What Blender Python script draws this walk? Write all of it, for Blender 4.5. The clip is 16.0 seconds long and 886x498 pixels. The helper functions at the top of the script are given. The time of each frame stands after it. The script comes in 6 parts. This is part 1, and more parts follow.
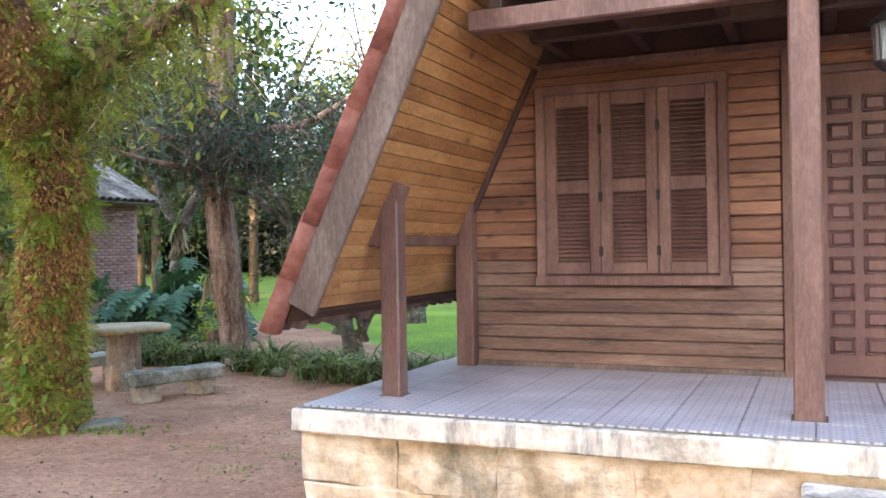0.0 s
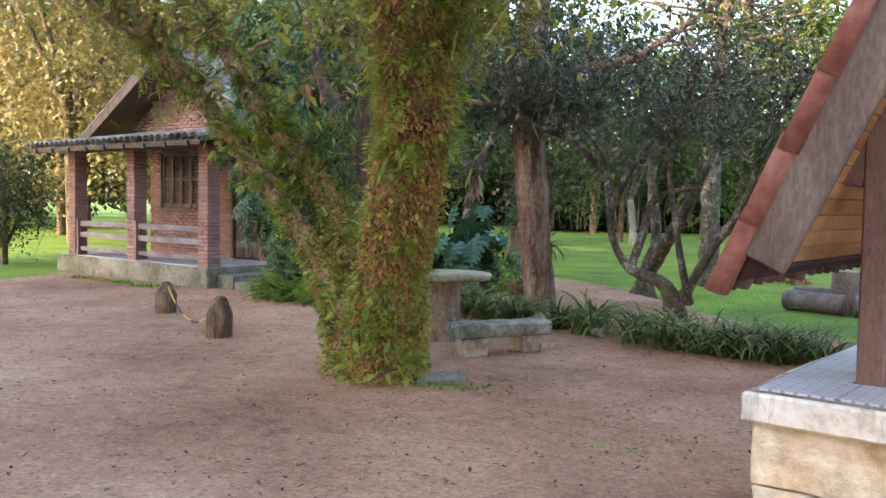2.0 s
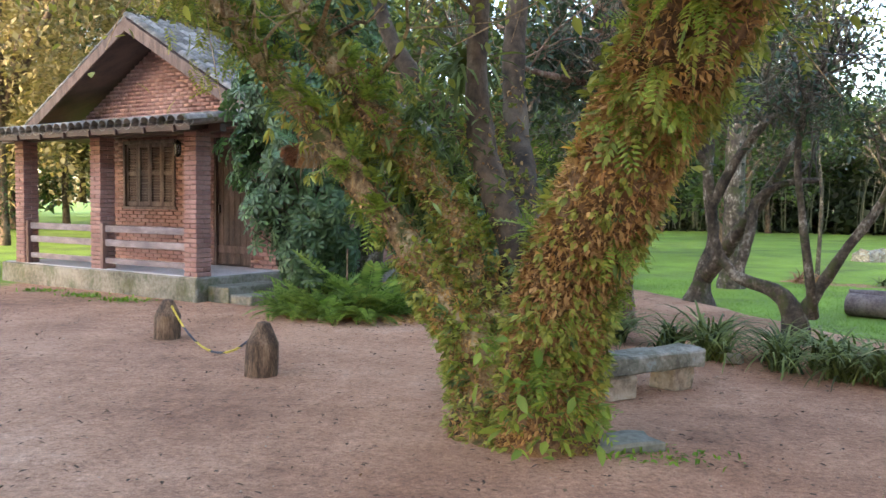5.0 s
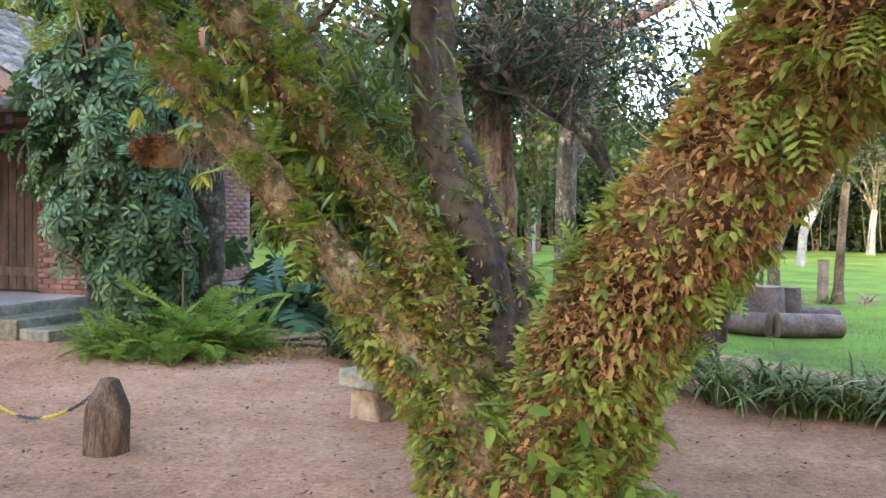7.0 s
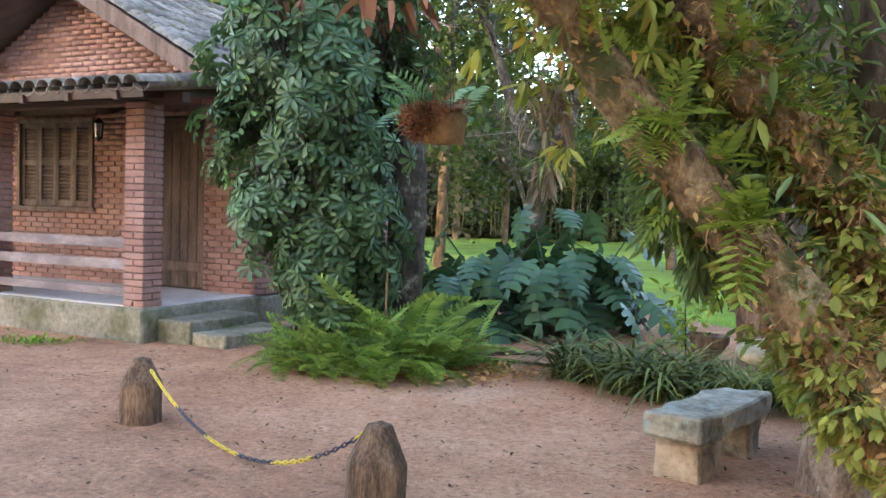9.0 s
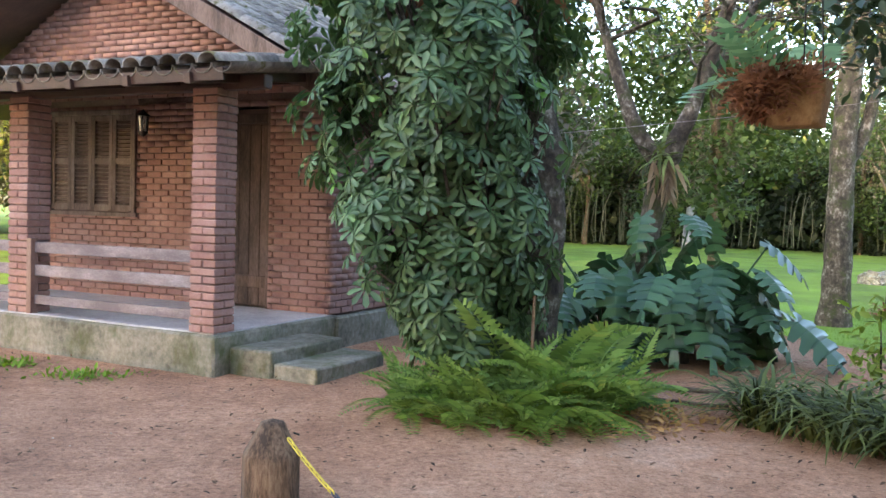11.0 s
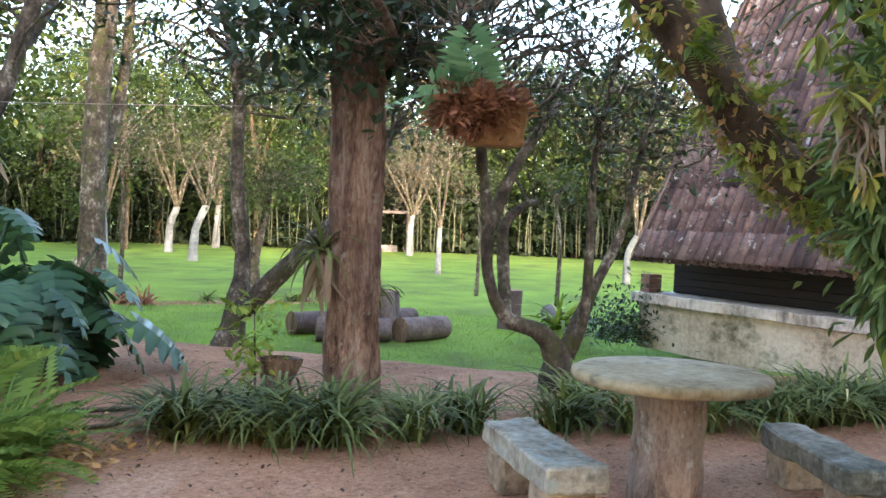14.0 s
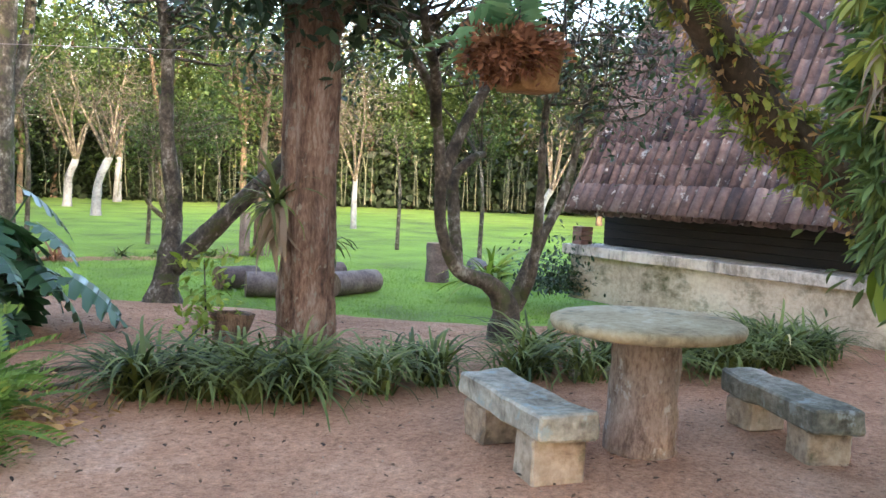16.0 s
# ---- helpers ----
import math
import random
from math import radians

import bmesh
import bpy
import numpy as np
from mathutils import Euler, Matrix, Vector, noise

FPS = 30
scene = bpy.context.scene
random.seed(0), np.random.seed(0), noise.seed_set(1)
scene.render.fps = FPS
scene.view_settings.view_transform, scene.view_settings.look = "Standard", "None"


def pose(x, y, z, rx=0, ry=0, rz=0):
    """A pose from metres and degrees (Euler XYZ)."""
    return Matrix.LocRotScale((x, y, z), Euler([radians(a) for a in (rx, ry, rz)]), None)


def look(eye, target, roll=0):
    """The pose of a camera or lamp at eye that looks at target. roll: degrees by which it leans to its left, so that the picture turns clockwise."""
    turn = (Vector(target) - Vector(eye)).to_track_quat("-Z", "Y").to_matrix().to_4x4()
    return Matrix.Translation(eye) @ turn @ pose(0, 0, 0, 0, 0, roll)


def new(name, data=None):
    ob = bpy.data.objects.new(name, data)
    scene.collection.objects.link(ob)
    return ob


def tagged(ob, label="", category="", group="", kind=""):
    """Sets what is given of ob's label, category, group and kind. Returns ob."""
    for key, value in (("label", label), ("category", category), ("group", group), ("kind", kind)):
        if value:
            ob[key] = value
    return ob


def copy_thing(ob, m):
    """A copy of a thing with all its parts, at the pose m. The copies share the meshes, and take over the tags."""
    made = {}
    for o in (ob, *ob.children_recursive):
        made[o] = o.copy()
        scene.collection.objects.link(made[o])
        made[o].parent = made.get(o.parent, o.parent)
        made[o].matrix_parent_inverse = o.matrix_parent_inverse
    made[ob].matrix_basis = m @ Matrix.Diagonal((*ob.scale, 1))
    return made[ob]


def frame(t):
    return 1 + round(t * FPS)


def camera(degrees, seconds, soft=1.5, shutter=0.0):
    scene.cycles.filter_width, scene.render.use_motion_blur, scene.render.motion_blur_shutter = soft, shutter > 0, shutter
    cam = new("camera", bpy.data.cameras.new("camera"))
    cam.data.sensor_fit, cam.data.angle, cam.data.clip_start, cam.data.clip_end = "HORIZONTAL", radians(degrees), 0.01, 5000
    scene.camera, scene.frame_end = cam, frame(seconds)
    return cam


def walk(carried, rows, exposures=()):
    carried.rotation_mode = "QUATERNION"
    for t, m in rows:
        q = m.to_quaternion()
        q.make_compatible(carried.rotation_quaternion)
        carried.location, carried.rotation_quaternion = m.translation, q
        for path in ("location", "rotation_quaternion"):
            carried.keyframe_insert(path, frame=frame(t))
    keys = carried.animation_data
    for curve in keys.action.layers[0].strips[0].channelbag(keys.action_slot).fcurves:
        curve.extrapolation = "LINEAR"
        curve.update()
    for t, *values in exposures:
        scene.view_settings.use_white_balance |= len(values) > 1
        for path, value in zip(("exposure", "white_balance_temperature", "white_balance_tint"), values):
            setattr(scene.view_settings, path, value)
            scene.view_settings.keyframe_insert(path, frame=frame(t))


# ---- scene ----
cam = camera(54.08, 16.0)
# seconds, eye x y z, yaw, pitch, roll
ROWS = [
    (0.0, 0.409, -2.617, 1.628, -4.05, -0.07, 0.94),
    (0.5, 0.211, -2.345, 1.609, 0.52, -0.09, 0.47),
    (1.0, -0.039, -2.092, 1.568, 4.07, -0.33, 0.05),
    (1.5, -0.348, -1.845, 1.564, 7.09, -0.96, -0.20),
    (2.0, -0.685, -1.556, 1.520, 11.91, -2.89, -0.93),
    (2.5, -1.031, -1.324, 1.469, 12.83, -5.43, -0.70),
    (3.0, -1.364, -1.149, 1.492, 11.90, -5.28, -0.01),
    (3.2, -1.503, -1.060, 1.491, 12.13, -4.70, -0.07),
    (5.3, -2.850, 0.520, 1.489, 4.73, -2.93, -0.36),
    (5.5, -2.956, 0.658, 1.497, 2.53, -2.86, -0.03),
    (6.0, -3.193, 1.055, 1.501, -4.22, -2.19, -0.24),
    (6.5, -3.473, 1.507, 1.472, -7.18, -1.85, -0.52),
    (7.0, -3.777, 1.850, 1.479, -7.52, -2.02, -0.85),
    (7.5, -4.076, 2.238, 1.474, -5.45, -2.04, -1.10),
    (8.0, -4.383, 2.630, 1.437, -4.64, -2.11, -1.33),
    (8.5, -4.668, 3.006, 1.417, -3.05, -2.33, -1.53),
    (9.0, -4.923, 3.422, 1.447, -1.05, -2.43, -1.63),
    (9.5, -5.245, 3.771, 1.445, 0.10, -2.92, -1.56),
    (9.7, -5.367, 3.892, 1.442, 0.78, -2.87, -1.56),
    (11.8, -6.529, 5.534, 1.480, -8.89, -1.64, -1.88),
    (12.0, -6.638, 5.648, 1.459, -15.06, -1.66, -1.79),
    (12.5, -6.867, 5.845, 1.497, -29.91, -1.69, -1.83),
    (13.0, -7.032, 6.055, 1.474, -38.51, -1.46, -2.00),
    (13.5, -7.162, 6.157, 1.490, -48.25, -1.41, -2.22),
    (14.0, -7.328, 6.196, 1.509, -53.91, -1.44, -2.25),
    (14.5, -7.435, 6.239, 1.499, -57.40, -2.16, -2.20),
    (15.0, -7.452, 6.301, 1.482, -59.97, -3.28, -2.17),
    (15.5, -7.452, 6.439, 1.472, -61.35, -3.84, -1.86),
    (16.0, -7.506, 6.586, 1.470, -60.19, -4.20, -2.34),
]
walk(cam, [(t, pose(x, y, z, 90 + pitch, roll, yaw)) for t, x, y, z, yaw, pitch, roll in ROWS],
     exposures=[(0.0, 3.66), (1.0, 3.56), (2.0, 3.26), (3.0, 3.26), (5.5, 3.46), (7.0, 3.72), (8.5, 3.68), (9.5, 3.5), (12.5, 3.5), (14.5, 3.34), (16.0, 3.5)])

# ---- light ----
world = bpy.data.worlds.new("sky")
scene.world = world
world.use_nodes = True
_n, _l = world.node_tree.nodes, world.node_tree.links
_sky = _n.new("ShaderNodeTexSky")
_sky.sky_type = 'NISHITA'
_sky.sun_disc = False
SUN_ELEV, SUN_AZ = 12.0, 222.0   # degrees; azimuth clockwise from +y, where the sun stands
_sky.sun_elevation = radians(SUN_ELEV)
_sky.sun_rotation = radians(SUN_AZ)
_sky.dust_density, _sky.ozone_density = 2.0, 1.0
_l.new(_sky.outputs[0], _n["Background"].inputs[0])
_n["Background"].inputs[1].default_value = 0.15
sun = new("sun", bpy.data.lights.new("sun", 'SUN'))
sun.data.energy, sun.data.angle, sun.data.color = 1.2, radians(0.8), (1.0, 0.80, 0.55)
_az, _el = radians(SUN_AZ), radians(SUN_ELEV)
sun.matrix_world = look((0, 0, 0), (-math.sin(_az) * math.cos(_el), -math.cos(_az) * math.cos(_el), -math.sin(_el)))
scene.view_settings.use_white_balance = True
scene.view_settings.white_balance_temperature, scene.view_settings.white_balance_tint = 6380, 17

RNG = np.random.default_rng(7)


# ---- materials ----
def ramp(nt, fac, stops):
    r = nt.nodes.new("ShaderNodeValToRGB")
    while len(r.color_ramp.elements) < len(stops):
        r.color_ramp.elements.new(0.5)
    for e, (p, c) in zip(r.color_ramp.elements, stops):
        e.position, e.color = p, (*c, 1)
    nt.links.new(fac, r.inputs[0])
    return r.outputs[0]


def noise_tex(nt, scale, detail=4, vec=None, rough=0.6):
    t = nt.nodes.new("ShaderNodeTexNoise")
    t.inputs["Scale"].default_value, t.inputs["Detail"].default_value, t.inputs["Roughness"].default_value = scale, detail, rough
    if vec is not None:
        nt.links.new(vec, t.inputs["Vector"])
    return t.outputs["Fac"]


def mixc(nt, fac, a, b, mode='MIX'):
    m = nt.nodes.new("ShaderNodeMix")
    m.data_type, m.blend_type = 'RGBA', mode
    for sock, v in ((m.inputs[0], fac), (m.inputs[6], a), (m.inputs[7], b)):
        if isinstance(v, (int, float)):
            sock.default_value = v
        elif isinstance(v, tuple):
            sock.default_value = (*v, 1)
        else:
            nt.links.new(v, sock)
    return m.outputs[2]


def math_n(nt, op, a, b=0.0):
    m = nt.nodes.new("ShaderNodeMath")
    m.operation = op
    for s, v in ((m.inputs[0], a), (m.inputs[1], b)):
        if isinstance(v, (int, float)):
            s.default_value = v
        else:
            nt.links.new(v, s)
    return m.outputs[0]


def coords(nt, kind="Object", scale=(1, 1, 1)):
    c = nt.nodes.new("ShaderNodeTexCoord")
    m = nt.nodes.new("ShaderNodeMapping")
    m.inputs["Scale"].default_value = scale
    nt.links.new(c.outputs[kind], m.inputs[0])
    return m.outputs[0]


def world_pos(nt, scale=(1, 1, 1)):
    g = nt.nodes.new("ShaderNodeNewGeometry")
    m = nt.nodes.new("ShaderNodeMapping")
    m.inputs["Scale"].default_value = scale
    nt.links.new(g.outputs["Position"], m.inputs[0])
    return m.outputs[0]


def bump(nt, height, strength, dist):
    b = nt.nodes.new("ShaderNodeBump")
    b.inputs["Strength"].default_value, b.inputs["Distance"].default_value = strength, dist
    nt.links.new(height, b.inputs["Height"])
    return b.outputs[0]


def base_mat(name, rough=0.8, metal=0.0):
    m = bpy.data.materials.new(name)
    m.use_nodes = True
    nt = m.node_tree
    p = nt.nodes["Principled BSDF"]
    p.inputs["Roughness"].default_value, p.inputs["Metallic"].default_value = rough, metal
    return m, nt, p


def surface(name, stops, big=0.7, small=9.0, rough=0.85, relief=0.4, dist=0.01, stretch=(1, 1, 1), vary=0.0, stain=None, metal=0.0, contrast=1.8):
    """Two scales of noise in object space, colour stops along them, a per-piece shift and optional stains."""
    m, nt, p = base_mat(name, rough, metal)
    v = world_pos(nt, stretch)
    a, b = noise_tex(nt, big, 3, v), noise_tex(nt, small, 8, v, 0.7)
    f = math_n(nt, 'ADD', math_n(nt, 'MULTIPLY', a, 0.5), math_n(nt, 'MULTIPLY', b, 0.5))
    f = math_n(nt, 'ADD', math_n(nt, 'MULTIPLY', f, contrast), 0.5 - 0.5 * contrast)
    if vary:
        o = nt.nodes.new("ShaderNodeObjectInfo")
        g = nt.nodes.new("ShaderNodeNewGeometry")
        s = math_n(nt, 'ADD', o.outputs["Random"], g.outputs["Random Per Island"])
        f = math_n(nt, 'ADD', f, math_n(nt, 'MULTIPLY', math_n(nt, 'SUBTRACT', math_n(nt, 'FRACT', s), 0.5), vary))
    c = ramp(nt, f, stops)
    if stain:
        col, sc, lo, hi, st = stain
        k = noise_tex(nt, sc, 6, world_pos(nt, st), 0.7)
        mr = nt.nodes.new("ShaderNodeMapRange")
        nt.links.new(k, mr.inputs[0])
        mr.inputs[1].default_value, mr.inputs[2].default_value = lo, hi
        c = mixc(nt, mr.outputs[0], c, col)
    nt.links.new(c, p.inputs["Base Color"])
    nt.links.new(bump(nt, b, relief, dist), p.inputs["Normal"])
    return m


def knots(m, scale, dark, amount=0.45):
    """Dark oval knots scattered over a board material."""
    nt = m.node_tree
    p = nt.nodes["Principled BSDF"]
    old = p.inputs["Base Color"].links[0].from_socket
    v = nt.nodes.new("ShaderNodeTexVoronoi")
    v.inputs["Scale"].default_value = scale
    nt.links.new(world_pos(nt, (1, 1, 1.5)), v.inputs["Vector"])
    sep = nt.nodes.new("ShaderNodeSeparateColor")
    nt.links.new(v.outputs["Color"], sep.inputs[0])
    has = math_n(nt, 'LESS_THAN', sep.outputs[0], amount)
    mr = nt.nodes.new("ShaderNodeMapRange")
    nt.links.new(v.outputs["Distance"], mr.inputs[0])
    mr.inputs[1].default_value, mr.inputs[2].default_value, mr.inputs[3].default_value, mr.inputs[4].default_value = 0.05, 0.15, 0.85, 0.0
    nt.links.new(mixc(nt, math_n(nt, 'MULTIPLY', has, mr.outputs[0]), old, dark), p.inputs["Base Color"])


def leaf_mat(name, dark, light, old=None, gloss=0.45, thru=0.35, oldness=0.08):
    m, nt, p = base_mat(name, gloss)
    g = nt.nodes.new("ShaderNodeNewGeometry")
    o = nt.nodes.new("ShaderNodeObjectInfo")
    r = math_n(nt, 'FRACT', math_n(nt, 'ADD', g.outputs["Random Per Island"], o.outputs["Random"]))
    patch = noise_tex(nt, 1.3, 2, world_pos(nt))
    f = math_n(nt, 'ADD', math_n(nt, 'MULTIPLY', r, 0.75), math_n(nt, 'MULTIPLY', math_n(nt, 'SUBTRACT', patch, 0.37), 0.9))
    stops = [(0.0, dark), (0.9 - oldness, light)]
    if old:
        stops += [(0.97 - oldness, light), (1.0, old)]
    c = ramp(nt, f, stops)
    nt.links.new(c, p.inputs["Base Color"])
    p.inputs["Specular IOR Level"].default_value = 0.35
    t = nt.nodes.new("ShaderNodeBsdfTranslucent")
    nt.links.new(mixc(nt, 1.0, c, (1.0, 1.0, 0.55), 'MULTIPLY'), t.inputs[0])
    mx = nt.nodes.new("ShaderNodeMixShader")
    mx.inputs[0].default_value = thru
    nt.links.new(p.outputs[0], mx.inputs[1])
    nt.links.new(t.outputs[0], mx.inputs[2])
    nt.links.new(mx.outputs[0], nt.nodes["Material Output"].inputs[0])
    return m


def ground_mat():
    m, nt, p = base_mat("ground_sand_and_grass", 0.95)
    v = world_pos(nt)
    at = nt.nodes.new("ShaderNodeAttribute")
    at.attribute_name = "lawn"
    n1, n2, n3 = noise_tex(nt, 0.35, 4, v), noise_tex(nt, 6, 6, v), noise_tex(nt, 140, 3, v, 0.8)
    f = math_n(nt, 'ADD', math_n(nt, 'ADD', math_n(nt, 'MULTIPLY', n1, 0.5), math_n(nt, 'MULTIPLY', n2, 0.2)), math_n(nt, 'MULTIPLY', n3, 0.3))
    f = math_n(nt, 'ADD', math_n(nt, 'MULTIPLY', f, 1.35), -0.175)
    sand = ramp(nt, f, [(0.34, (0.195, 0.090, 0.048)), (0.46, (0.385, 0.20, 0.114)), (0.57, (0.505, 0.288, 0.174)), (0.68, (0.60, 0.40, 0.285))])
    grit = ramp(nt, noise_tex(nt, 75, 6, v, 0.85), [(0.36, (0.42, 0.36, 0.34)), (0.46, (0.95, 0.94, 0.93)), (0.56, (1.05, 1.04, 1.03)), (0.66, (1.4, 1.4, 1.4))])
    sand = mixc(nt, 0.9, sand, grit, 'MULTIPLY')
    clod = ramp(nt, noise_tex(nt, 24, 5, v, 0.75), [(0.36, (0.66, 0.62, 0.60)), (0.47, (0.98, 0.97, 0.96)), (0.55, (1.04, 1.03, 1.02)), (0.66, (1.28, 1.27, 1.25))])
    sand = mixc(nt, 1.0, sand, clod, 'MULTIPLY')
    track = ramp(nt, noise_tex(nt, 1.1, 5, world_pos(nt, (1, 0.35, 1)), 0.65), [(0.36, (0.90, 0.88, 0.86)), (0.5, (1, 1, 1)), (0.66, (1.06, 1.07, 1.08))])
    sand = mixc(nt, 1.0, sand, track, 'MULTIPLY')
    gf = math_n(nt, 'ADD', math_n(nt, 'MULTIPLY', noise_tex(nt, 0.5, 4, v), 0.6), math_n(nt, 'MULTIPLY', noise_tex(nt, 30, 4, v), 0.4))
    grass = ramp(nt, gf, [(0.36, (0.075, 0.105, 0.016)), (0.48, (0.13, 0.225, 0.014)), (0.62, (0.195, 0.33, 0.024))])
    edge = math_n(nt, 'ADD', at.outputs["Fac"], math_n(nt, 'MULTIPLY', math_n(nt, 'SUBTRACT', noise_tex(nt, 3.5, 6, v, 0.75), 0.5), 1.3))
    mr = nt.nodes.new("ShaderNodeMapRange")
    nt.links.new(edge, mr.inputs[0])
    mr.inputs[1].default_value, mr.inputs[2].default_value = 0.38, 0.62
    nt.links.new(mixc(nt, mr.outputs[0], sand, grass), p.inputs["Base Color"])
    h = math_n(nt, 'ADD', math_n(nt, 'MULTIPLY', n2, 1.0), math_n(nt, 'ADD', math_n(nt, 'MULTIPLY', n3, 0.35), math_n(nt, 'MULTIPLY', noise_tex(nt, 30, 4, v), 0.5)))
    nt.links.new(bump(nt, h, 0.9, 0.035), p.inputs["Normal"])
    return m


MAT_GROUND = ground_mat()
MAT_PLANK = surface("varnished_pine_boards", [(0.3, (0.085, 0.036, 0.021)), (0.5, (0.20, 0.088, 0.050)), (0.7, (0.31, 0.155, 0.09))], 0.8, 7, 0.5, 0.35, 0.004, (1.5, 1.5, 14), 0.2, ((0.05, 0.022, 0.015), 2.2, 0.58, 0.72, (1, 1, 5)), contrast=1.25)
MAT_SOFFIT = surface("golden_pine_soffit", [(0.3, (0.21, 0.085, 0.03)), (0.5, (0.36, 0.17, 0.062)), (0.7, (0.50, 0.27, 0.11))], 0.8, 6, 0.45, 0.3, 0.003, (3, 3, 9), 0.22, ((0.16, 0.05, 0.02), 2.6, 0.60, 0.70, (1, 1, 3)), contrast=1.25)
MAT_WORN = surface("rain_weathered_pine_boards", [(0.3, (0.075, 0.038, 0.026)), (0.5, (0.165, 0.09, 0.062)), (0.7, (0.26, 0.165, 0.12))], 0.8, 9, 0.65, 0.4, 0.004, (1.5, 1.5, 14), 0.2, ((0.04, 0.022, 0.017), 2.2, 0.55, 0.70, (1, 1, 5)), contrast=1.4)
knots(MAT_WORN, 3.4, (0.035, 0.016, 0.012), 0.5)
knots(MAT_PLANK, 3.4, (0.035, 0.014, 0.01), 0.5)
knots(MAT_SOFFIT, 3.0, (0.10, 0.03, 0.014), 0.55)
MAT_TRIM = surface("brown_painted_wood", [(0.3, (0.095, 0.045, 0.036)), (0.55, (0.165, 0.088, 0.070)), (0.75, (0.23, 0.135, 0.108))], 1.2, 18, 0.5, 0.25, 0.003, (4, 4, 1), 0.12)
MAT_DARKTRIM = surface("dark_brown_wood", [(0.3, (0.030, 0.014, 0.011)), (0.6, (0.065, 0.032, 0.025))], 1.2, 18, 0.55, 0.25, 0.003, (1, 4, 4), 0.12)
MAT_BARGE = surface("weathered_grey_brown_board", [(0.3, (0.07, 0.045, 0.035)), (0.55, (0.14, 0.095, 0.075)), (0.75, (0.21, 0.16, 0.13))], 1.0, 16, 0.7, 0.4, 0.004, (3, 3, 1), 0.1)
MAT_DOOR = surface("plum_brown_painted_door", [(0.3, (0.07, 0.031, 0.031)), (0.6, (0.12, 0.056, 0.053)), (0.8, (0.16, 0.085, 0.078))], 1.0, 14, 0.42, 0.2, 0.003, (4, 4, 1), 0.06)
MAT_SLAB = surface("stained_whitewashed_slab", [(0.3, (0.34, 0.29, 0.23)), (0.5, (0.62, 0.55, 0.47)), (0.7, (0.76, 0.70, 0.62))], 1.5, 14, 0.9, 0.5, 0.008, (1, 1, 1), 0.0, ((0.16, 0.14, 0.12), 2.3, 0.50, 0.66, (1.6, 1.6, 0.35)))
MAT_STONE = surface("ochre_sandstone_wall", [(0.28, (0.25, 0.18, 0.11)), (0.45, (0.50, 0.37, 0.24)), (0.6, (0.66, 0.54, 0.40)), (0.75, (0.78, 0.70, 0.58))], 1.8, 7, 0.95, 0.9, 0.03, (1, 1, 1), 0.1, ((0.09, 0.085, 0.055), 1.4, 0.52, 0.70, (1, 1, 0.7)))
MAT_PLASTER = surface("cream_lime_plaster", [(0.28, (0.34, 0.27, 0.19)), (0.5, (0.54, 0.455, 0.34)), (0.72, (0.66, 0.59, 0.47))], 1.2, 16, 0.9, 0.5, 0.008, (1, 1, 1), 0.0, ((0.10, 0.095, 0.045), 1.6, 0.52, 0.68, (1, 1, 1.6)))
MAT_BENCH = surface("lichen_grey_sandstone", [(0.28, (0.12, 0.11, 0.085)), (0.45, (0.25, 0.235, 0.185)), (0.6, (0.38, 0.36, 0.29)), (0.75, (0.52, 0.49, 0.42))], 2.5, 16, 0.95, 0.9, 0.02, (1, 1, 1), 0.25, ((0.30, 0.35, 0.33), 9, 0.56, 0.64, (1, 1, 1)))
MAT_MOSSBENCH = surface("dark_mossy_stone", [(0.28, (0.05, 0.05, 0.036)), (0.45, (0.12, 0.115, 0.085)), (0.6, (0.21, 0.20, 0.155)), (0.75, (0.33, 0.31, 0.26))], 2.5, 16, 0.95, 0.9, 0.02, (1, 1, 1), 0.2, ((0.24, 0.27, 0.25), 8, 0.58, 0.64, (1, 1, 1)))
MAT_PEDESTAL = surface("pale_grey_trunk_wood", [(0.28, (0.15, 0.105, 0.080)), (0.45, (0.33, 0.25, 0.195)), (0.6, (0.46, 0.37, 0.30)), (0.75, (0.58, 0.50, 0.43))], 3, 20, 0.9, 1.0, 0.03, (2.6, 2.6, 1.2), 0.1, ((0.50, 0.47, 0.43), 11, 0.57, 0.63, (1, 1, 0.7)), contrast=1.5)
MAT_BLOCK = surface("ochre_stone_block", [(0.28, (0.13, 0.10, 0.07)), (0.5, (0.34, 0.265, 0.185)), (0.72, (0.5, 0.42, 0.32))], 2.5, 14, 0.95, 0.9, 0.02, (1, 1, 1), 0.25, ((0.08, 0.08, 0.045), 3, 0.56, 0.68, (1, 1, 1)))
MAT_TABLE = surface("worn_concrete_tabletop", [(0.28, (0.21, 0.155, 0.08)), (0.5, (0.36, 0.285, 0.165)), (0.72, (0.47, 0.40, 0.27))], 1.8, 20, 0.85, 0.5, 0.01, (1, 1, 1), 0.0, ((0.12, 0.115, 0.07), 4, 0.56, 0.68, (1, 1, 1)))
MAT_CONC = surface("mossy_grey_concrete", [(0.28, (0.085, 0.082, 0.058)), (0.5, (0.185, 0.175, 0.135)), (0.72, (0.29, 0.275, 0.23))], 1.4, 16, 0.9, 0.5, 0.01, (1, 1, 1), 0.0, ((0.07, 0.085, 0.03), 2.5, 0.52, 0.68, (1, 1, 0.6)))
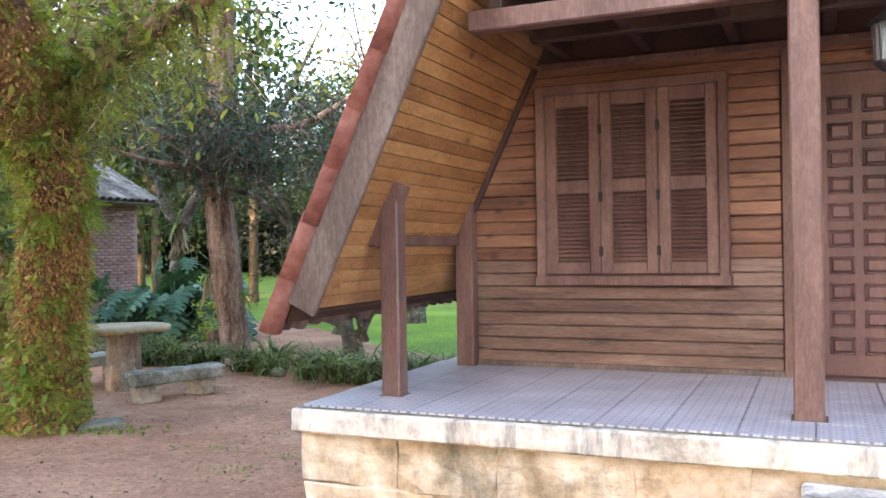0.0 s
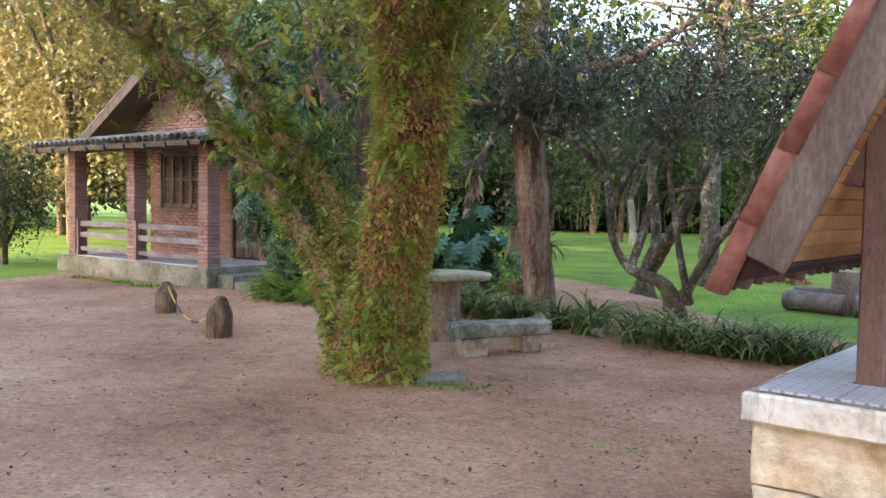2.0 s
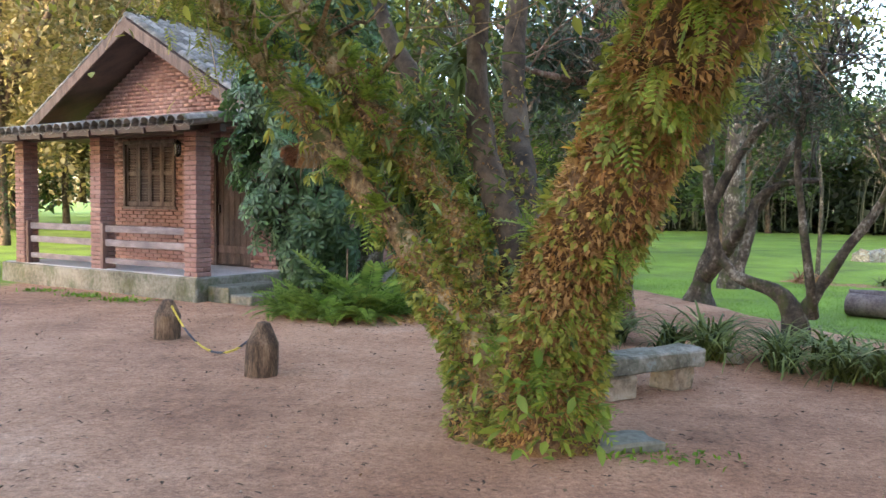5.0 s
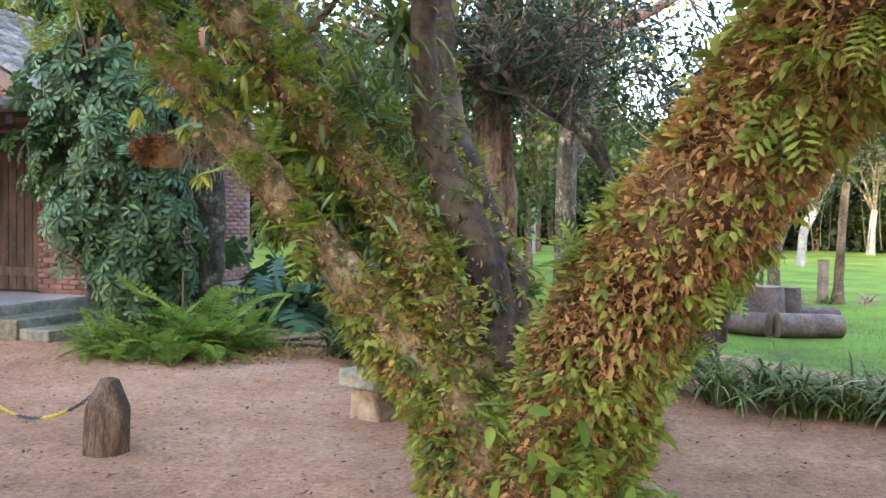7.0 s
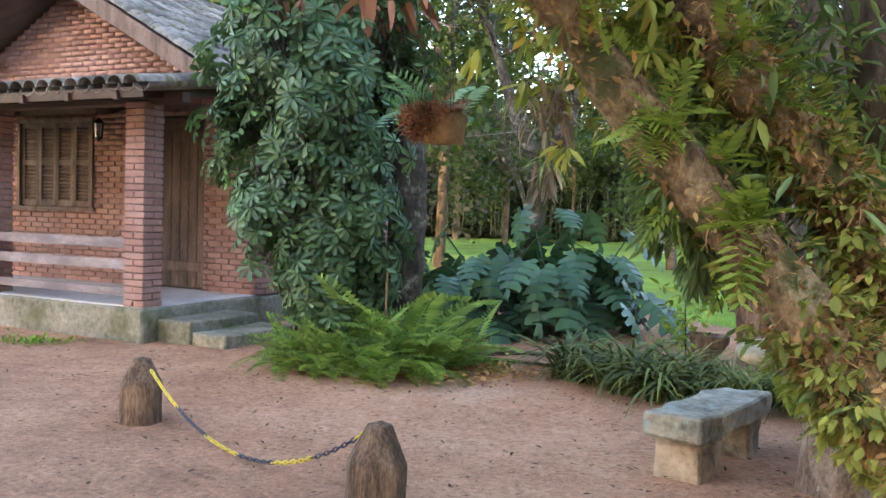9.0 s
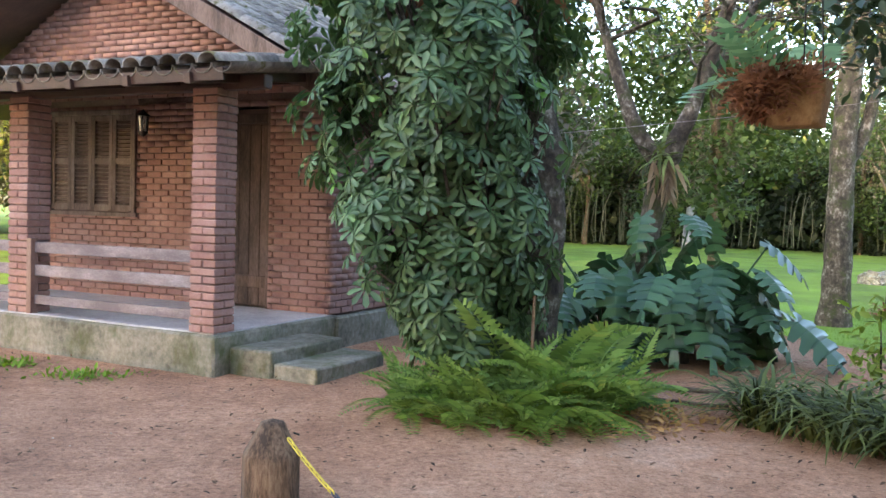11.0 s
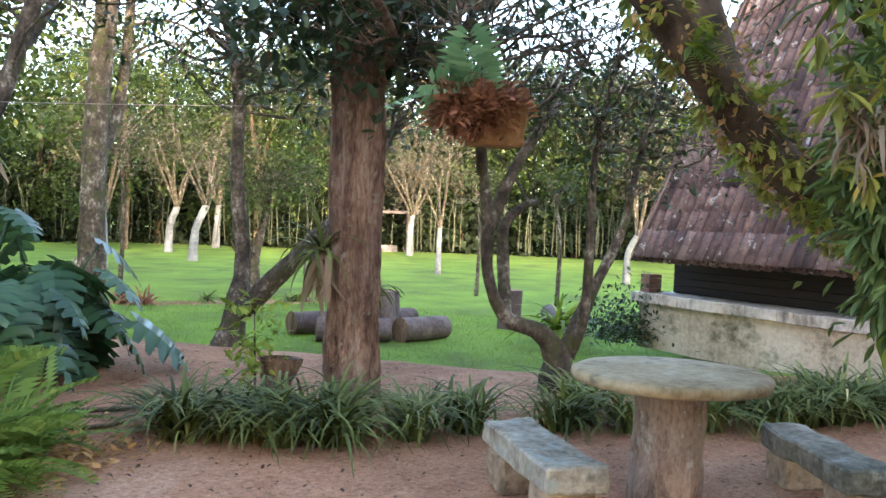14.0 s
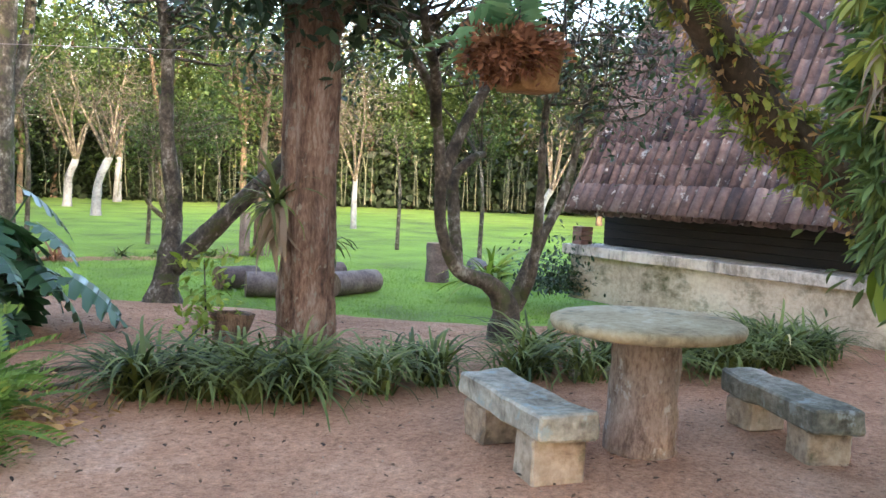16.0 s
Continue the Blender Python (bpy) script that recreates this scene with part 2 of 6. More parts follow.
MAT_PORCH = surface("worn_pale_porch_floor", [(0.3, (0.30, 0.28, 0.28)), (0.55, (0.44, 0.42, 0.42)), (0.75, (0.54, 0.52, 0.51))], 1.4, 22, 0.6, 0.3, 0.004)
MAT_BRICK = surface("salmon_clay_brick", [(0.12, (0.13, 0.075, 0.07)), (0.32, (0.22, 0.115, 0.095)), (0.55, (0.29, 0.165, 0.14)), (0.85, (0.38, 0.25, 0.22))], 2.0, 22, 0.9, 0.5, 0.005, (1, 1, 1), 0.20, contrast=1.3)
MAT_MORTAR = surface("grey_pink_mortar", [(0.3, (0.16, 0.105, 0.09)), (0.7, (0.26, 0.185, 0.16))], 3, 40, 0.95, 0.6, 0.006)
MAT_TILE = surface("lichen_clay_roof_tile", [(0.25, (0.045, 0.031, 0.033)), (0.45, (0.105, 0.068, 0.064)), (0.62, (0.175, 0.115, 0.105)), (0.8, (0.26, 0.19, 0.17))], 1.3, 12, 0.9, 0.8, 0.012, (1, 1, 1), 0.35, ((0.44, 0.42, 0.40), 5.0, 0.60, 0.635, (1, 1, 1)))
MAT_TILE_RED = surface("red_painted_tile_edge", [(0.3, (0.17, 0.055, 0.042)), (0.55, (0.30, 0.115, 0.09)), (0.75, (0.38, 0.18, 0.15))], 2, 16, 0.8, 0.5, 0.008, (1, 1, 1), 0.2)
MAT_TILE_GREY = surface("grey_weathered_tile", [(0.25, (0.06, 0.055, 0.05)), (0.5, (0.15, 0.14, 0.125)), (0.75, (0.28, 0.265, 0.24))], 2, 14, 0.9, 0.8, 0.012, (1, 1, 1), 0.3, ((0.09, 0.085, 0.03), 5, 0.56, 0.66, (1, 1, 1)))
MAT_SHUTTER = surface("grey_brown_shutter_wood", [(0.28, (0.06, 0.042, 0.036)), (0.5, (0.13, 0.095, 0.082)), (0.75, (0.22, 0.175, 0.155))], 1.5, 16, 0.75, 0.5, 0.005, (5, 5, 1), 0.2)
MAT_OLDWOOD = surface("old_brown_timber", [(0.28, (0.030, 0.017, 0.012)), (0.5, (0.075, 0.045, 0.033)), (0.75, (0.15, 0.10, 0.078))], 1.5, 16, 0.75, 0.6, 0.006, (5, 5, 1), 0.25)
MAT_RAIL = surface("bleached_mauve_rail_board", [(0.28, (0.13, 0.105, 0.11)), (0.55, (0.24, 0.20, 0.205)), (0.75, (0.34, 0.30, 0.30))], 1.5, 20, 0.8, 0.4, 0.004, (2, 2, 6), 0.2)
MAT_STUMP = surface("weathered_split_wood", [(0.28, (0.06, 0.036, 0.022)), (0.5, (0.20, 0.125, 0.075)), (0.75, (0.34, 0.24, 0.155))], 2, 14, 0.9, 0.9, 0.02, (6, 6, 1.2), 0.25)
MAT_LOG = surface("grey_mauve_log", [(0.28, (0.06, 0.042, 0.038)), (0.5, (0.13, 0.095, 0.085)), (0.75, (0.22, 0.175, 0.155))], 2, 14, 0.9, 0.7, 0.015, (2, 2, 2), 0.2)
MAT_BARK = surface("mossy_brown_bark", [(0.30, (0.06, 0.036, 0.018)), (0.41, (0.21, 0.13, 0.062)), (0.53, (0.38, 0.25, 0.125)), (0.70, (0.58, 0.45, 0.28))], 3.5, 26, 0.95, 1.0, 0.04, (1, 1, 0.8), 0.0, ((0.085, 0.095, 0.022), 5, 0.52, 0.62, (1, 1, 1)))
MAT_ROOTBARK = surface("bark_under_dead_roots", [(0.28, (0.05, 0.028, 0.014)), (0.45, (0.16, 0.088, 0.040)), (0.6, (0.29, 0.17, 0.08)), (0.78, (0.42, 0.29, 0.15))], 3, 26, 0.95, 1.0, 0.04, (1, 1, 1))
MAT_REDBARK = surface("fibrous_red_brown_bark", [(0.25, (0.05, 0.031, 0.021)), (0.42, (0.165, 0.095, 0.064)), (0.55, (0.28, 0.175, 0.12)), (0.74, (0.42, 0.33, 0.26))], 2.6, 15, 0.95, 1.0, 0.05, (2.6, 2.6, 0.75), 0.0, ((0.30, 0.265, 0.20), 13, 0.57, 0.62, (1, 1, 0.6)))
MAT_GREYBARK = surface("lichen_grey_bark", [(0.28, (0.022, 0.017, 0.012)), (0.45, (0.062, 0.048, 0.034)), (0.58, (0.12, 0.098, 0.072)), (0.72, (0.34, 0.31, 0.26))], 5, 22, 0.95, 1.0, 0.03, (1, 1, 0.8), 0.0, ((0.055, 0.06, 0.018), 4, 0.52, 0.62, (1, 1, 1)))
MAT_DARKBARK = surface("dark_brown_bark", [(0.28, (0.028, 0.019, 0.012)), (0.5, (0.095, 0.066, 0.042)), (0.75, (0.20, 0.15, 0.10))], 3, 18, 0.95, 0.9, 0.02, (1, 1, 0.7))
MAT_WHITEBARK = surface("lime_washed_trunk", [(0.28, (0.11, 0.11, 0.11)), (0.5, (0.21, 0.215, 0.215)), (0.75, (0.32, 0.325, 0.325))], 1.5, 9, 0.95, 0.7, 0.02)
MAT_FIBRE = surface("coconut_fibre_planter", [(0.28, (0.12, 0.06, 0.022)), (0.5, (0.26, 0.145, 0.055)), (0.75, (0.38, 0.24, 0.11))], 3, 40, 0.95, 0.8, 0.01, (1, 1, 1))
MAT_SOIL = surface("dark_flower_bed_soil", [(0.3, (0.045, 0.03, 0.022)), (0.6, (0.11, 0.075, 0.055)), (0.8, (0.17, 0.12, 0.095))], 2, 30, 0.95, 0.9, 0.03)
MAT_YELLOW = surface("yellow_painted_chain", [(0.3, (0.50, 0.36, 0.03)), (0.7, (0.72, 0.55, 0.06))], 5, 60, 0.5, 0.2, 0.002)
MAT_BLACK = surface("dark_chain_metal", [(0.3, (0.02, 0.02, 0.028)), (0.7, (0.06, 0.06, 0.085))], 5, 60, 0.5, 0.2, 0.002)
MAT_IRON = surface("dark_iron", [(0.3, (0.02, 0.018, 0.016)), (0.7, (0.055, 0.05, 0.045))], 5, 60, 0.45, 0.2, 0.002, metal=0.6)
# close to black, far darker than the front boards
MAT_WALLDARK = surface("near_black_boards", [(0.3, (0.010, 0.008, 0.007)), (0.7, (0.03, 0.023, 0.02))], 1.5, 16, 0.7, 0.4, 0.005, (1, 1, 10), 0.2)
MAT_GLASS, _nt, _p = base_mat("cloudy_lantern_glass", 0.2)
_p.inputs["Base Color"].default_value = (0.55, 0.6, 0.58, 1)
_p.inputs["Transmission Weight"].default_value = 0.7

L_EPI = leaf_mat("strap_leaf_olive", (0.12, 0.145, 0.026), (0.44, 0.46, 0.11), (0.70, 0.36, 0.06), 0.5, 0.4, 0.14)
L_DRY = leaf_mat("dry_brown_leaf", (0.26, 0.125, 0.050), (0.66, 0.42, 0.19), (0.72, 0.42, 0.10), 0.8, 0.3)
L_LANCE = leaf_mat("lance_leaf_green", (0.055, 0.105, 0.036), (0.25, 0.35, 0.125), (0.48, 0.46, 0.12), 0.45, 0.32, 0.06)
L_LITTER = leaf_mat("trodden_leaf_crumb", (0.03, 0.018, 0.012), (0.15, 0.085, 0.045), (0.3, 0.2, 0.08), 0.8, 0.1)
L_HUSK = leaf_mat("grey_brown_dead_leaf", (0.16, 0.115, 0.075), (0.36, 0.28, 0.20), None, 0.8, 0.2)
L_RUST = leaf_mat("rusty_dead_frond", (0.15, 0.062, 0.034), (0.42, 0.20, 0.115), None, 0.8, 0.2)
L_FERN = leaf_mat("bright_fern", (0.09, 0.16, 0.022), (0.33, 0.42, 0.075), (0.36, 0.32, 0.07), 0.55, 0.4)
L_SWORD = leaf_mat("sword_fern_green", (0.07, 0.15, 0.035), (0.28, 0.44, 0.12), (0.36, 0.40, 0.10), 0.5, 0.4)
L_BLUEFERN = leaf_mat("blue_green_fern", (0.10, 0.22, 0.12), (0.26, 0.44, 0.25), None, 0.55, 0.4)
L_UMBRELLA = leaf_mat("glossy_umbrella_leaf", (0.026, 0.066, 0.026), (0.115, 0.205, 0.085), (0.16, 0.36, 0.06), 0.36, 0.24)
L_PHILO = leaf_mat("split_leaf_blade", (0.020, 0.064, 0.030), (0.075, 0.165, 0.08), (0.12, 0.26, 0.06), 0.28, 0.22)
L_LILY = leaf_mat("lily_strap_leaf", (0.014, 0.030, 0.008), (0.17, 0.22, 0.06), (0.50, 0.43, 0.22), 0.68, 0.2)
L_CANOPY = leaf_mat("dark_canopy_leaf", (0.012, 0.030, 0.018), (0.05, 0.085, 0.045), (0.12, 0.06, 0.03), 0.4, 0.3)
L_OLIVE = leaf_mat("olive_canopy_leaf", (0.10, 0.12, 0.024), (0.36, 0.36, 0.085), (0.50, 0.40, 0.08), 0.5, 0.5)
L_FAR = leaf_mat("distant_green_leaf", (0.022, 0.042, 0.012), (0.085, 0.13, 0.036), (0.2, 0.16, 0.05), 0.6, 0.4)
# the low sun's warm light is put into this gold leaf colour
L_GOLD = leaf_mat("sun_gold_distant_leaf", (0.11, 0.10, 0.045), (0.30, 0.255, 0.13), (0.30, 0.23, 0.11), 0.7, 0.3)
L_PALE = leaf_mat("pale_bare_twig", (0.05, 0.048, 0.038), (0.11, 0.10, 0.078), None, 0.8, 0.2)
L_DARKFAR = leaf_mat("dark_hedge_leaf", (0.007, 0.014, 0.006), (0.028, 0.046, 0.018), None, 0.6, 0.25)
L_GRASS = leaf_mat("lawn_blade", (0.075, 0.15, 0.012), (0.20, 0.35, 0.03), None, 0.6, 0.35)
L_CULM = leaf_mat("bamboo_culm", (0.045, 0.05, 0.03), (0.095, 0.10, 0.062), None, 0.5, 0.0)


# ---- building helpers ----
def raw(name, V, F, mat, smooth=False):
    me = bpy.data.meshes.new(name)
    V = np.asarray(V, dtype=np.float32).reshape(-1, 3)
    F = np.asarray(F, dtype=np.int32)
    k = F.shape[1]
    me.vertices.add(len(V))
    me.vertices.foreach_set("co", V.ravel())
    me.loops.add(F.size)
    me.loops.foreach_set("vertex_index", F.ravel())
    me.polygons.add(len(F))
    me.polygons.foreach_set("loop_start", np.arange(0, F.size, k, dtype=np.int32))
    if smooth:
        me.polygons.foreach_set("use_smooth", np.ones(len(F), dtype=bool))
    me.update(calc_edges=True)
    me.materials.append(mat)
    return me


def part(name, data, parent=None, m=None, label="", kind=""):
    """One mesh object, under a thing or a part; m is its pose in the parent's space."""
    ob = new(name, data)
    if parent is not None:
        ob.parent = parent
    if m is not None:
        ob.matrix_basis = m
    return tagged(ob, label, "", "", kind)


def thing(name, label, category, m=None, data=None, group="", kind=""):
    ob = new(name, data)
    if m is not None:
        ob.matrix_basis = m
    return tagged(ob, label, category, group, kind)


_boxes = {}


def box(sx, sy, sz, mat, bev=0.006, rough=0.0, seed=0, cuts=0):
    """A bevelled block centred on its origin; rough moves its points, for hewn things."""
    key = (round(sx, 4), round(sy, 4), round(sz, 4), mat.name, bev, rough, seed)
    if key in _boxes:
        return _boxes[key]
    bm = bmesh.new()
    bmesh.ops.create_cube(bm, size=1)
    bmesh.ops.scale(bm, vec=(sx, sy, sz), verts=bm.verts)
    if bev:
        bmesh.ops.bevel(bm, geom=bm.edges[:], offset=bev, segments=1, affect='EDGES')
    if cuts:
        bmesh.ops.subdivide_edges(bm, edges=bm.edges[:], cuts=cuts, use_grid_fill=True)
    if rough:
        for v in bm.verts:
            q = v.co * 4 + Vector((seed * 7.3, seed * 3.1, 0))
            v.co += rough * Vector((noise.noise(q), noise.noise(q + Vector((9, 0, 0))), noise.noise(q + Vector((0, 9, 0)))))
            q = v.co * 17 + Vector((seed * 2.3, seed, 0))
            v.co += 0.35 * rough * Vector((noise.noise(q), noise.noise(q + Vector((9, 0, 0))), noise.noise(q + Vector((0, 9, 0)))))
    me = bpy.data.meshes.new("block")
    bm.to_mesh(me)
    bm.free()
    me.materials.append(mat)
    _boxes[key] = me
    return me


def smooth_path(pts, n):
    pts = np.asarray(pts, float)
    k = len(pts)
    e = np.vstack([2 * pts[0] - pts[1], pts, 2 * pts[-1] - pts[-2]])
    out = []
    for s in np.linspace(0, k - 1 - 1e-6, n):
        i = int(s)
        f = s - i
        a, b, c, d = e[i], e[i + 1], e[i + 2], e[i + 3]
        out.append(0.5 * (2 * b + (c - a) * f + (2 * a - 5 * b + 4 * c - d) * f * f + (3 * b - a - 3 * c + d) * f ** 3))
    return np.array(out)


def tube(pts, radii, seg=10, n=24, lump=0.1, freq=3.0, flare=0.0, groove=0.0):
    """A bark tube along a smooth path: points, faces, and the centres, radii and frames for planting."""
    C = smooth_path(pts, n)
    Rr = np.interp(np.linspace(0, 1, n), np.linspace(0, 1, len(radii)), radii)
    T = np.gradient(C, axis=0)
    T /= np.linalg.norm(T, axis=1)[:, None] + 1e-9
    up = np.array([0.31, 0.95, 0.05])
    A = np.cross(T, up)
    A /= np.linalg.norm(A, axis=1)[:, None] + 1e-9
    B = np.cross(T, A)
    V = np.zeros((n, seg, 3))
    for i in range(n):
        for j in range(seg):
            a = 2 * math.pi * j / seg
            d = A[i] * math.cos(a) + B[i] * math.sin(a)
            p = C[i] + d * Rr[i]
            k = 1 + lump * (noise.noise(Vector(p * freq)) + 0.5 * noise.noise(Vector(p * freq * 3)))
            if groove:
                k += groove * noise.noise(Vector((math.cos(a) * 6, math.sin(a) * 6, p[2] * 0.9)))
            if flare:
                k += flare * max(0.0, 1 - i / (0.16 * n)) ** 2 * (0.7 + 0.5 * math.sin(a * 4 + 1))
            V[i, j] = C[i] + d * Rr[i] * k
    idx = np.arange(n * seg).reshape(n, seg)
    F = np.stack([idx[:-1], np.roll(idx[:-1], -1, 1), np.roll(idx[1:], -1, 1), idx[1:]], -1).reshape(-1, 4)
    return V.reshape(-1, 3), F, (C, Rr, A, B, T)


def join(parts):
    Vs, Fs, o = [], [], 0
    for V, F in parts:
        Vs.append(V)
        Fs.append(np.asarray(F) + o)
        o += len(V)
    return np.vstack(Vs), np.vstack(Fs)


# leaf shapes: points (along y, upper side z) and quads
OVAL = (np.array([(0, 0, 0), (0.22, 0.32, 0.05), (0.17, 0.7, 0.03), (0, 1, -0.06), (-0.17, 0.7, 0.03), (-0.22, 0.32, 0.05)]), np.array([(0, 1, 2, 3), (0, 3, 4, 5)]))
LANCE = (np.array([(0, 0, 0), (0.11, 0.35, 0.03), (0.10, 0.68, 0.0), (0, 1, -0.14), (-0.10, 0.68, 0.0), (-0.11, 0.35, 0.03)]), np.array([(0, 1, 2, 3), (0, 3, 4, 5)]))
CHIP = (np.array([(0, 0, 0), (0.3, 0.5, 0.06), (0, 1, 0), (-0.3, 0.5, 0.06)]), np.array([(0, 1, 2, 3)]))


def strap(width, bend, n=4):
    P, Q = [], []
    for i in range(n + 1):
        s = i / n
        w = width * (1 - 0.85 * s ** 2.5)
        y, z = math.sin(bend * s) / bend, -(1 - math.cos(bend * s)) / bend
        P += [(w / 2, y, z), (-w / 2, y, z)]
    for i in range(n):
        Q.append((2 * i, 2 * i + 2, 2 * i + 3, 2 * i + 1))
    return np.array(P), np.array(Q)


def frond(pairs=13, bend=1.1, width=0.2, droop=0.25):
    P, Q = [], []
    for i in range(pairs):
        s = 0.08 + 0.92 * i / pairs
        y, z = math.sin(bend * s) / bend, -(1 - math.cos(bend * s)) / bend
        w = width * (math.sin(math.pi * (0.12 + 0.86 * s)) ** 0.7)
        h = 0.42 / pairs
        for sd in (1, -1):
            k = len(P)
            P += [(0, y - h, z), (sd * w * 0.55, y - h * 0.5, z - droop * w * 0.3), (sd * w, y + h * 1.4, z - droop * w), (sd * w * 0.45, y + h * 1.1, z - droop * w * 0.2)]
            Q.append((k, k + 1, k + 2, k + 3))
    return np.array(P), np.array(Q)


def palmate(n=8, droop=0.5, petiole=0.35):
    P, Q = [], []
    for i in range(n):
        a = 2 * math.pi * i / n
        c, s = math.cos(a), math.sin(a)
        k = len(P)
        for x, y, z in ((0, 0.08, 0), (0.14, 0.5, 0.03), (0.17, 0.84, -0.01), (0, 1, -0.04), (-0.17, 0.84, -0.01), (-0.14, 0.5, 0.03)):
            zz = z - droop * y * y * 0.45
            P.append((c * x - s * y, s * x + c * y, zz))
        Q += [(k, k + 1, k + 2, k + 3), (k, k + 3, k + 4, k + 5)]
    return np.array(P), np.array(Q)


def plant(shape, pos, direct, size, twist=None):
    """Copies of a leaf shape at pos, its length along direct, with sizes; returns points and quads."""
    P, Q = shape
    pos, direct = np.asarray(pos, float), np.asarray(direct, float)
    n = len(pos)
    Y = direct / (np.linalg.norm(direct, axis=1)[:, None] + 1e-9)
    ref = np.tile(np.array([0, 0, 1.0]), (n, 1)) + RNG.normal(0, 0.35 if twist is None else twist, (n, 3))
    X = np.cross(Y, ref)
    X /= np.linalg.norm(X, axis=1)[:, None] + 1e-9
    Z = np.cross(X, Y)
    size = np.broadcast_to(np.asarray(size, float), (n,))
    W = (P[None, :, 0, None] * X[:, None] + P[None, :, 1, None] * Y[:, None] + P[None, :, 2, None] * Z[:, None]) * size[:, None, None] + pos[:, None]
    F = Q[None] + (np.arange(n) * len(P))[:, None, None]
    return W.reshape(-1, 3), F.reshape(-1, Q.shape[1])


def rand_dir(n, up=0.0, flat=1.0):
    d = RNG.normal(0, 1, (n, 3))
    d[:, 2] *= flat
    d /= np.linalg.norm(d, axis=1)[:, None]
    d[:, 2] += up
    return d


def on_tube(info, n, lo=0.0, hi=1.0, side=None):
    """Places on a tube's surface and the outward ways there."""
    C, Rr, A, B, T = info
    s = RNG.uniform(lo, hi, n) * (len(C) - 1)
    i = np.minimum(s.astype(int), len(C) - 2)
    f = (s - i)[:, None]
    c = C[i] * (1 - f) + C[i + 1] * f
    r = (Rr[i] * (1 - f[:, 0]) + Rr[i + 1] * f[:, 0])[:, None]
    a = RNG.uniform(0, 2 * math.pi, n)[:, None]
    d = A[i] * np.cos(a) + B[i] * np.sin(a)
    return c + d * r * 0.97, d


CAB = pose(-0.11, 2.60, 0, 0, 0, -27.5)
HOU = pose(-7.85, 12.45, 0, 0, 0, -27.5)


LAWN_DIP = 0.32   # the lawn lies a little lower than the yard


def over_lawn(x, y):
    return -7.2 + (x + 7.2) * 1.21, 6.1 + (y - 6.1) * 1.21


# ---- ground ----
def build_ground():
    xs = np.unique(np.concatenate([np.linspace(-400, -40, 13), np.linspace(-40, -16, 25), np.arange(-16, 12, 0.3), np.linspace(12, 50, 60), np.linspace(50, 400, 15)]))
    ys = np.unique(np.concatenate([np.linspace(-400, -30, 13), np.linspace(-30, -4, 20), np.arange(-4, 24, 0.3), np.linspace(24, 70, 60), np.linspace(70, 400, 13)]))
    X, Y = np.meshgrid(xs, ys, indexing='ij')
    Z = np.zeros_like(X)
    ex = [-30.0, -6.0, -2.5, -1.5, -1.1, -0.5, 0.0, 0.3, 1.5, 3.0]
    ey = [30.0, 19.5, 16.6, 15.3, 14.5, 13.1, 11.6, 10.4, 8.0, 7.0]
    # where the grass begins, a little beyond the fall
    gx = [-30.0, -6.0, -2.5, -1.0, -0.3, 0.8, 1.8, 2.3, 3.0, 4.0]
    gy = [30.0, 19.5, 17.6, 16.0, 14.9, 13.7, 12.3, 10.5, 8.5, 7.0]
    lawn = np.zeros_like(X)
    for i in range(X.shape[0]):
        for j in range(X.shape[1]):
            x, y = X[i, j], Y[i, j]
            near = abs(x) < 17 and -5 < y < 25
            Z[i, j] = (0.02 * noise.noise(Vector((x * 0.6, y * 0.6, 0))) + 0.012 * noise.noise(Vector((x * 2.1, y * 2.1, 3)))) if near else 0.0
            edge = np.interp(x, ex, ey)
            g = (y - np.interp(x, gx, gy)) * 0.38 - 7.0 * math.exp(-((y - 21.5 + 0.45 * (x - 4.5)) / 0.55) ** 4 - ((x - 5.0) / 2.9) ** 4)
            q = min(1.0, max(0.0, (y - edge - 1.0) / 4.0)) if x > -9 else 0.0
            Z[i, j] -= LAWN_DIP * q * q * (3 - 2 * q)
            if x < -11.5:
                g = max(g, min((-12.1 - x) * 0.6, (y - 12.6) * 0.6))
            if x < -9 and y > 22:
                g = max(g, (y - 22) * 0.5)
            lawn[i, j] = min(1.15, max(-0.4, 0.5 + g))
    nx, ny = X.shape
    idx = np.arange(nx * ny).reshape(nx, ny)
    F = np.stack([idx[:-1, :-1], idx[1:, :-1], idx[1:, 1:], idx[:-1, 1:]], -1).reshape(-1, 4)
    me = raw("ground", np.stack([X, Y, Z], -1).reshape(-1, 3), F, MAT_GROUND, True)
    at = me.attributes.new("lawn", 'FLOAT', 'POINT')
    at.data.foreach_set("value", lawn.ravel().astype(np.float32))
    thing("ground", "reddish sandy yard running into a mown green lawn", "ground", None, me, kind="structure")


build_ground()


# ---- timber cabin ----
def cube_pts(c, s):
    x, y, z = [k / 2 for k in s]
    V = np.array([(-x, -y, -z), (x, -y, -z), (x, y, -z), (-x, y, -z), (-x, -y, z), (x, -y, z), (x, y, z), (-x, y, z)]) + np.array(c)
    F = np.array([(0, 3, 2, 1), (4, 5, 6, 7), (0, 1, 5, 4), (1, 2, 6, 5), (2, 3, 7, 6), (3, 0, 4, 7)])
    return V, F


SLOPE = math.atan(2.06)
S_DIR = Vector((math.cos(SLOPE), 0, math.sin(SLOPE)))
S_NRM = Vector((-math.sin(SLOPE), 0, math.cos(SLOPE)))
TIP = Vector((-0.21, 0, 1.26))
MID = 3.55


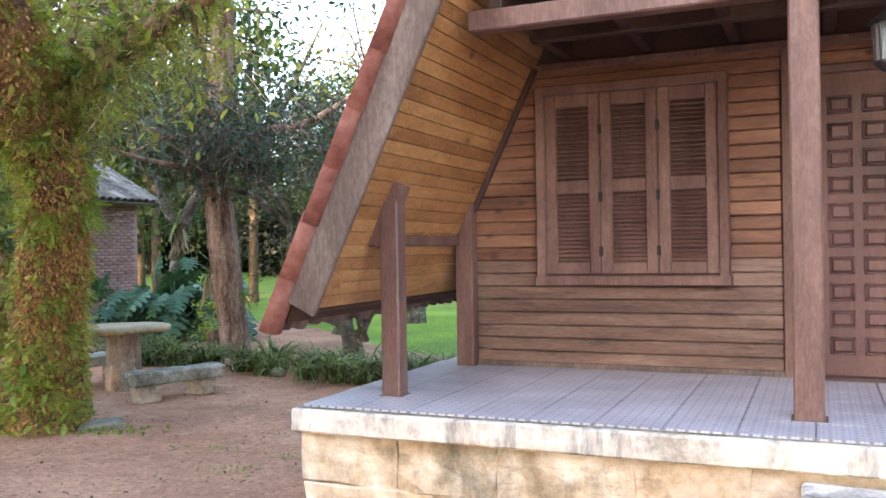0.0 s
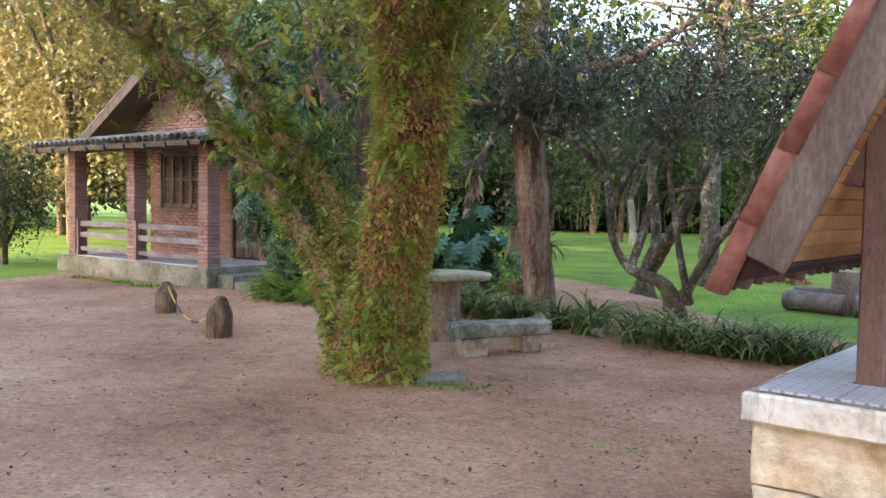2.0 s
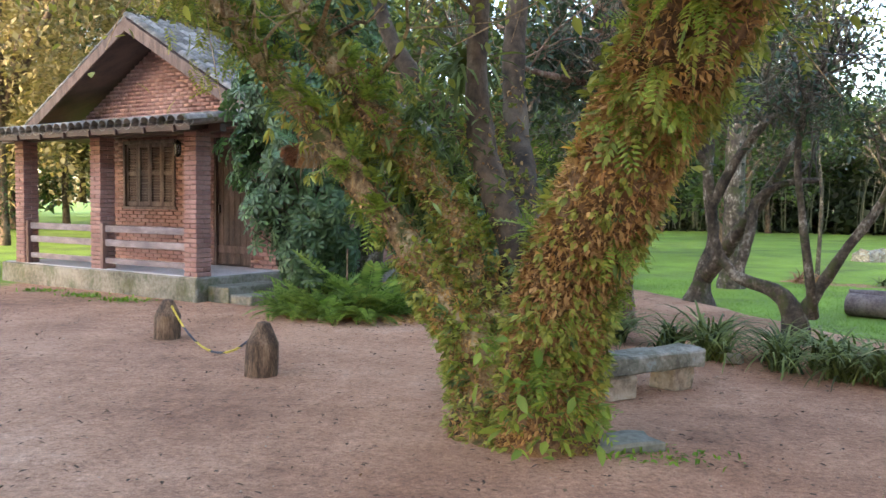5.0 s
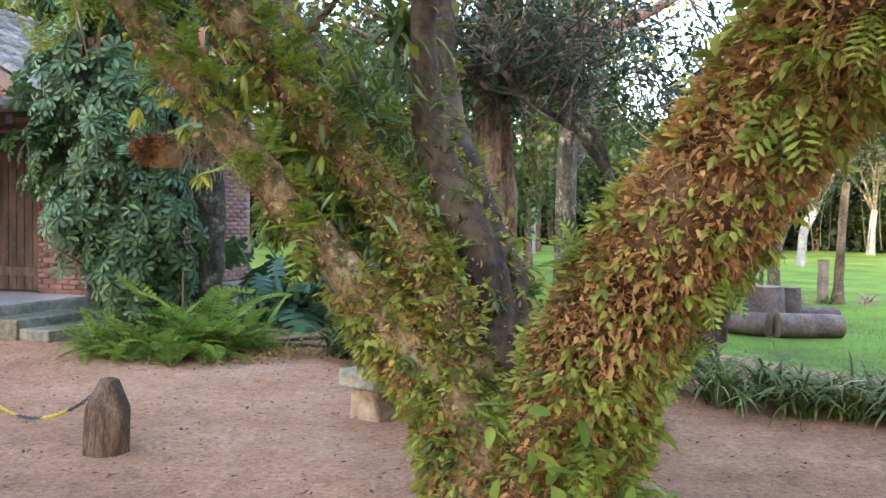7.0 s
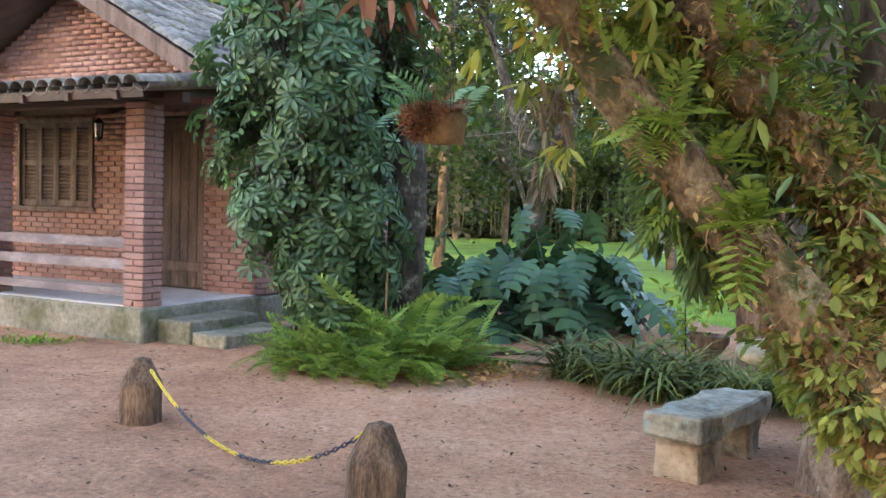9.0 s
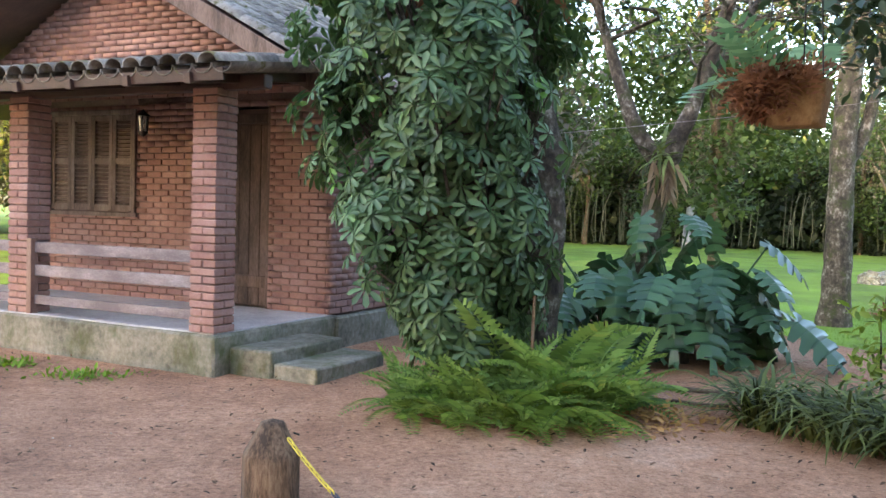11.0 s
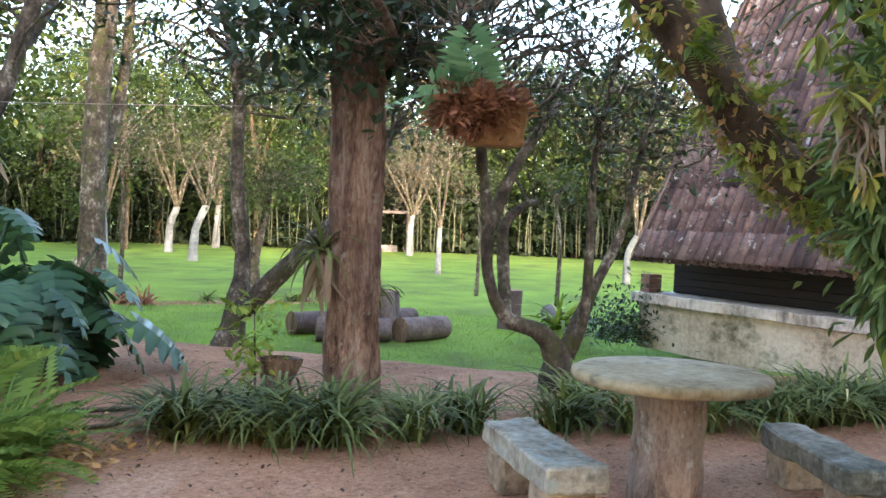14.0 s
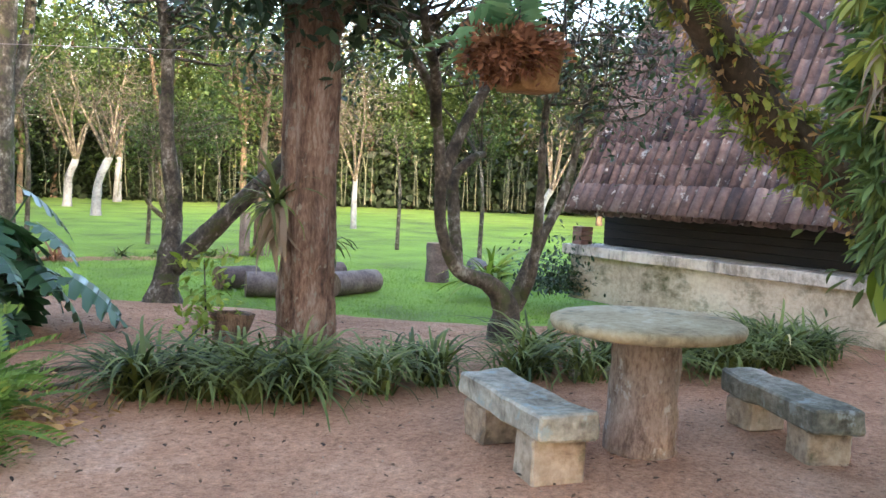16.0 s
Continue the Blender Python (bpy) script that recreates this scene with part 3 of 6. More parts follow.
def slope_pose(along, depth, inner, mirror=False):
    """On the roof's left slope: metres up the slope, along the ridge, and inwards from the tiles' top."""
    p = TIP + S_DIR * along - S_NRM * inner
    m = Matrix.Identity(4)
    m.col[0], m.col[1], m.col[2] = (0, 1, 0, 0), (*S_DIR, 0), (*S_NRM, 0)
    m.translation = (p.x, depth, p.z)
    # right-handed: x along the ridge, y up the slope
    m.col[2] = (*(Vector((0, 1, 0)).cross(S_DIR)), 0)
    if mirror:
        return Matrix.Translation((2 * MID, 0, 0)) @ Matrix.Diagonal((-1, 1, 1, 1)) @ m
    return m


def half_tile(w, ln, th, seg=6):
    V, F = [], []
    for k in range(2):
        for j in range(seg + 1):
            a = math.pi * j / seg
            taper = 1.0 if k == 0 else 0.94
            for r in (w / 2 * taper, w / 2 * taper - th):
                V.append((math.cos(a) * r, k * ln, math.sin(a) * r * 0.80 + (0.009 if k == 0 else 0.0)))
    n = 2 * (seg + 1)
    for j in range(seg):
        a, b = 2 * j, 2 * j + 2
        F += [(a, b, n + b, n + a), (a + 1, n + a + 1, n + b + 1, b + 1), (a, a + 1, b + 1, b)]
    return np.array(V, float), np.array(F)


def build_cabin():
    cab = thing("timber_cabin", "varnished brown timber cabin with steep tiled roof on a stone plinth", "cabin", CAB)
    # plinth
    part("deck_slab", box(7.16, 9.9, 0.14, MAT_SLAB, 0.012, 0.012, 3, 12), cab, pose(MID, 4.92, 0.622), "stained whitewashed slab edge")
    wall = part("plinth_wall", raw("core", *cube_pts((MID, 4.92, 0.24), (6.86, 9.6, 0.6)), MAT_STONE), cab, None, "ochre sandstone plinth wall")
    x = 0.02
    r = random.Random(5)
    for row, (z0, z1) in enumerate(((-0.06, 0.25), (0.25, 0.557))):
        x = 0.015
        while x < 7.0:
            w = min(r.uniform(0.55, 1.0), 7.08 - x)
            part("stone", box(w + 0.01, 0.16, z1 - z0 + 0.012, MAT_STONE, 0.01, 0.03, r.randint(1, 6), 2), wall, pose(x + w / 2, 0.115, (z0 + z1) / 2))
            x += w
        y = 0.2
        while y < 2.9:
            w = min(r.uniform(0.55, 1.0), 3.0 - y)
            part("stone", box(0.16, w + 0.01, z1 - z0 + 0.012, MAT_STONE, 0.01, 0.03, r.randint(1, 6), 2), wall, pose(0.115, y + w / 2, (z0 + z1) / 2))
            y += w
    part("plaster", box(0.10, 6.72, 0.66, MAT_PLASTER, 0.01, 0.014, 7, 10), wall, pose(0.085, 6.38, 0.24), "cream plaster with a mossy foot")
    part("step", box(2.0, 0.34, 0.52, MAT_SLAB, 0.015, 0.012, 2, 4), cab, pose(3.78, -0.2, 0.25), "pale concrete step")
    # front wall boards
    front = part("front_wall", raw("core", *cube_pts((MID, 2.05, 1.85), (5.6, 0.1, 2.25)), MAT_DARKTRIM), cab)
    h = 0.0985
    for k in range(23):
        z = 0.735 + k * h
        left = max(0.40, 0.30 + (z + h - 1.8) / 2.06)
        spans = [(left, 2.64)] if z + h < 2.74 else [(left, 2 * MID - left)]
        if 1.36 < z + h / 2 < 2.81:
            spans = [(left, 0.94), (2.27, 2.64)]
        spans += [(2 * MID - b, 2 * MID - a) for a, b in spans if b < 3]
        for a, b in spans:
            if b - a < 0.05:
                continue
            part("board", box(b - a, 0.03, h - 0.004, MAT_PLANK if k > 7 else MAT_WORN, 0.008), front, pose((a + b) / 2, 1.975, z + h / 2))
    # dark panel added to stop sky light coming through above the wall core
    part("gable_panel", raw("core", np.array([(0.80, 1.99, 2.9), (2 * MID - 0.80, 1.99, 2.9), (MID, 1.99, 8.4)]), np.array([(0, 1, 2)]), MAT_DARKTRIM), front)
    part("base_board", box(2.4, 0.03, 0.05, MAT_BARGE, 0.006), front, pose(1.47, 1.962, 0.728))
    for s in (1, -1):
        def mu(u):
            return u if s == 1 else 2 * MID - u
        part("corner_post", box(0.14, 0.15, 1.3, MAT_TRIM, 0.008), front, pose(mu(0.335), 1.93, 1.35))
        part("trim", box(0.085, 0.05, 2.24, MAT_TRIM, 0.006), front, pose(mu(2.685), 1.965, 1.83))
        part("roof_batten", box(0.05, 0.05, 1.5, MAT_DARKTRIM, 0.006), front, pose(mu(0.575), 1.94, 2.30, 0, s * 25.9, 0))
    part("head_board", box(5.2, 0.045, 0.05, MAT_TRIM, 0.006), front, pose(MID, 1.955, 2.975))
    # window with louvred shutters
    win = part("window", box(1.34, 0.03, 1.47, MAT_DARKTRIM, 0.004), cab, pose(1.605, 1.98, 2.085), "three-leaf louvred brown shutters, closed")
    for dx, dz, sx, sz in ((0, 0.705, 1.40, 0.075), (0, -0.715, 1.42, 0.075), (-0.66, 0, 0.07, 1.42), (0.66, 0, 0.07, 1.42)):
        part("frame", box(sx, 0.075, sz, MAT_TRIM, 0.008), win, pose(dx, -0.045, dz))
    for k in range(3):
        cx = -0.418 + k * 0.418
        for dx in (-0.165, 0.165):
            part("stile", box(0.085, 0.04, 1.34, MAT_TRIM, 0.006), win, pose(cx + dx, -0.03, 0))
        for dz, hh in ((0.62, 0.1), (-0.02, 0.1), (-0.625, 0.09)):
            part("rail", box(0.25, 0.038, hh, MAT_TRIM, 0.006), win, pose(cx, -0.03, dz))
        for a, b in ((0.04, 0.565), (-0.575, -0.075)):
            for i in range(16):
                z = a + (b - a) * (i + 0.5) / 16
                part("slat", box(0.25, 0.036, 0.007, MAT_TRIM, 0.002), win, pose(cx, -0.028, z, 38, 0, 0))
        if k:
            for dz in (0.4, -0.1, -0.5):
                part("hinge", box(0.03, 0.012, 0.07, MAT_IRON, 0.003), win, pose(cx - 0.209, -0.053, dz))
    # panelled door
    door = part("door", box(1.36, 0.05, 2.05, MAT_DOOR, 0.006), cab, pose(MID, 1.99, 1.735), "plum-brown panelled double door, closed")
    mould = raw("moulding", *join([cube_pts((0, 0, dz), (0.15, 0.014, 0.010)) for dz in (-0.055, 0.055)] + [cube_pts((dx, 0, 0), (0.010, 0.014, 0.11)) for dx in (-0.072, 0.072)]), MAT_DOOR)
    for s in (-1, 1):
        part("jamb", box(0.09, 0.07, 2.1, MAT_DOOR, 0.006), door, pose(s * 0.725, -0.02, 0.0))
        for c in range(3):
            for k in range(10):
                m = pose(s * (0.125 + c * 0.21), -0.03, -0.80 + k * 0.178)
                part("panel", box(0.12, 0.04, 0.085, MAT_DOOR, 0.012), door, m)
                part("panel_moulding", mould, door, m)
    part("lintel", box(1.56, 0.07, 0.06, MAT_DOOR, 0.006), door, pose(0, -0.02, 1.045))
    part("threshold", box(1.5, 0.12, 0.04, MAT_DARKTRIM, 0.008), door, pose(0, -0.06, -1.02))
    # porch posts, beam, joists
    for u, top, w in ((0.405, 1.93, 0.125), (2.81, 2.92, 0.15), (2 * MID - 0.405, 1.93, 0.125), (2 * MID - 2.81, 2.92, 0.15)):
        p = part("porch_post", box(w, w, top - 0.7, MAT_TRIM, 0.01), cab, pose(u, 0.5, (top + 0.7) / 2))
        part("foot", box(w + 0.03, w + 0.03, 0.012, MAT_BARGE, 0.003), p, pose(0, 0, -(top - 0.7) / 2 + 0.006))
    for s in (1, -1):
        u = 0.3 if s == 1 else 2 * MID - 0.3
        part("tie", box(0.05, 1.5, 0.075, MAT_TRIM, 0.008), cab, pose(u - s * 0.02, 1.2, 1.68))
        part("brace", box(0.09, 0.10, 0.42, MAT_TRIM, 0.008), cab, pose(0.385 if s == 1 else 2 * MID - 0.385, 0.5, 1.84, 0, s * 25.9, 0))
    part("beam", box(5.15, 0.12, 0.125, MAT_TRIM, 0.01), cab, pose(MID, 0.45, 2.9625))
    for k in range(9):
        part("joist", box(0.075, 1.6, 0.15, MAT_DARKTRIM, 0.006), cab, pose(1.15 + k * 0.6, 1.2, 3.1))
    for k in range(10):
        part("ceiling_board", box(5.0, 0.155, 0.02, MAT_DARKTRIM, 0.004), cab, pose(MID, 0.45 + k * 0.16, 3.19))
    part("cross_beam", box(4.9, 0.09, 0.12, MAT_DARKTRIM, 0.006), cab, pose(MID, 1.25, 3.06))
    # roof
    roof = part("roof", raw("deck", *cube_pts((0, 4.32, 0), (9.6, 8.64, 0.03)), MAT_DARKTRIM), cab, slope_pose(0, 4.82, 0.14), "steep lichen-spotted clay tile roof")
    part("roof_far_slope", raw("deck", *cube_pts((0, 4.32, 0), (9.6, 8.64, 0.10)), MAT_TILE), cab, slope_pose(0, 4.82, 0.1, True), "steep lichen-spotted clay tile roof")
    inv = roof.matrix_basis.inverted()
    for k in range(46):
        part("soffit_board", box(9.5, 0.083, 0.02, MAT_SOFFIT, 0.005), roof, inv @ slope_pose(0.17 + k * 0.086, 4.80, 0.23))
    part("barge_board", box(0.045, 8.4, 0.26, MAT_BARGE, 0.01), roof, inv @ slope_pose(4.33, -0.02, 0.20), "weathered grey-brown barge board")
    part("barge_board_back", box(0.045, 8.4, 0.26, MAT_BARGE, 0.01), roof, inv @ slope_pose(4.33, 9.66, 0.20))
    part("barge_board_far", box(0.045, 8.4, 0.26, MAT_BARGE, 0.01), cab, slope_pose(4.33, -0.02, 0.20, True))
    part("eave_board", box(9.5, 0.03, 0.13, MAT_DARKTRIM, 0.006), roof, inv @ slope_pose(0.11, 4.82, 0.17))
    V, F = half_tile(0.178, 0.42, 0.014)
    tile = raw("tile", V, F, MAT_TILE, True)
    V2, F2 = half_tile(0.20, 0.42, 0.016)
    red = raw("tile", V2, F2, MAT_TILE_RED, True)
    rest = []
    r = random.Random(3)
    for c in range(57):
        y = 0.10 + c * 0.17
        for k in range(24):
            m = slope_pose(-0.07 + k * 0.355, y, 0.055) @ pose(r.uniform(-.006, .006), r.uniform(-.012, .012), r.uniform(-.004, .006), r.uniform(-1, 1), r.uniform(-2, 2), r.uniform(-1.5, 1.5))
            if k < 5:
                part("tile", tile, roof, inv @ m)
            else:
                M = np.array(inv @ m)
                rest.append((V @ M[:3, :3].T + M[:3, 3], F))
    part("upper_tiles", raw("tiles", *join(rest), MAT_TILE, True), roof, None, "", "stuff")
    under = []
    for k in range(24):
        part("verge_tile", red, roof, inv @ slope_pose(-0.08 + k * 0.355, -0.02, 0.06) @ pose(0, 0, 0, 0, r.uniform(-2, 2), 0))
    for c in range(56):
        under.append((lambda A: (V @ A[:3, :3].T + A[:3, 3], F))(np.array(inv @ slope_pose(-0.05, 0.185 + c * 0.17, 0.075) @ pose(0, 0, 0, 0, 180, 0))))
    part("channel_tiles", raw("tiles", *join(under), MAT_TILE, True), roof, None, "", "stuff")
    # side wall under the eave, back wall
    side = part("side_wall", raw("core", *cube_pts((0.55, 5.8, 1.15), (0.08, 7.5, 0.9)), MAT_WALLDARK), cab, None, "near-black boards under the eave")
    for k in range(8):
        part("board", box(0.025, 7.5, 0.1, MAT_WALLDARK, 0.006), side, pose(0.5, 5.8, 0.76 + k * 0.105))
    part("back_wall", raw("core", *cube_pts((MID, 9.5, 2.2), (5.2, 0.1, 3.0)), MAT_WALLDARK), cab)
    blk = thing("brick_planter_block", "short orange brick pier on the plinth corner", "brick pier", CAB @ pose(0.14, 9.62, 0.70))
    for k in range(4):
        part("brick", box(0.22, 0.2, 0.058, MAT_BRICK, 0.006), blk, pose(0, 0, 0.03 + k * 0.066))
    # deck tiles
    deck = tagged(part("deck_floor", raw("bed", *cube_pts((MID, 1.0, 0.689), (7.1, 1.98, 0.016)), MAT_CONC), cab), "pale mauve patterned ceramic tiles")
    t = deck_tile()
    for i in range(20):
        for j in range(6):
            part("floor_tile", t, deck, pose(0.20 + i * 0.352, 0.19 + j * 0.352, 0.704))


def deck_tile():
    m, nt, p = base_mat("patterned_mauve_tile", 0.35)
    v = coords(nt, "Object", (1, 1, 1))
    ch = nt.nodes.new("ShaderNodeTexVoronoi")
    ch.inputs["Scale"].default_value, ch.inputs["Randomness"].default_value = 17.5, 0.05
    nt.links.new(v, ch.inputs["Vector"])
    dots = ramp(nt, ch.outputs["Distance"], [(0.10, (0.22, 0.20, 0.23)), (0.20, (0.40, 0.38, 0.41)), (0.30, (0.55, 0.53, 0.55))])
    wv = nt.nodes.new("ShaderNodeTexVoronoi")
    wv.feature = 'DISTANCE_TO_EDGE'
    wv.inputs["Scale"].default_value, wv.inputs["Randomness"].default_value = 17.5, 0.05
    nt.links.new(v, wv.inputs["Vector"])
    lines = ramp(nt, wv.outputs["Distance"], [(0.03, (0.80, 0.78, 0.81)), (0.10, (1, 1, 1))])
    c = mixc(nt, 1.0, dots, lines, 'MULTIPLY')
    dirt = ramp(nt, noise_tex(nt, 1.8, 5, world_pos(nt)), [(0.35, (0.70, 0.66, 0.66)), (0.65, (1.05, 1.02, 1.0))])
    nt.links.new(mixc(nt, 1.0, c, dirt, 'MULTIPLY'), p.inputs["Base Color"])
    return box(0.348, 0.348, 0.012, m, 0.002)


def build_lantern(name, label, m, s=1.0):
    ob = thing(name, label, "lantern", m)
    part("cap", raw("cap", *lathe([(0.005, 0.16), (0.03, 0.13), (0.085, 0.09), (0.09, 0.08)], 6, s), MAT_IRON), ob)
    part("pane", raw("pane", *lathe([(0.062, 0.08), (0.05, -0.10)], 6, s), MAT_GLASS), ob)
    part("base", raw("base", *lathe([(0.055, -0.10), (0.06, -0.115), (0.02, -0.15), (0.003, -0.16)], 6, s), MAT_IRON), ob)
    bars = []
    for k in range(6):
        a = k * math.pi / 3
        bars.append(tube([(0.064 * s * math.cos(a), 0.064 * s * math.sin(a), 0.08 * s), (0.052 * s * math.cos(a), 0.052 * s * math.sin(a), -0.10 * s)], [0.005 * s], 5, 3, 0)[:2])
    for b in bars:
        part("bar", raw("bar", *b, MAT_IRON), ob)
    return ob


def lathe(prof, seg=12, s=1.0):
    V, F = [], []
    for r_, z in prof:
        for j in range(seg):
            a = 2 * math.pi * j / seg
            V.append((r_ * s * math.cos(a), r_ * s * math.sin(a), z * s))
    for i in range(len(prof) - 1):
        for j in range(seg):
            k = (j + 1) % seg
            F.append((i * seg + j, i * seg + k, (i + 1) * seg + k, (i + 1) * seg + j))
    return np.array(V), np.array(F)


def build_house():
    ho = thing("brick_house", "salmon brick cottage with tiled porch on brick pillars", "house", HOU)
    R_ = random.Random(9)

    def laid(parent, along, across, u0, u1, z0, z1, holes=(), clip=None, parts=0, fixed=0.0):
        """Courses of bricks on a wall face; along is 'u' or 'v'. The first parts bricks are objects."""
        rest, made, row, z = [], 0, 0, z0
        while z + 0.06 < z1:
            a = u0 - (0.116 if row % 2 else 0.0)
            while a < u1:
                s, e = max(a, u0), min(a + 0.222, u1)
                a += 0.233
                zc = z + 0.031
                if clip:
                    lo, hi = clip(zc)
                    s, e = max(s, lo), min(e, hi)
                for h0, h1, k0, k1 in holes:
                    if k0 < zc < k1:
                        if s < h0 < e:
                            e = h0 - 0.004
                        elif s < h1 < e:
                            s = h1 + 0.004
                        elif h0 <= s and e <= h1:
                            e = s
                if e - s < 0.03:
                    continue
                jit = R_.uniform(-0.003, 0.004)
                c = ((s + e) / 2, fixed + jit, zc) if along == 'u' else (fixed - jit, (s + e) / 2, zc)
                size = (e - s, 0.03, 0.061) if along == 'u' else (0.03, e - s, 0.061)
                if made < parts and e - s > 0.2:
                    part("brick", box(*[round(q, 2) if q > 0.1 else q for q in size], MAT_BRICK, 0.005), parent, pose(*c))
                    made += 1
                else:
                    rest.append(cube_pts(c, size))
            z += 0.072
            row += 1
        part("brickwork", raw("bricks", *join(rest), MAT_BRICK), parent, None, "", "stuff")

    base = part("porch_platform", box(5.35, 2.0, 0.38, MAT_CONC, 0.02, 0.012, 4, 8), ho, pose(-2.67, 0.995, 0.16), "mossy concrete porch platform")
    part("porch_floor", box(5.25, 1.86, 0.016, MAT_PORCH, 0.003), base, pose(0, -0.01, 0.195), "worn pale porch floor")
    part("plinth", box(4.85, 4.3, 0.40, MAT_CONC, 0.02, 0.01, 2, 6), ho, pose(-2.38, 4.05, 0.14))
    st = part("porch_steps", box(0.46, 1.15, 0.25, MAT_CONC, 0.015, 0.012, 5, 4), ho, pose(0.23, 0.78, 0.105), "worn concrete steps")
    part("lower_step", box(0.46, 1.15, 0.15, MAT_CONC, 0.015, 0.012, 6, 4), st, pose(0.46, 0.02, -0.06))
    door_h, win_h = (-1.78, -0.86, 0.3, 2.62), (-4.33, -2.82, 1.34, 2.60)
    fw = part("front_wall", raw("core", *join([cube_pts(((a + b) / 2, 1.98, (z0 + z1) / 2), (b - a, 0.2, z1 - z0)) for a, b, z0, z1 in ((-4.73, -4.33, 0.35, 2.8), (-4.33, -2.82, 0.35, 1.34), (-2.82, -1.78, 0.35, 2.8), (-0.86, -0.07, 0.35, 2.8), (-4.33, -0.86, 2.6, 2.8))]), MAT_MORTAR), ho, None, "salmon brick wall with pale joints")
    laid(fw, 'u', None, -4.75, -0.05, 0.36, 2.72, (door_h, win_h), None, 280, 1.875)
    gw = part("gable_wall", raw("core", np.array([(-6.3, 1.9, 2.75), (-0.07, 1.9, 2.75), (-3.2, 1.9, 4.45), (-6.3, 2.05, 2.75), (-0.07, 2.05, 2.75), (-3.2, 2.05, 4.45)]), np.array([(0, 1, 2), (5, 4, 3)]), MAT_MORTAR), ho, None, "salmon brick gable")
    laid(gw, 'u', None, -6.3, -0.05, 2.73, 4.42, (), lambda z: (-6.3 + (z - 2.72) / 0.545, -0.05 - (z - 2.72) / 0.545), 60, 1.875)
    sw = part("side_wall", raw("core", *cube_pts((-0.17, 3.9, 1.55), (0.2, 3.9, 2.5)), MAT_MORTAR), ho, None, "salmon brick wall with pale joints")
    laid(sw, 'v', None, 1.86, 5.85, 0.36, 2.76, ((3.35, 4.25, 1.3, 2.5),), None, 60, -0.05)
    swn = part("side_window", box(0.05, 0.9, 1.2, MAT_OLDWOOD, 0.006), ho, pose(-0.06, 3.8, 1.9), "brown louvred shutters")
    for k in range(22):
        part("slat", box(0.03, 0.36, 0.012, MAT_OLDWOOD, 0.003), swn, pose(0.035, -0.2 if k < 11 else 0.2, -0.5 + (k % 11) * 0.1, 0, 35, 0))
    part("left_wall", raw("core", *cube_pts((-4.65, 3.9, 1.55), (0.2, 3.9, 2.5)), MAT_BRICK), ho)
    part("back_wall", raw("core", *cube_pts((-2.4, 5.8, 1.55), (4.7, 0.2, 2.5)), MAT_BRICK), ho)
    # unseen dark slab added to stop daylight through the transom and wall-top gap
    part("loft_floor", raw("core", *cube_pts((-2.5, 3.95, 2.85), (4.9, 4.0, 0.16)), MAT_DARKTRIM), ho)
    part("eave_soffit", raw("core", *cube_pts((0.12, 3.7, 2.74), (0.5, 5.0, 0.04)), MAT_OLDWOOD), ho)
    # brick pillars
    for u, v, lab in ((-0.17, 0.17, "pillar beside the steps"), (-2.57, 0.20, ""), (-4.78, 0.17, "")):
        pil = part("pillar", raw("core", *cube_pts((0, 0, 1.08), (0.25, 0.25, 2.15)), MAT_MORTAR), ho, pose(u, v, 0.36))
        for k in range(30):
            for s in (-1, 1):
                m = pose(0, s * 0.071, 0.034 + k * 0.0717) if k % 2 else pose(s * 0.071, 0, 0.034 + k * 0.0717, 0, 0, 90)
                part("brick", box(0.28, 0.134, 0.061, MAT_BRICK, 0.007, 0.004, R_.randint(1, 4)), pil, m @ pose(R_.uniform(-.005, .005), R_.uniform(-.004, .004), 0))
    # window
    win = part("window", box(1.5, 0.03, 1.25, MAT_DARKTRIM, 0.004), ho, pose(-3.575, 1.93, 1.97), "weathered louvred shutters, closed")
    for dx, dz, sx, sz in ((0, 0.605, 1.52, 0.06), (0, -0.625, 1.58, 0.05), (-0.73, 0, 0.06, 1.24), (0.73, 0, 0.06, 1.24)):
        part("frame", box(sx, 0.1, sz, MAT_SHUTTER, 0.006), win, pose(dx, -0.05, dz))
    for k in range(4):
        cx = -0.525 + k * 0.35
        for dx in (-0.145, 0.145):
            part("stile", box(0.06, 0.04, 1.16, MAT_SHUTTER, 0.004), win, pose(cx + dx, -0.04, 0))
        for dz in (-0.55, 0.02, 0.55):
            part("rail", box(0.24, 0.036, 0.075, MAT_SHUTTER, 0.004), win, pose(cx, -0.04, dz))
        for i in range(22):
            z = -0.5 + i * 0.0485
            if abs(z - 0.02) > 0.05:
                part("slat", box(0.235, 0.036, 0.009, MAT_SHUTTER, 0.002), win, pose(cx, -0.04, z, 38, 0, 0))
    # plank door
    dr = part("door", box(0.9, 0.04, 2.2, MAT_DARKTRIM, 0.004), ho, pose(-1.32, 1.97, 1.47), "dark brown plank door, closed")
    for k in range(6):
        part("plank", box(0.142, 0.03, 2.0, MAT_OLDWOOD, 0.006), dr, pose(-0.365 + k * 0.146, -0.03, -0.08))
    part("ledge", box(0.86, 0.03, 0.13, MAT_OLDWOOD, 0.006), dr, pose(0, -0.055, -0.82))
    part("transom", box(0.9, 0.03, 0.1, MAT_OLDWOOD, 0.006), dr, pose(0, -0.05, 0.99))
    part("handle", box(0.03, 0.05, 0.14, MAT_IRON, 0.01), dr, pose(-0.36, -0.07, -0.12))
    for s in (-1, 1):
        part("jamb", box(0.07, 0.1, 2.25, MAT_OLDWOOD, 0.005), dr, pose(s * 0.455, -0.05, 0))
    # porch roof
    ang = math.degrees(math.atan2(0.36, 2.35))
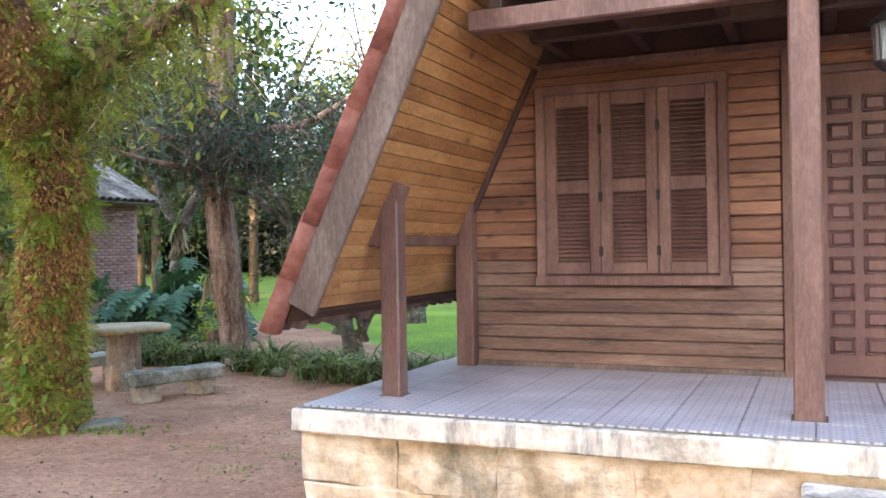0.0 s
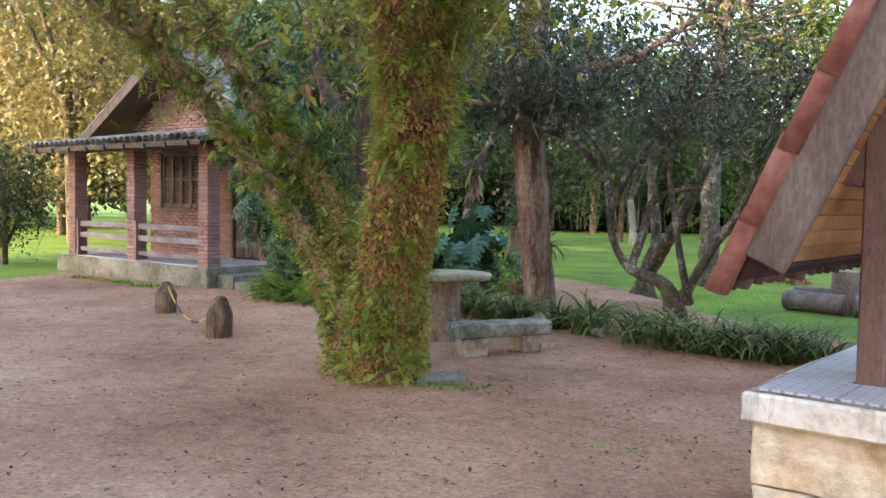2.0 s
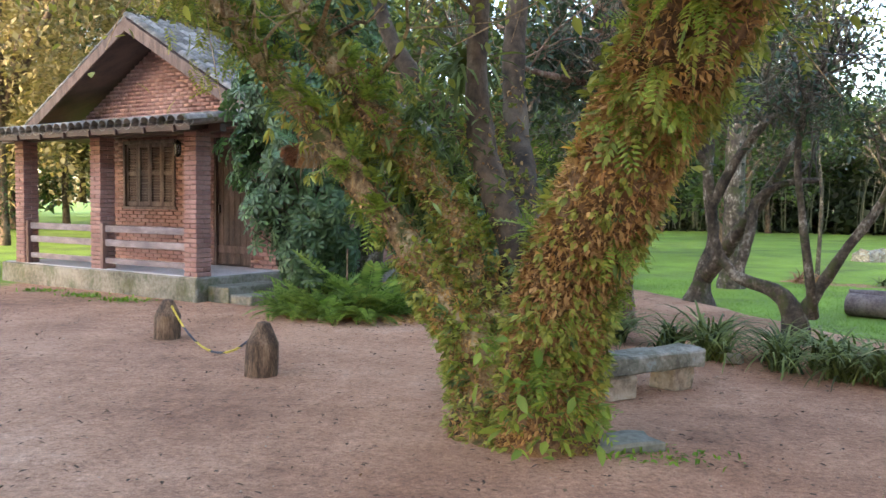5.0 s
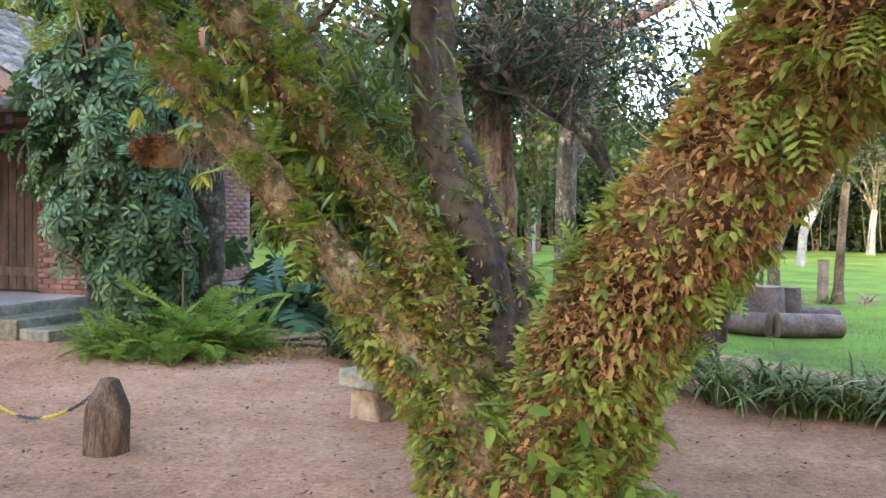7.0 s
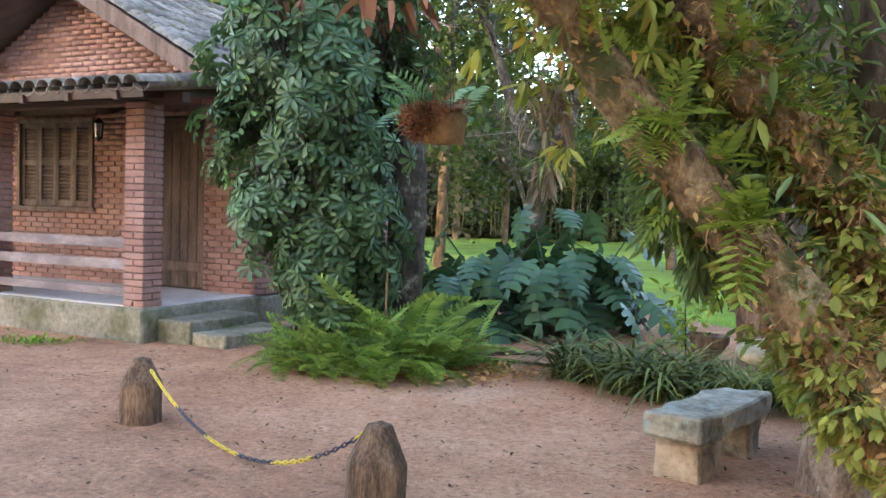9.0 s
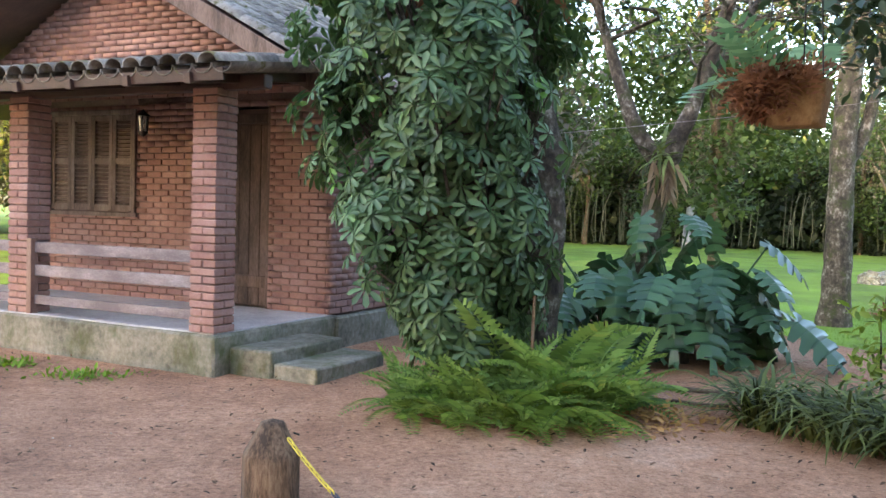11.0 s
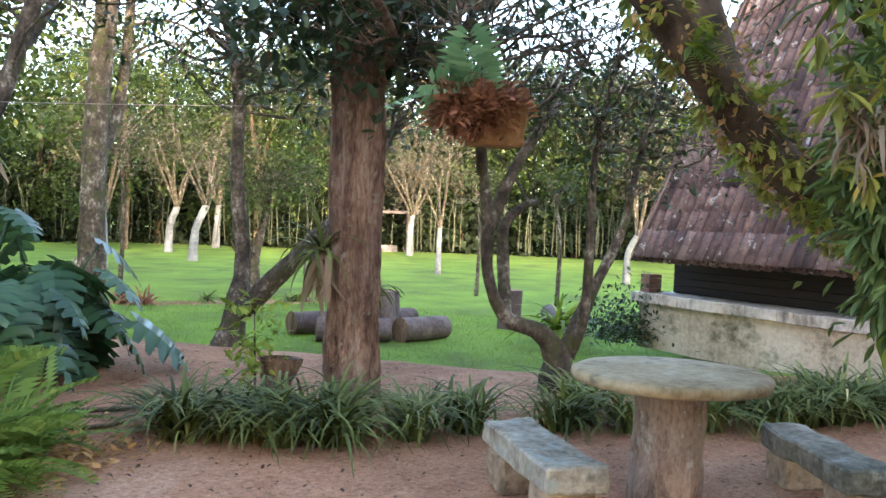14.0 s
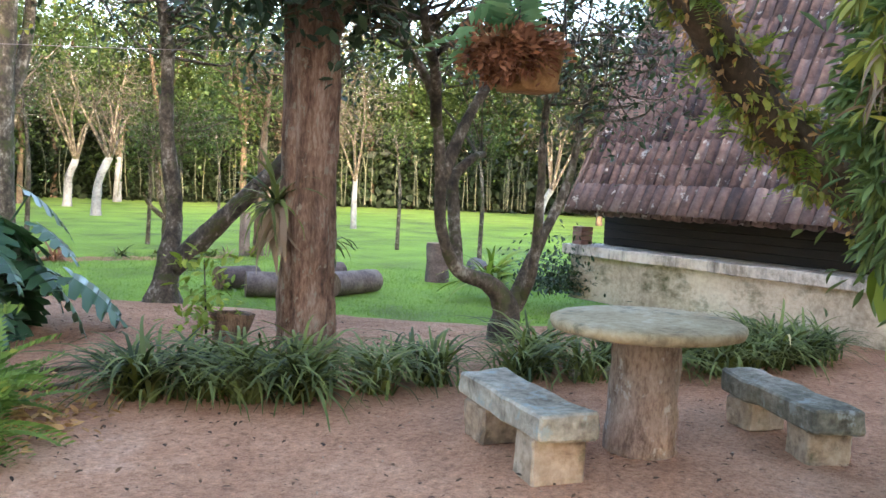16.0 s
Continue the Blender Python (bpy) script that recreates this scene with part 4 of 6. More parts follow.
    pr = part("porch_roof", raw("deck", *cube_pts((0, 0, 0), (6.0, 2.42, 0.03)), MAT_DARKTRIM), ho, pose(-2.55, 0.72, 2.74, ang), "grey weathered corrugated tile porch roof")
    V, F = half_tile(0.21, 0.46, 0.016)
    tile = raw("tile", V, F, MAT_TILE_GREY, True)
    Vc, Fc = half_tile(0.21, 2.4, 0.012)
    ch = []
    for c in range(30):
        for k in range(6):
            part("tile", tile, pr, pose(-2.9 + c * 0.2, -1.27 + k * 0.41, 0.045, 1.5 + R_.uniform(-1, 1), R_.uniform(-3, 3), R_.uniform(-1.5, 1.5)))
        A = np.array(pose(-2.8 + c * 0.2, -1.22, 0.06, 0, 180, 0))
        ch.append((Vc @ A[:3, :3].T + A[:3, 3], Fc))
    part("channel_tiles", raw("tiles", *join(ch), MAT_TILE_GREY, True), pr, None, "", "stuff")
    for v, z in ((0.17, 2.55), (1.75, 2.86)):
        part("beam", box(5.9, 0.12, 0.12, MAT_DARKTRIM, 0.008), ho, pose(-2.55, v, z))
    for k in range(9):
        part("rafter", box(0.07, 2.5, 0.09, MAT_DARKTRIM, 0.006), pr, pose(-2.7 + k * 0.67, 0, -0.06))
    part("fascia", box(6.0, 0.025, 0.10, MAT_DARKTRIM, 0.004), pr, pose(0, -1.2, -0.04))
    # gable roof
    for s in (1, -1):
        g = part("roof_slope", raw("deck", *cube_pts((0, 0, 0), (4.1, 5.2, 0.05)), MAT_DARKTRIM), ho, pose(-3.2 + s * 1.75, 3.7, 3.69, 0, s * 28.6, 0), "mossy tiled roof slope")
        tl = []
        for c in range(24):
            for k in range(10):
                A = np.array(pose(s * (2.05 - k * 0.41), -2.5 + c * 0.215, 0.06, 0, 0, s * 90))
                tl.append((V @ A[:3, :3].T + A[:3, 3], F))
        part("roof_tiles", raw("tiles", *join(tl), MAT_TILE_GREY, True), g, None, "", "stuff")
        part("rake_board", box(4.1, 0.04, 0.2, MAT_OLDWOOD, 0.008), g, pose(0, -2.6, -0.07), "dark timber rake board")
        part("purlin", box(0.1, 0.6, 0.14, MAT_OLDWOOD, 0.008), g, pose(s * 1.6, -2.3, -0.1))
    # rails
    for a, b in ((-0.32, -2.42), (-2.72, -4.63)):
        for z in (0.50, 0.79, 1.02):
            part("porch_rail", box(a - b, 0.04, 0.11 if z > 0.6 else 0.09, MAT_RAIL, 0.006), ho, pose((a + b) / 2, 0.12, z), "bleached mauve rail board")
    for u in (-2.40, -4.60):
        part("rail_post", box(0.07, 0.09, 0.75, MAT_TRIM, 0.006), ho, pose(u, 0.10, 0.735))


build_cabin()
build_house()
build_lantern("hanging_lantern", "old iron lantern with cloudy glass hung under the porch", CAB @ pose(3.2, 0.62, 2.66), 1.05)
build_lantern("wall_lantern", "small black iron lantern on the brick wall", HOU @ pose(-2.58, 1.72, 2.42), 1.0)


# ---- plants ----
def twig_tree(name, label, category, stems, crown, leaf, mat_bark, mat_leaf, n_clumps, per, size, spread=0.28, seed=1, leaf_shape=OVAL, twigs=True, group="", groove=0.0, hang=0.0, under=None):
    """A tree of given stems (points, radii), with twigs that run from the stems to clumps of leaves spread in the crown's ellipsoids."""
    global RNG
    RNG = np.random.default_rng(seed)
    ob = thing(name, label, category, None, None, group)
    infos = []
    for pts, rad, seg, n, lump, flare in stems:
        V, F, info = tube(pts, rad, seg, n, lump, 3.0, flare, groove)
        infos.append(info)
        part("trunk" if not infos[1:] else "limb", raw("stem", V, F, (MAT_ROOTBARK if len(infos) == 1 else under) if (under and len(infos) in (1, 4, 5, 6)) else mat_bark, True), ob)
    tips = np.vstack([i[0][len(i[0]) // 3:] for i in infos])
    tipr = np.concatenate([i[1][len(i[1]) // 3:] for i in infos])
    cl = []
    for (c, r, w) in crown:
        k = max(1, int(n_clumps * w))
        d = rand_dir(k)
        d /= np.linalg.norm(d, axis=1)[:, None]
        cl.append(np.array(c) + d * np.array(r) * (RNG.uniform(0.25, 1, (k, 1)) ** 0.5))
    cl = np.vstack(cl)
    tw = []
    if twigs:
        for c in cl:
            j = np.argmin(np.linalg.norm(tips - c, axis=1) + RNG.uniform(0, 0.8, len(tips)))
            a = tips[j]
            m1 = a + (c - a) * 0.4 + RNG.normal(0, 0.12, 3) * np.linalg.norm(c - a)
            m2 = a + (c - a) * 0.75 + RNG.normal(0, 0.10, 3) * np.linalg.norm(c - a)
            r0 = min(tipr[j] * 0.5, 0.008 + 0.012 * np.linalg.norm(c - a))
            V, F, info = tube([a, m1, m2, c], [r0, r0 * 0.75, r0 * 0.5, 0.004], 4, 8, 0.0)
            tw.append((V, F))
            for _ in range(2):
                b = info[0][RNG.integers(3, 7)]
                e = b + RNG.normal(0, 0.35, 3)
                tw.append(tube([b, (b + e) / 2 + RNG.normal(0, 0.05, 3), e], [r0 * 0.45, r0 * 0.3, 0.003], 3, 4, 0.0)[:2])
        part("branchwork", raw("twigs", *join(tw), mat_bark), ob, None, "", "stuff")
    if per:
        n = len(cl) * per
        pos = np.repeat(cl, per, 0) + RNG.normal(0, spread, (n, 3))
        d = rand_dir(n, -0.25 - hang, 0.8)
        V, F = plant(leaf_shape, pos, d, RNG.uniform(0.65, 1.25, n) * size)
        part("crown", raw("leaves", V, F, mat_leaf), ob)
    return ob, infos


def vine_tree():
    """The many-stemmed tree wrapped in epiphytes."""
    global RNG
    stems = [
        ([(-2.72, 5.72, -0.1), (-2.68, 5.64, 0.4), (-2.60, 5.45, 0.95), (-2.40, 5.02, 1.5), (-2.20, 4.55, 2.0), (-2.02, 3.85, 2.5), (-1.95, 3.0, 3.1), (-2.0, 2.0, 3.9)], [0.34, 0.29, 0.26, 0.25, 0.235, 0.22, 0.2, 0.16], 18, 60, 0.22, 0.25),
        ([(-3.02, 5.82, -0.1), (-3.12, 5.95, 0.45), (-3.50, 6.22, 0.95), (-3.90, 6.38, 1.45), (-4.35, 6.42, 1.98), (-4.95, 6.25, 2.75), (-5.6, 6.1, 3.5), (-6.4, 6.0, 4.3)], [0.27, 0.19, 0.115, 0.098, 0.088, 0.08, 0.07, 0.05], 16, 70, 0.2, 0.2),
        ([(-3.05, 6.0, 0.5), (-3.25, 6.3, 1.15), (-3.58, 6.45, 1.68), (-4.05, 6.48, 2.22), (-4.6, 6.55, 2.95), (-5.1, 6.7, 3.8), (-5.3, 6.8, 4.8)], [0.16, 0.115, 0.098, 0.088, 0.078, 0.065, 0.045], 14, 56, 0.2, 0),
        ([(-2.85, 5.95, 0.2), (-2.78, 6.4, 0.95), (-2.9, 6.95, 1.5), (-3.2, 7.3, 1.85), (-3.6, 7.55, 2.25), (-4.1, 7.9, 2.9), (-4.4, 8.2, 3.7)], [0.18, 0.13, 0.105, 0.10, 0.09, 0.07, 0.05], 14, 48, 0.2, 0),
        ([(-2.86, 6.9, 1.45), (-2.98, 7.5, 2.05), (-3.03, 7.75, 2.6), (-3.0, 7.95, 3.3), (-2.9, 8.2, 4.6)], [0.11, 0.11, 0.10, 0.09, 0.06], 12, 30, 0.2, 0),
        ([(-2.9, 6.1, 0.5), (-2.95, 6.35, 1.2), (-3.2, 6.7, 1.9), (-3.25, 6.8, 2.8), (-3.1, 6.9, 4.2)], [0.15, 0.12, 0.10, 0.08, 0.05], 12, 30, 0.2, 0),
    ]
    stems.append(([(-2.12, 4.15, 2.3), (-1.78, 3.65, 2.72), (-1.35, 3.4, 3.0), (-0.7, 3.3, 3.35)], [0.13, 0.11, 0.09, 0.05], 12, 24, 0.2, 0))
    crown = [((-1.35, 3.4, 3.15), (0.9, 0.6, 0.32), 0.10), ((-4.6, 5.6, 4.1), (2.4, 1.9, 1.0), 0.45), ((-3.0, 7.4, 4.4), (1.8, 1.6, 0.9), 0.25), ((-2.0, 2.9, 4.3), (1.5, 1.4, 0.6), 0.15), ((-5.6, 5.9, 3.5), (1.2, 1.0, 0.7), 0.15), ((-2.15, 3.9, 3.05), (0.75, 0.9, 0.4), 0.14), ((-3.9, 5.9, 3.15), (1.0, 0.7, 0.45), 0.16)]
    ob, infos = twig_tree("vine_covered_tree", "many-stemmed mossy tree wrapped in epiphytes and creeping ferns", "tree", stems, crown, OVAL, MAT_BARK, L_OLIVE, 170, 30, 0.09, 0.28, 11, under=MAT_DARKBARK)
    RNG = np.random.default_rng(21)
    small, dry, roots, straps, ferns = [], [], [], [], []

    def rosettes(p, o, k, spread, drop, lo, hi):
        """k leaves round each place, splayed about the outward way."""
        n = len(p)
        pos = np.repeat(p, k, 0) + RNG.normal(0, 0.008, (n * k, 3))
        d = np.repeat(o, k, 0) + RNG.normal(0, spread, (n * k, 3)) + (0, 0, drop)
        return pos, d, np.repeat(RNG.uniform(0.75, 1.25, n), k) * RNG.uniform(lo, hi, n * k)

    # (stem, from, to, creeper tufts, dry flakes, strap tufts, fern tufts)
    for i, lo, hi, a, b, c, d in ((0, 0.0, 0.28, 620, 7000, 16, 8), (0, 0.22, 0.62, 560, 15000, 8, 14), (0, 0.55, 0.95, 380, 8000, 16, 36), (1, 0.0, 0.34, 620, 3200, 26, 6), (1, 0.34, 0.62, 30, 400, 4, 14), (1, 0.6, 1.0, 80, 300, 20, 34), (2, 0.0, 0.36, 380, 2200, 26, 6), (2, 0.36, 0.62, 110, 900, 18, 20), (2, 0.6, 1.0, 70, 300, 20, 26), (3, 0.0, 0.75, 260, 900, 40, 8), (4, 0.0, 0.5, 20, 150, 4, 2), (5, 0.0, 0.6, 60, 300, 12, 4), (6, 0.0, 1.0, 120, 300, 40, 16)):
        p, o = on_tube(infos[i], a, lo, hi)
        small.append(rosettes(p + o * RNG.uniform(0, 0.07, (a, 1)), o * 0.9, 6, 0.55, -0.3, 0.03, 0.07))
        p, o = on_tube(infos[i], b, lo, hi)
        dry.append((p + o * RNG.uniform(0, 0.03, (b, 1)), o * 0.45 + RNG.normal(0, 0.55, (b, 3)) + (0, 0, -0.15), RNG.uniform(0.022, 0.055, b)))
        p, o = on_tube(infos[i], b // 9, lo, hi)
        roots.append((p, o * 0.25 + RNG.normal(0, 0.6, (b // 9, 3)), RNG.uniform(0.06, 0.17, b // 9)))
        p, o = on_tube(infos[i], c, lo, hi)
        straps.append(rosettes(p, o, 9, 0.5, -0.25, 0.06, 0.11))
        p, o = on_tube(infos[i], d, max(lo, 0.08), hi)
        ferns.append(rosettes(p, o * 0.8, 7, 0.55, 0.15, 0.13, 0.27))

    def made(name, lst, shape, mat, tw=None):
        pos, d, s = [np.concatenate([l[k] for l in lst]) for k in range(3)]
        part(name, raw(name, *plant(shape, pos, d, s, tw), mat), ob, None, "", "stuff")
    made("creeper", small, OVAL, L_EPI)
    made("dead_leaf_mat", dry, OVAL, L_DRY)
    made("root_mat", roots, strap(0.036, 1.3, 4), L_DRY)
    made("strap_foliage", straps, LANCE, L_LANCE)
    made("fern_foliage", ferns, frond(9, 0.9, 0.26, 0.2), L_FERN)
    # lance-leaved tufts hanging off the fork's far side
    n = 330
    q = rand_dir(n)
    q /= np.linalg.norm(q, axis=1)[:, None]
    p = np.array([-3.85, 6.70, 1.72]) + q * np.array([0.32, 0.24, 0.58]) * RNG.uniform(0.55, 1.0, (n, 1))
    p[:, 1] += 0.10 * (p[:, 2] - 1.78)
    made("hanging_foliage", [rosettes(p, q * 0.7, 8, 0.5, -0.5, 0.06, 0.115)], LANCE, L_LANCE)
    n = 80
    p = np.array([-4.2, 6.58, 2.1]) + RNG.normal(0, 1, (n, 3)) * np.array([0.25, 0.13, 0.2])
    made("olive_foliage", [rosettes(p, np.tile((-0.2, 0.1, -0.2), (n, 1)), 9, 0.55, -0.4, 0.07, 0.125)], LANCE, L_EPI)
    # broad heart-shaped leaves low on the fork
    n = 18
    p = np.array([-3.45, 6.60, 0.98]) + RNG.normal(0, 1, (n, 3)) * np.array([0.08, 0.09, 0.13])
    heart = (np.array([(0, 0, 0), (0.30, -0.06, 0.03), (0.46, 0.22, 0.05), (0.34, 0.62, 0.02), (0, 1, -0.1), (-0.34, 0.62, 0.02), (-0.46, 0.22, 0.05), (-0.30, -0.06, 0.03)]), np.array([(0, 1, 2, 3), (0, 3, 4, 5), (0, 5, 6, 7)]))
    made("heart_leaf_foliage", [(p, rand_dir(n, -0.9) + (-0.5, 0.1, 0), RNG.uniform(0.10, 0.19, n))], heart, L_FERN)
    # pale broad leaves at the foot
    n = 150
    pos = np.column_stack([RNG.normal(-2.72, 0.17, n), RNG.normal(5.36, 0.12, n), RNG.uniform(0.05, 0.75, n)])
    part("foot_foliage", raw("sprouts", *plant(OVAL, pos, rand_dir(n, -0.2) + (0.2, -0.8, 0), RNG.uniform(0.07, 0.15, n)), L_FERN), ob, None, "", "stuff")
    # trailing foliage from the outer limbs
    n = 1300
    c = np.vstack([infos[1][0][50:], infos[2][0][41:], infos[0][0][46:], infos[6][0][4:]])
    b = c[RNG.integers(0, len(c), n)]
    pos = b + RNG.normal(0, 0.2, (n, 3)) - np.column_stack([np.zeros(n), np.zeros(n), np.abs(RNG.normal(0, 0.18, n)) - 0.08])
    part("trailing_foliage", raw("sprays", *plant(frond(7, 0.8, 0.3, 0.2), pos, rand_dir(n, -0.8), RNG.uniform(0.10, 0.2, n)), L_OLIVE), ob, None, "", "stuff")
    # creeper that hangs off the back stem
    n = 900
    t = RNG.uniform(0, 1, n)
    ax = np.array([-3.62, 6.72, 2.35])[None] + np.array([0.32, -0.22, -1.35])[None] * t[:, None]
    pos = ax + RNG.normal(0, 1, (n, 3)) * (0.13 + 0.07 * np.sin(math.pi * t))[:, None]
    part("hanging_creeper", raw("creeper", *plant(LANCE, pos, rand_dir(n, -0.5), RNG.uniform(0.07, 0.14, n)), L_LANCE), ob, None, "", "stuff")
    return infos


V_INFO = vine_tree()

# tree with fibrous red bark, and the tall ones behind
twig_tree("red_barked_tree", "tall tree with fibrous red-brown bark beside the lily border", "tree",
          [([(-1.89, 11.06, -0.1), (-1.92, 11.04, 0.5), (-2.02, 10.96, 1.8), (-2.08, 10.9, 3.2), (-1.95, 10.85, 5.0), (-1.8, 10.7, 7.5)], [0.235, 0.215, 0.205, 0.19, 0.16, 0.10], 40, 90, 0.13, 0.22),
           ([(-1.97, 10.85, 2.9), (-1.5, 10.8, 3.4), (-0.6, 10.7, 3.6), (0.5, 10.6, 4.3)], [0.1, 0.075, 0.06, 0.03], 8, 16, 0.15, 0),
           ([(-1.97, 10.85, 2.8), (-2.5, 11.0, 3.2), (-3.4, 11.2, 3.7)], [0.1, 0.07, 0.03], 8, 14, 0.15, 0),
           ([(-1.97, 10.8, 2.6), (-2.3, 10.4, 2.85), (-2.9, 10.0, 2.95), (-3.7, 9.7, 3.2)], [0.06, 0.045, 0.035, 0.015], 8, 14, 0.15, 0)],
          [((-2.2, 10.75, 3.15), (0.85, 0.75, 0.45), 0.42), ((-2.2, 10.6, 3.4), (1.8, 1.4, 0.5), 0.25), ((-1.7, 10.7, 5.8), (2.2, 2.0, 1.4), 0.3)], OVAL, MAT_REDBARK, L_CANOPY, 105, 32, 0.13, 0.26, 31, groove=0.3)

twig_tree("crooked_tree", "crooked grey lichen-barked tree with low twisting limbs", "tree",
          [([(0.0, 10.15, -0.1), (-0.05, 10.12, 0.3), (-0.22, 10.2, 0.55), (-0.62, 10.35, 0.72), (-0.85, 10.4, 1.1), (-0.92, 10.4, 1.7), (-1.05, 10.45, 2.3), (-1.5, 10.6, 2.8)], [0.16, 0.13, 0.09, 0.068, 0.054, 0.046, 0.038, 0.024], 12, 60, 0.25, 0.3),
           ([(0.0, 10.12, 0.25), (0.18, 10.05, 0.6), (0.42, 9.95, 1.05), (0.75, 9.85, 1.6), (1.0, 9.8, 2.4), (1.4, 9.7, 3.2)], [0.085, 0.066, 0.052, 0.043, 0.032, 0.016], 10, 44, 0.25, 0),
           ([(-0.62, 10.35, 0.7), (-0.45, 10.5, 1.2), (-0.38, 10.55, 1.55), (-0.1, 10.5, 1.75), (0.3, 10.6, 1.8)], [0.066, 0.06, 0.056, 0.042, 0.026], 10, 30, 0.25, 0),
           ([(-0.90, 10.4, 1.5), (-0.6, 10.3, 2.1), (-0.2, 10.2, 2.6), (0.5, 10.2, 3.2)], [0.06, 0.05, 0.04, 0.02], 8, 20, 0.2, 0),
           ([(-0.98, 10.42, 2.0), (-1.4, 10.2, 2.4), (-1.9, 10.0, 2.6), (-2.3, 9.8, 3.0)], [0.055, 0.045, 0.035, 0.02], 8, 20, 0.2, 0),
           ([(0.15, 10.1, 0.3), (0.05, 9.9, 0.7), (-0.08, 9.8, 1.4), (-0.15, 9.75, 2.2), (0.1, 9.7, 3.1)], [0.06, 0.05, 0.04, 0.035, 0.02], 8, 26, 0.15, 0)],
          [((-0.3, 10.2, 3.4), (2.7, 2.0, 0.95), 0.75), ((0.6, 9.6, 2.6), (1.3, 1.0, 0.5), 0.25)], OVAL, MAT_GREYBARK, L_CANOPY, 240, 17, 0.085, 0.28, 37)

twig_tree("leaning_tree", "slender mossy tree with a second stem leaning over the path", "tree",
          [([(-0.35, 14.4, -0.1), (-0.3, 14.4, 0.4), (-0.15, 14.45, 1.0), (-0.25, 14.5, 2.0), (-0.2, 14.6, 3.2), (-0.5, 14.8, 4.6)], [0.2, 0.13, 0.095, 0.085, 0.07, 0.03], 12, 40, 0.2, 0.5),
           ([(-0.28, 14.38, 0.35), (-0.05, 14.0, 0.8), (0.2, 13.5, 1.35), (0.45, 13.1, 1.9), (0.8, 12.8, 2.8)], [0.13, 0.12, 0.105, 0.07, 0.03], 10, 30, 0.2, 0)],
          [((-0.4, 14.4, 4.0), (2.0, 1.8, 1.0), 0.7), ((0.5, 13.0, 3.2), (1.2, 1.2, 0.8), 0.3)], OVAL, MAT_GREYBARK, L_CANOPY, 80, 26, 0.10, 0.24, 41)

twig_tree("lawn_tree", "tall grey-barked tree at the edge of the lawn", "tree",
          [([(1.25, 20.0, -0.45), (1.27, 20.0, 0.9), (1.3, 20.0, 3.2), (1.5, 20.0, 6.2), (1.6, 20.1, 10.0)], [0.27, 0.23, 0.21, 0.18, 0.09], 12, 40, 0.14, 0.2),
           ([(1.3, 20.0, 2.4), (1.75, 20.1, 3.3), (1.95, 20.1, 5.0), (2.1, 20.2, 8.0)], [0.12, 0.11, 0.09, 0.05], 10, 24, 0.14, 0)],
          [((1.7, 20.0, 6.2), (3.3, 3.0, 2.1), 1.0)], OVAL, MAT_GREYBARK, L_OLIVE, 90, 22, 0.14, 0.36, 43)

twig_tree("forked_tree", "forked grey tree rising out of the split-leaf plants", "tree",
          [([(-3.7, 14.4, -0.1), (-3.68, 14.4, 0.6), (-3.55, 14.45, 1.4), (-3.42, 14.45, 2.05), (-3.15, 14.4, 2.7), (-2.8, 14.4, 3.8), (-2.3, 14.3, 5.4)], [0.18, 0.14, 0.12, 0.13, 0.085, 0.068, 0.035], 12, 50, 0.2, 0.3),
           ([(-3.42, 14.45, 2.0), (-3.75, 14.5, 2.5), (-3.95, 14.6, 3.1), (-4.3, 14.7, 4.2)], [0.11, 0.085, 0.07, 0.03], 10, 24, 0.18, 0),
           ([(-3.0, 14.4, 3.1), (-2.75, 14.6, 3.3), (-2.2, 14.8, 4.2)], [0.06, 0.05, 0.03], 8, 16, 0.18, 0)],
          [((-3.2, 14.5, 4.6), (2.4, 2.2, 1.4), 1.0)], OVAL, MAT_GREYBARK, L_CANOPY, 90, 18, 0.10, 0.3, 47)


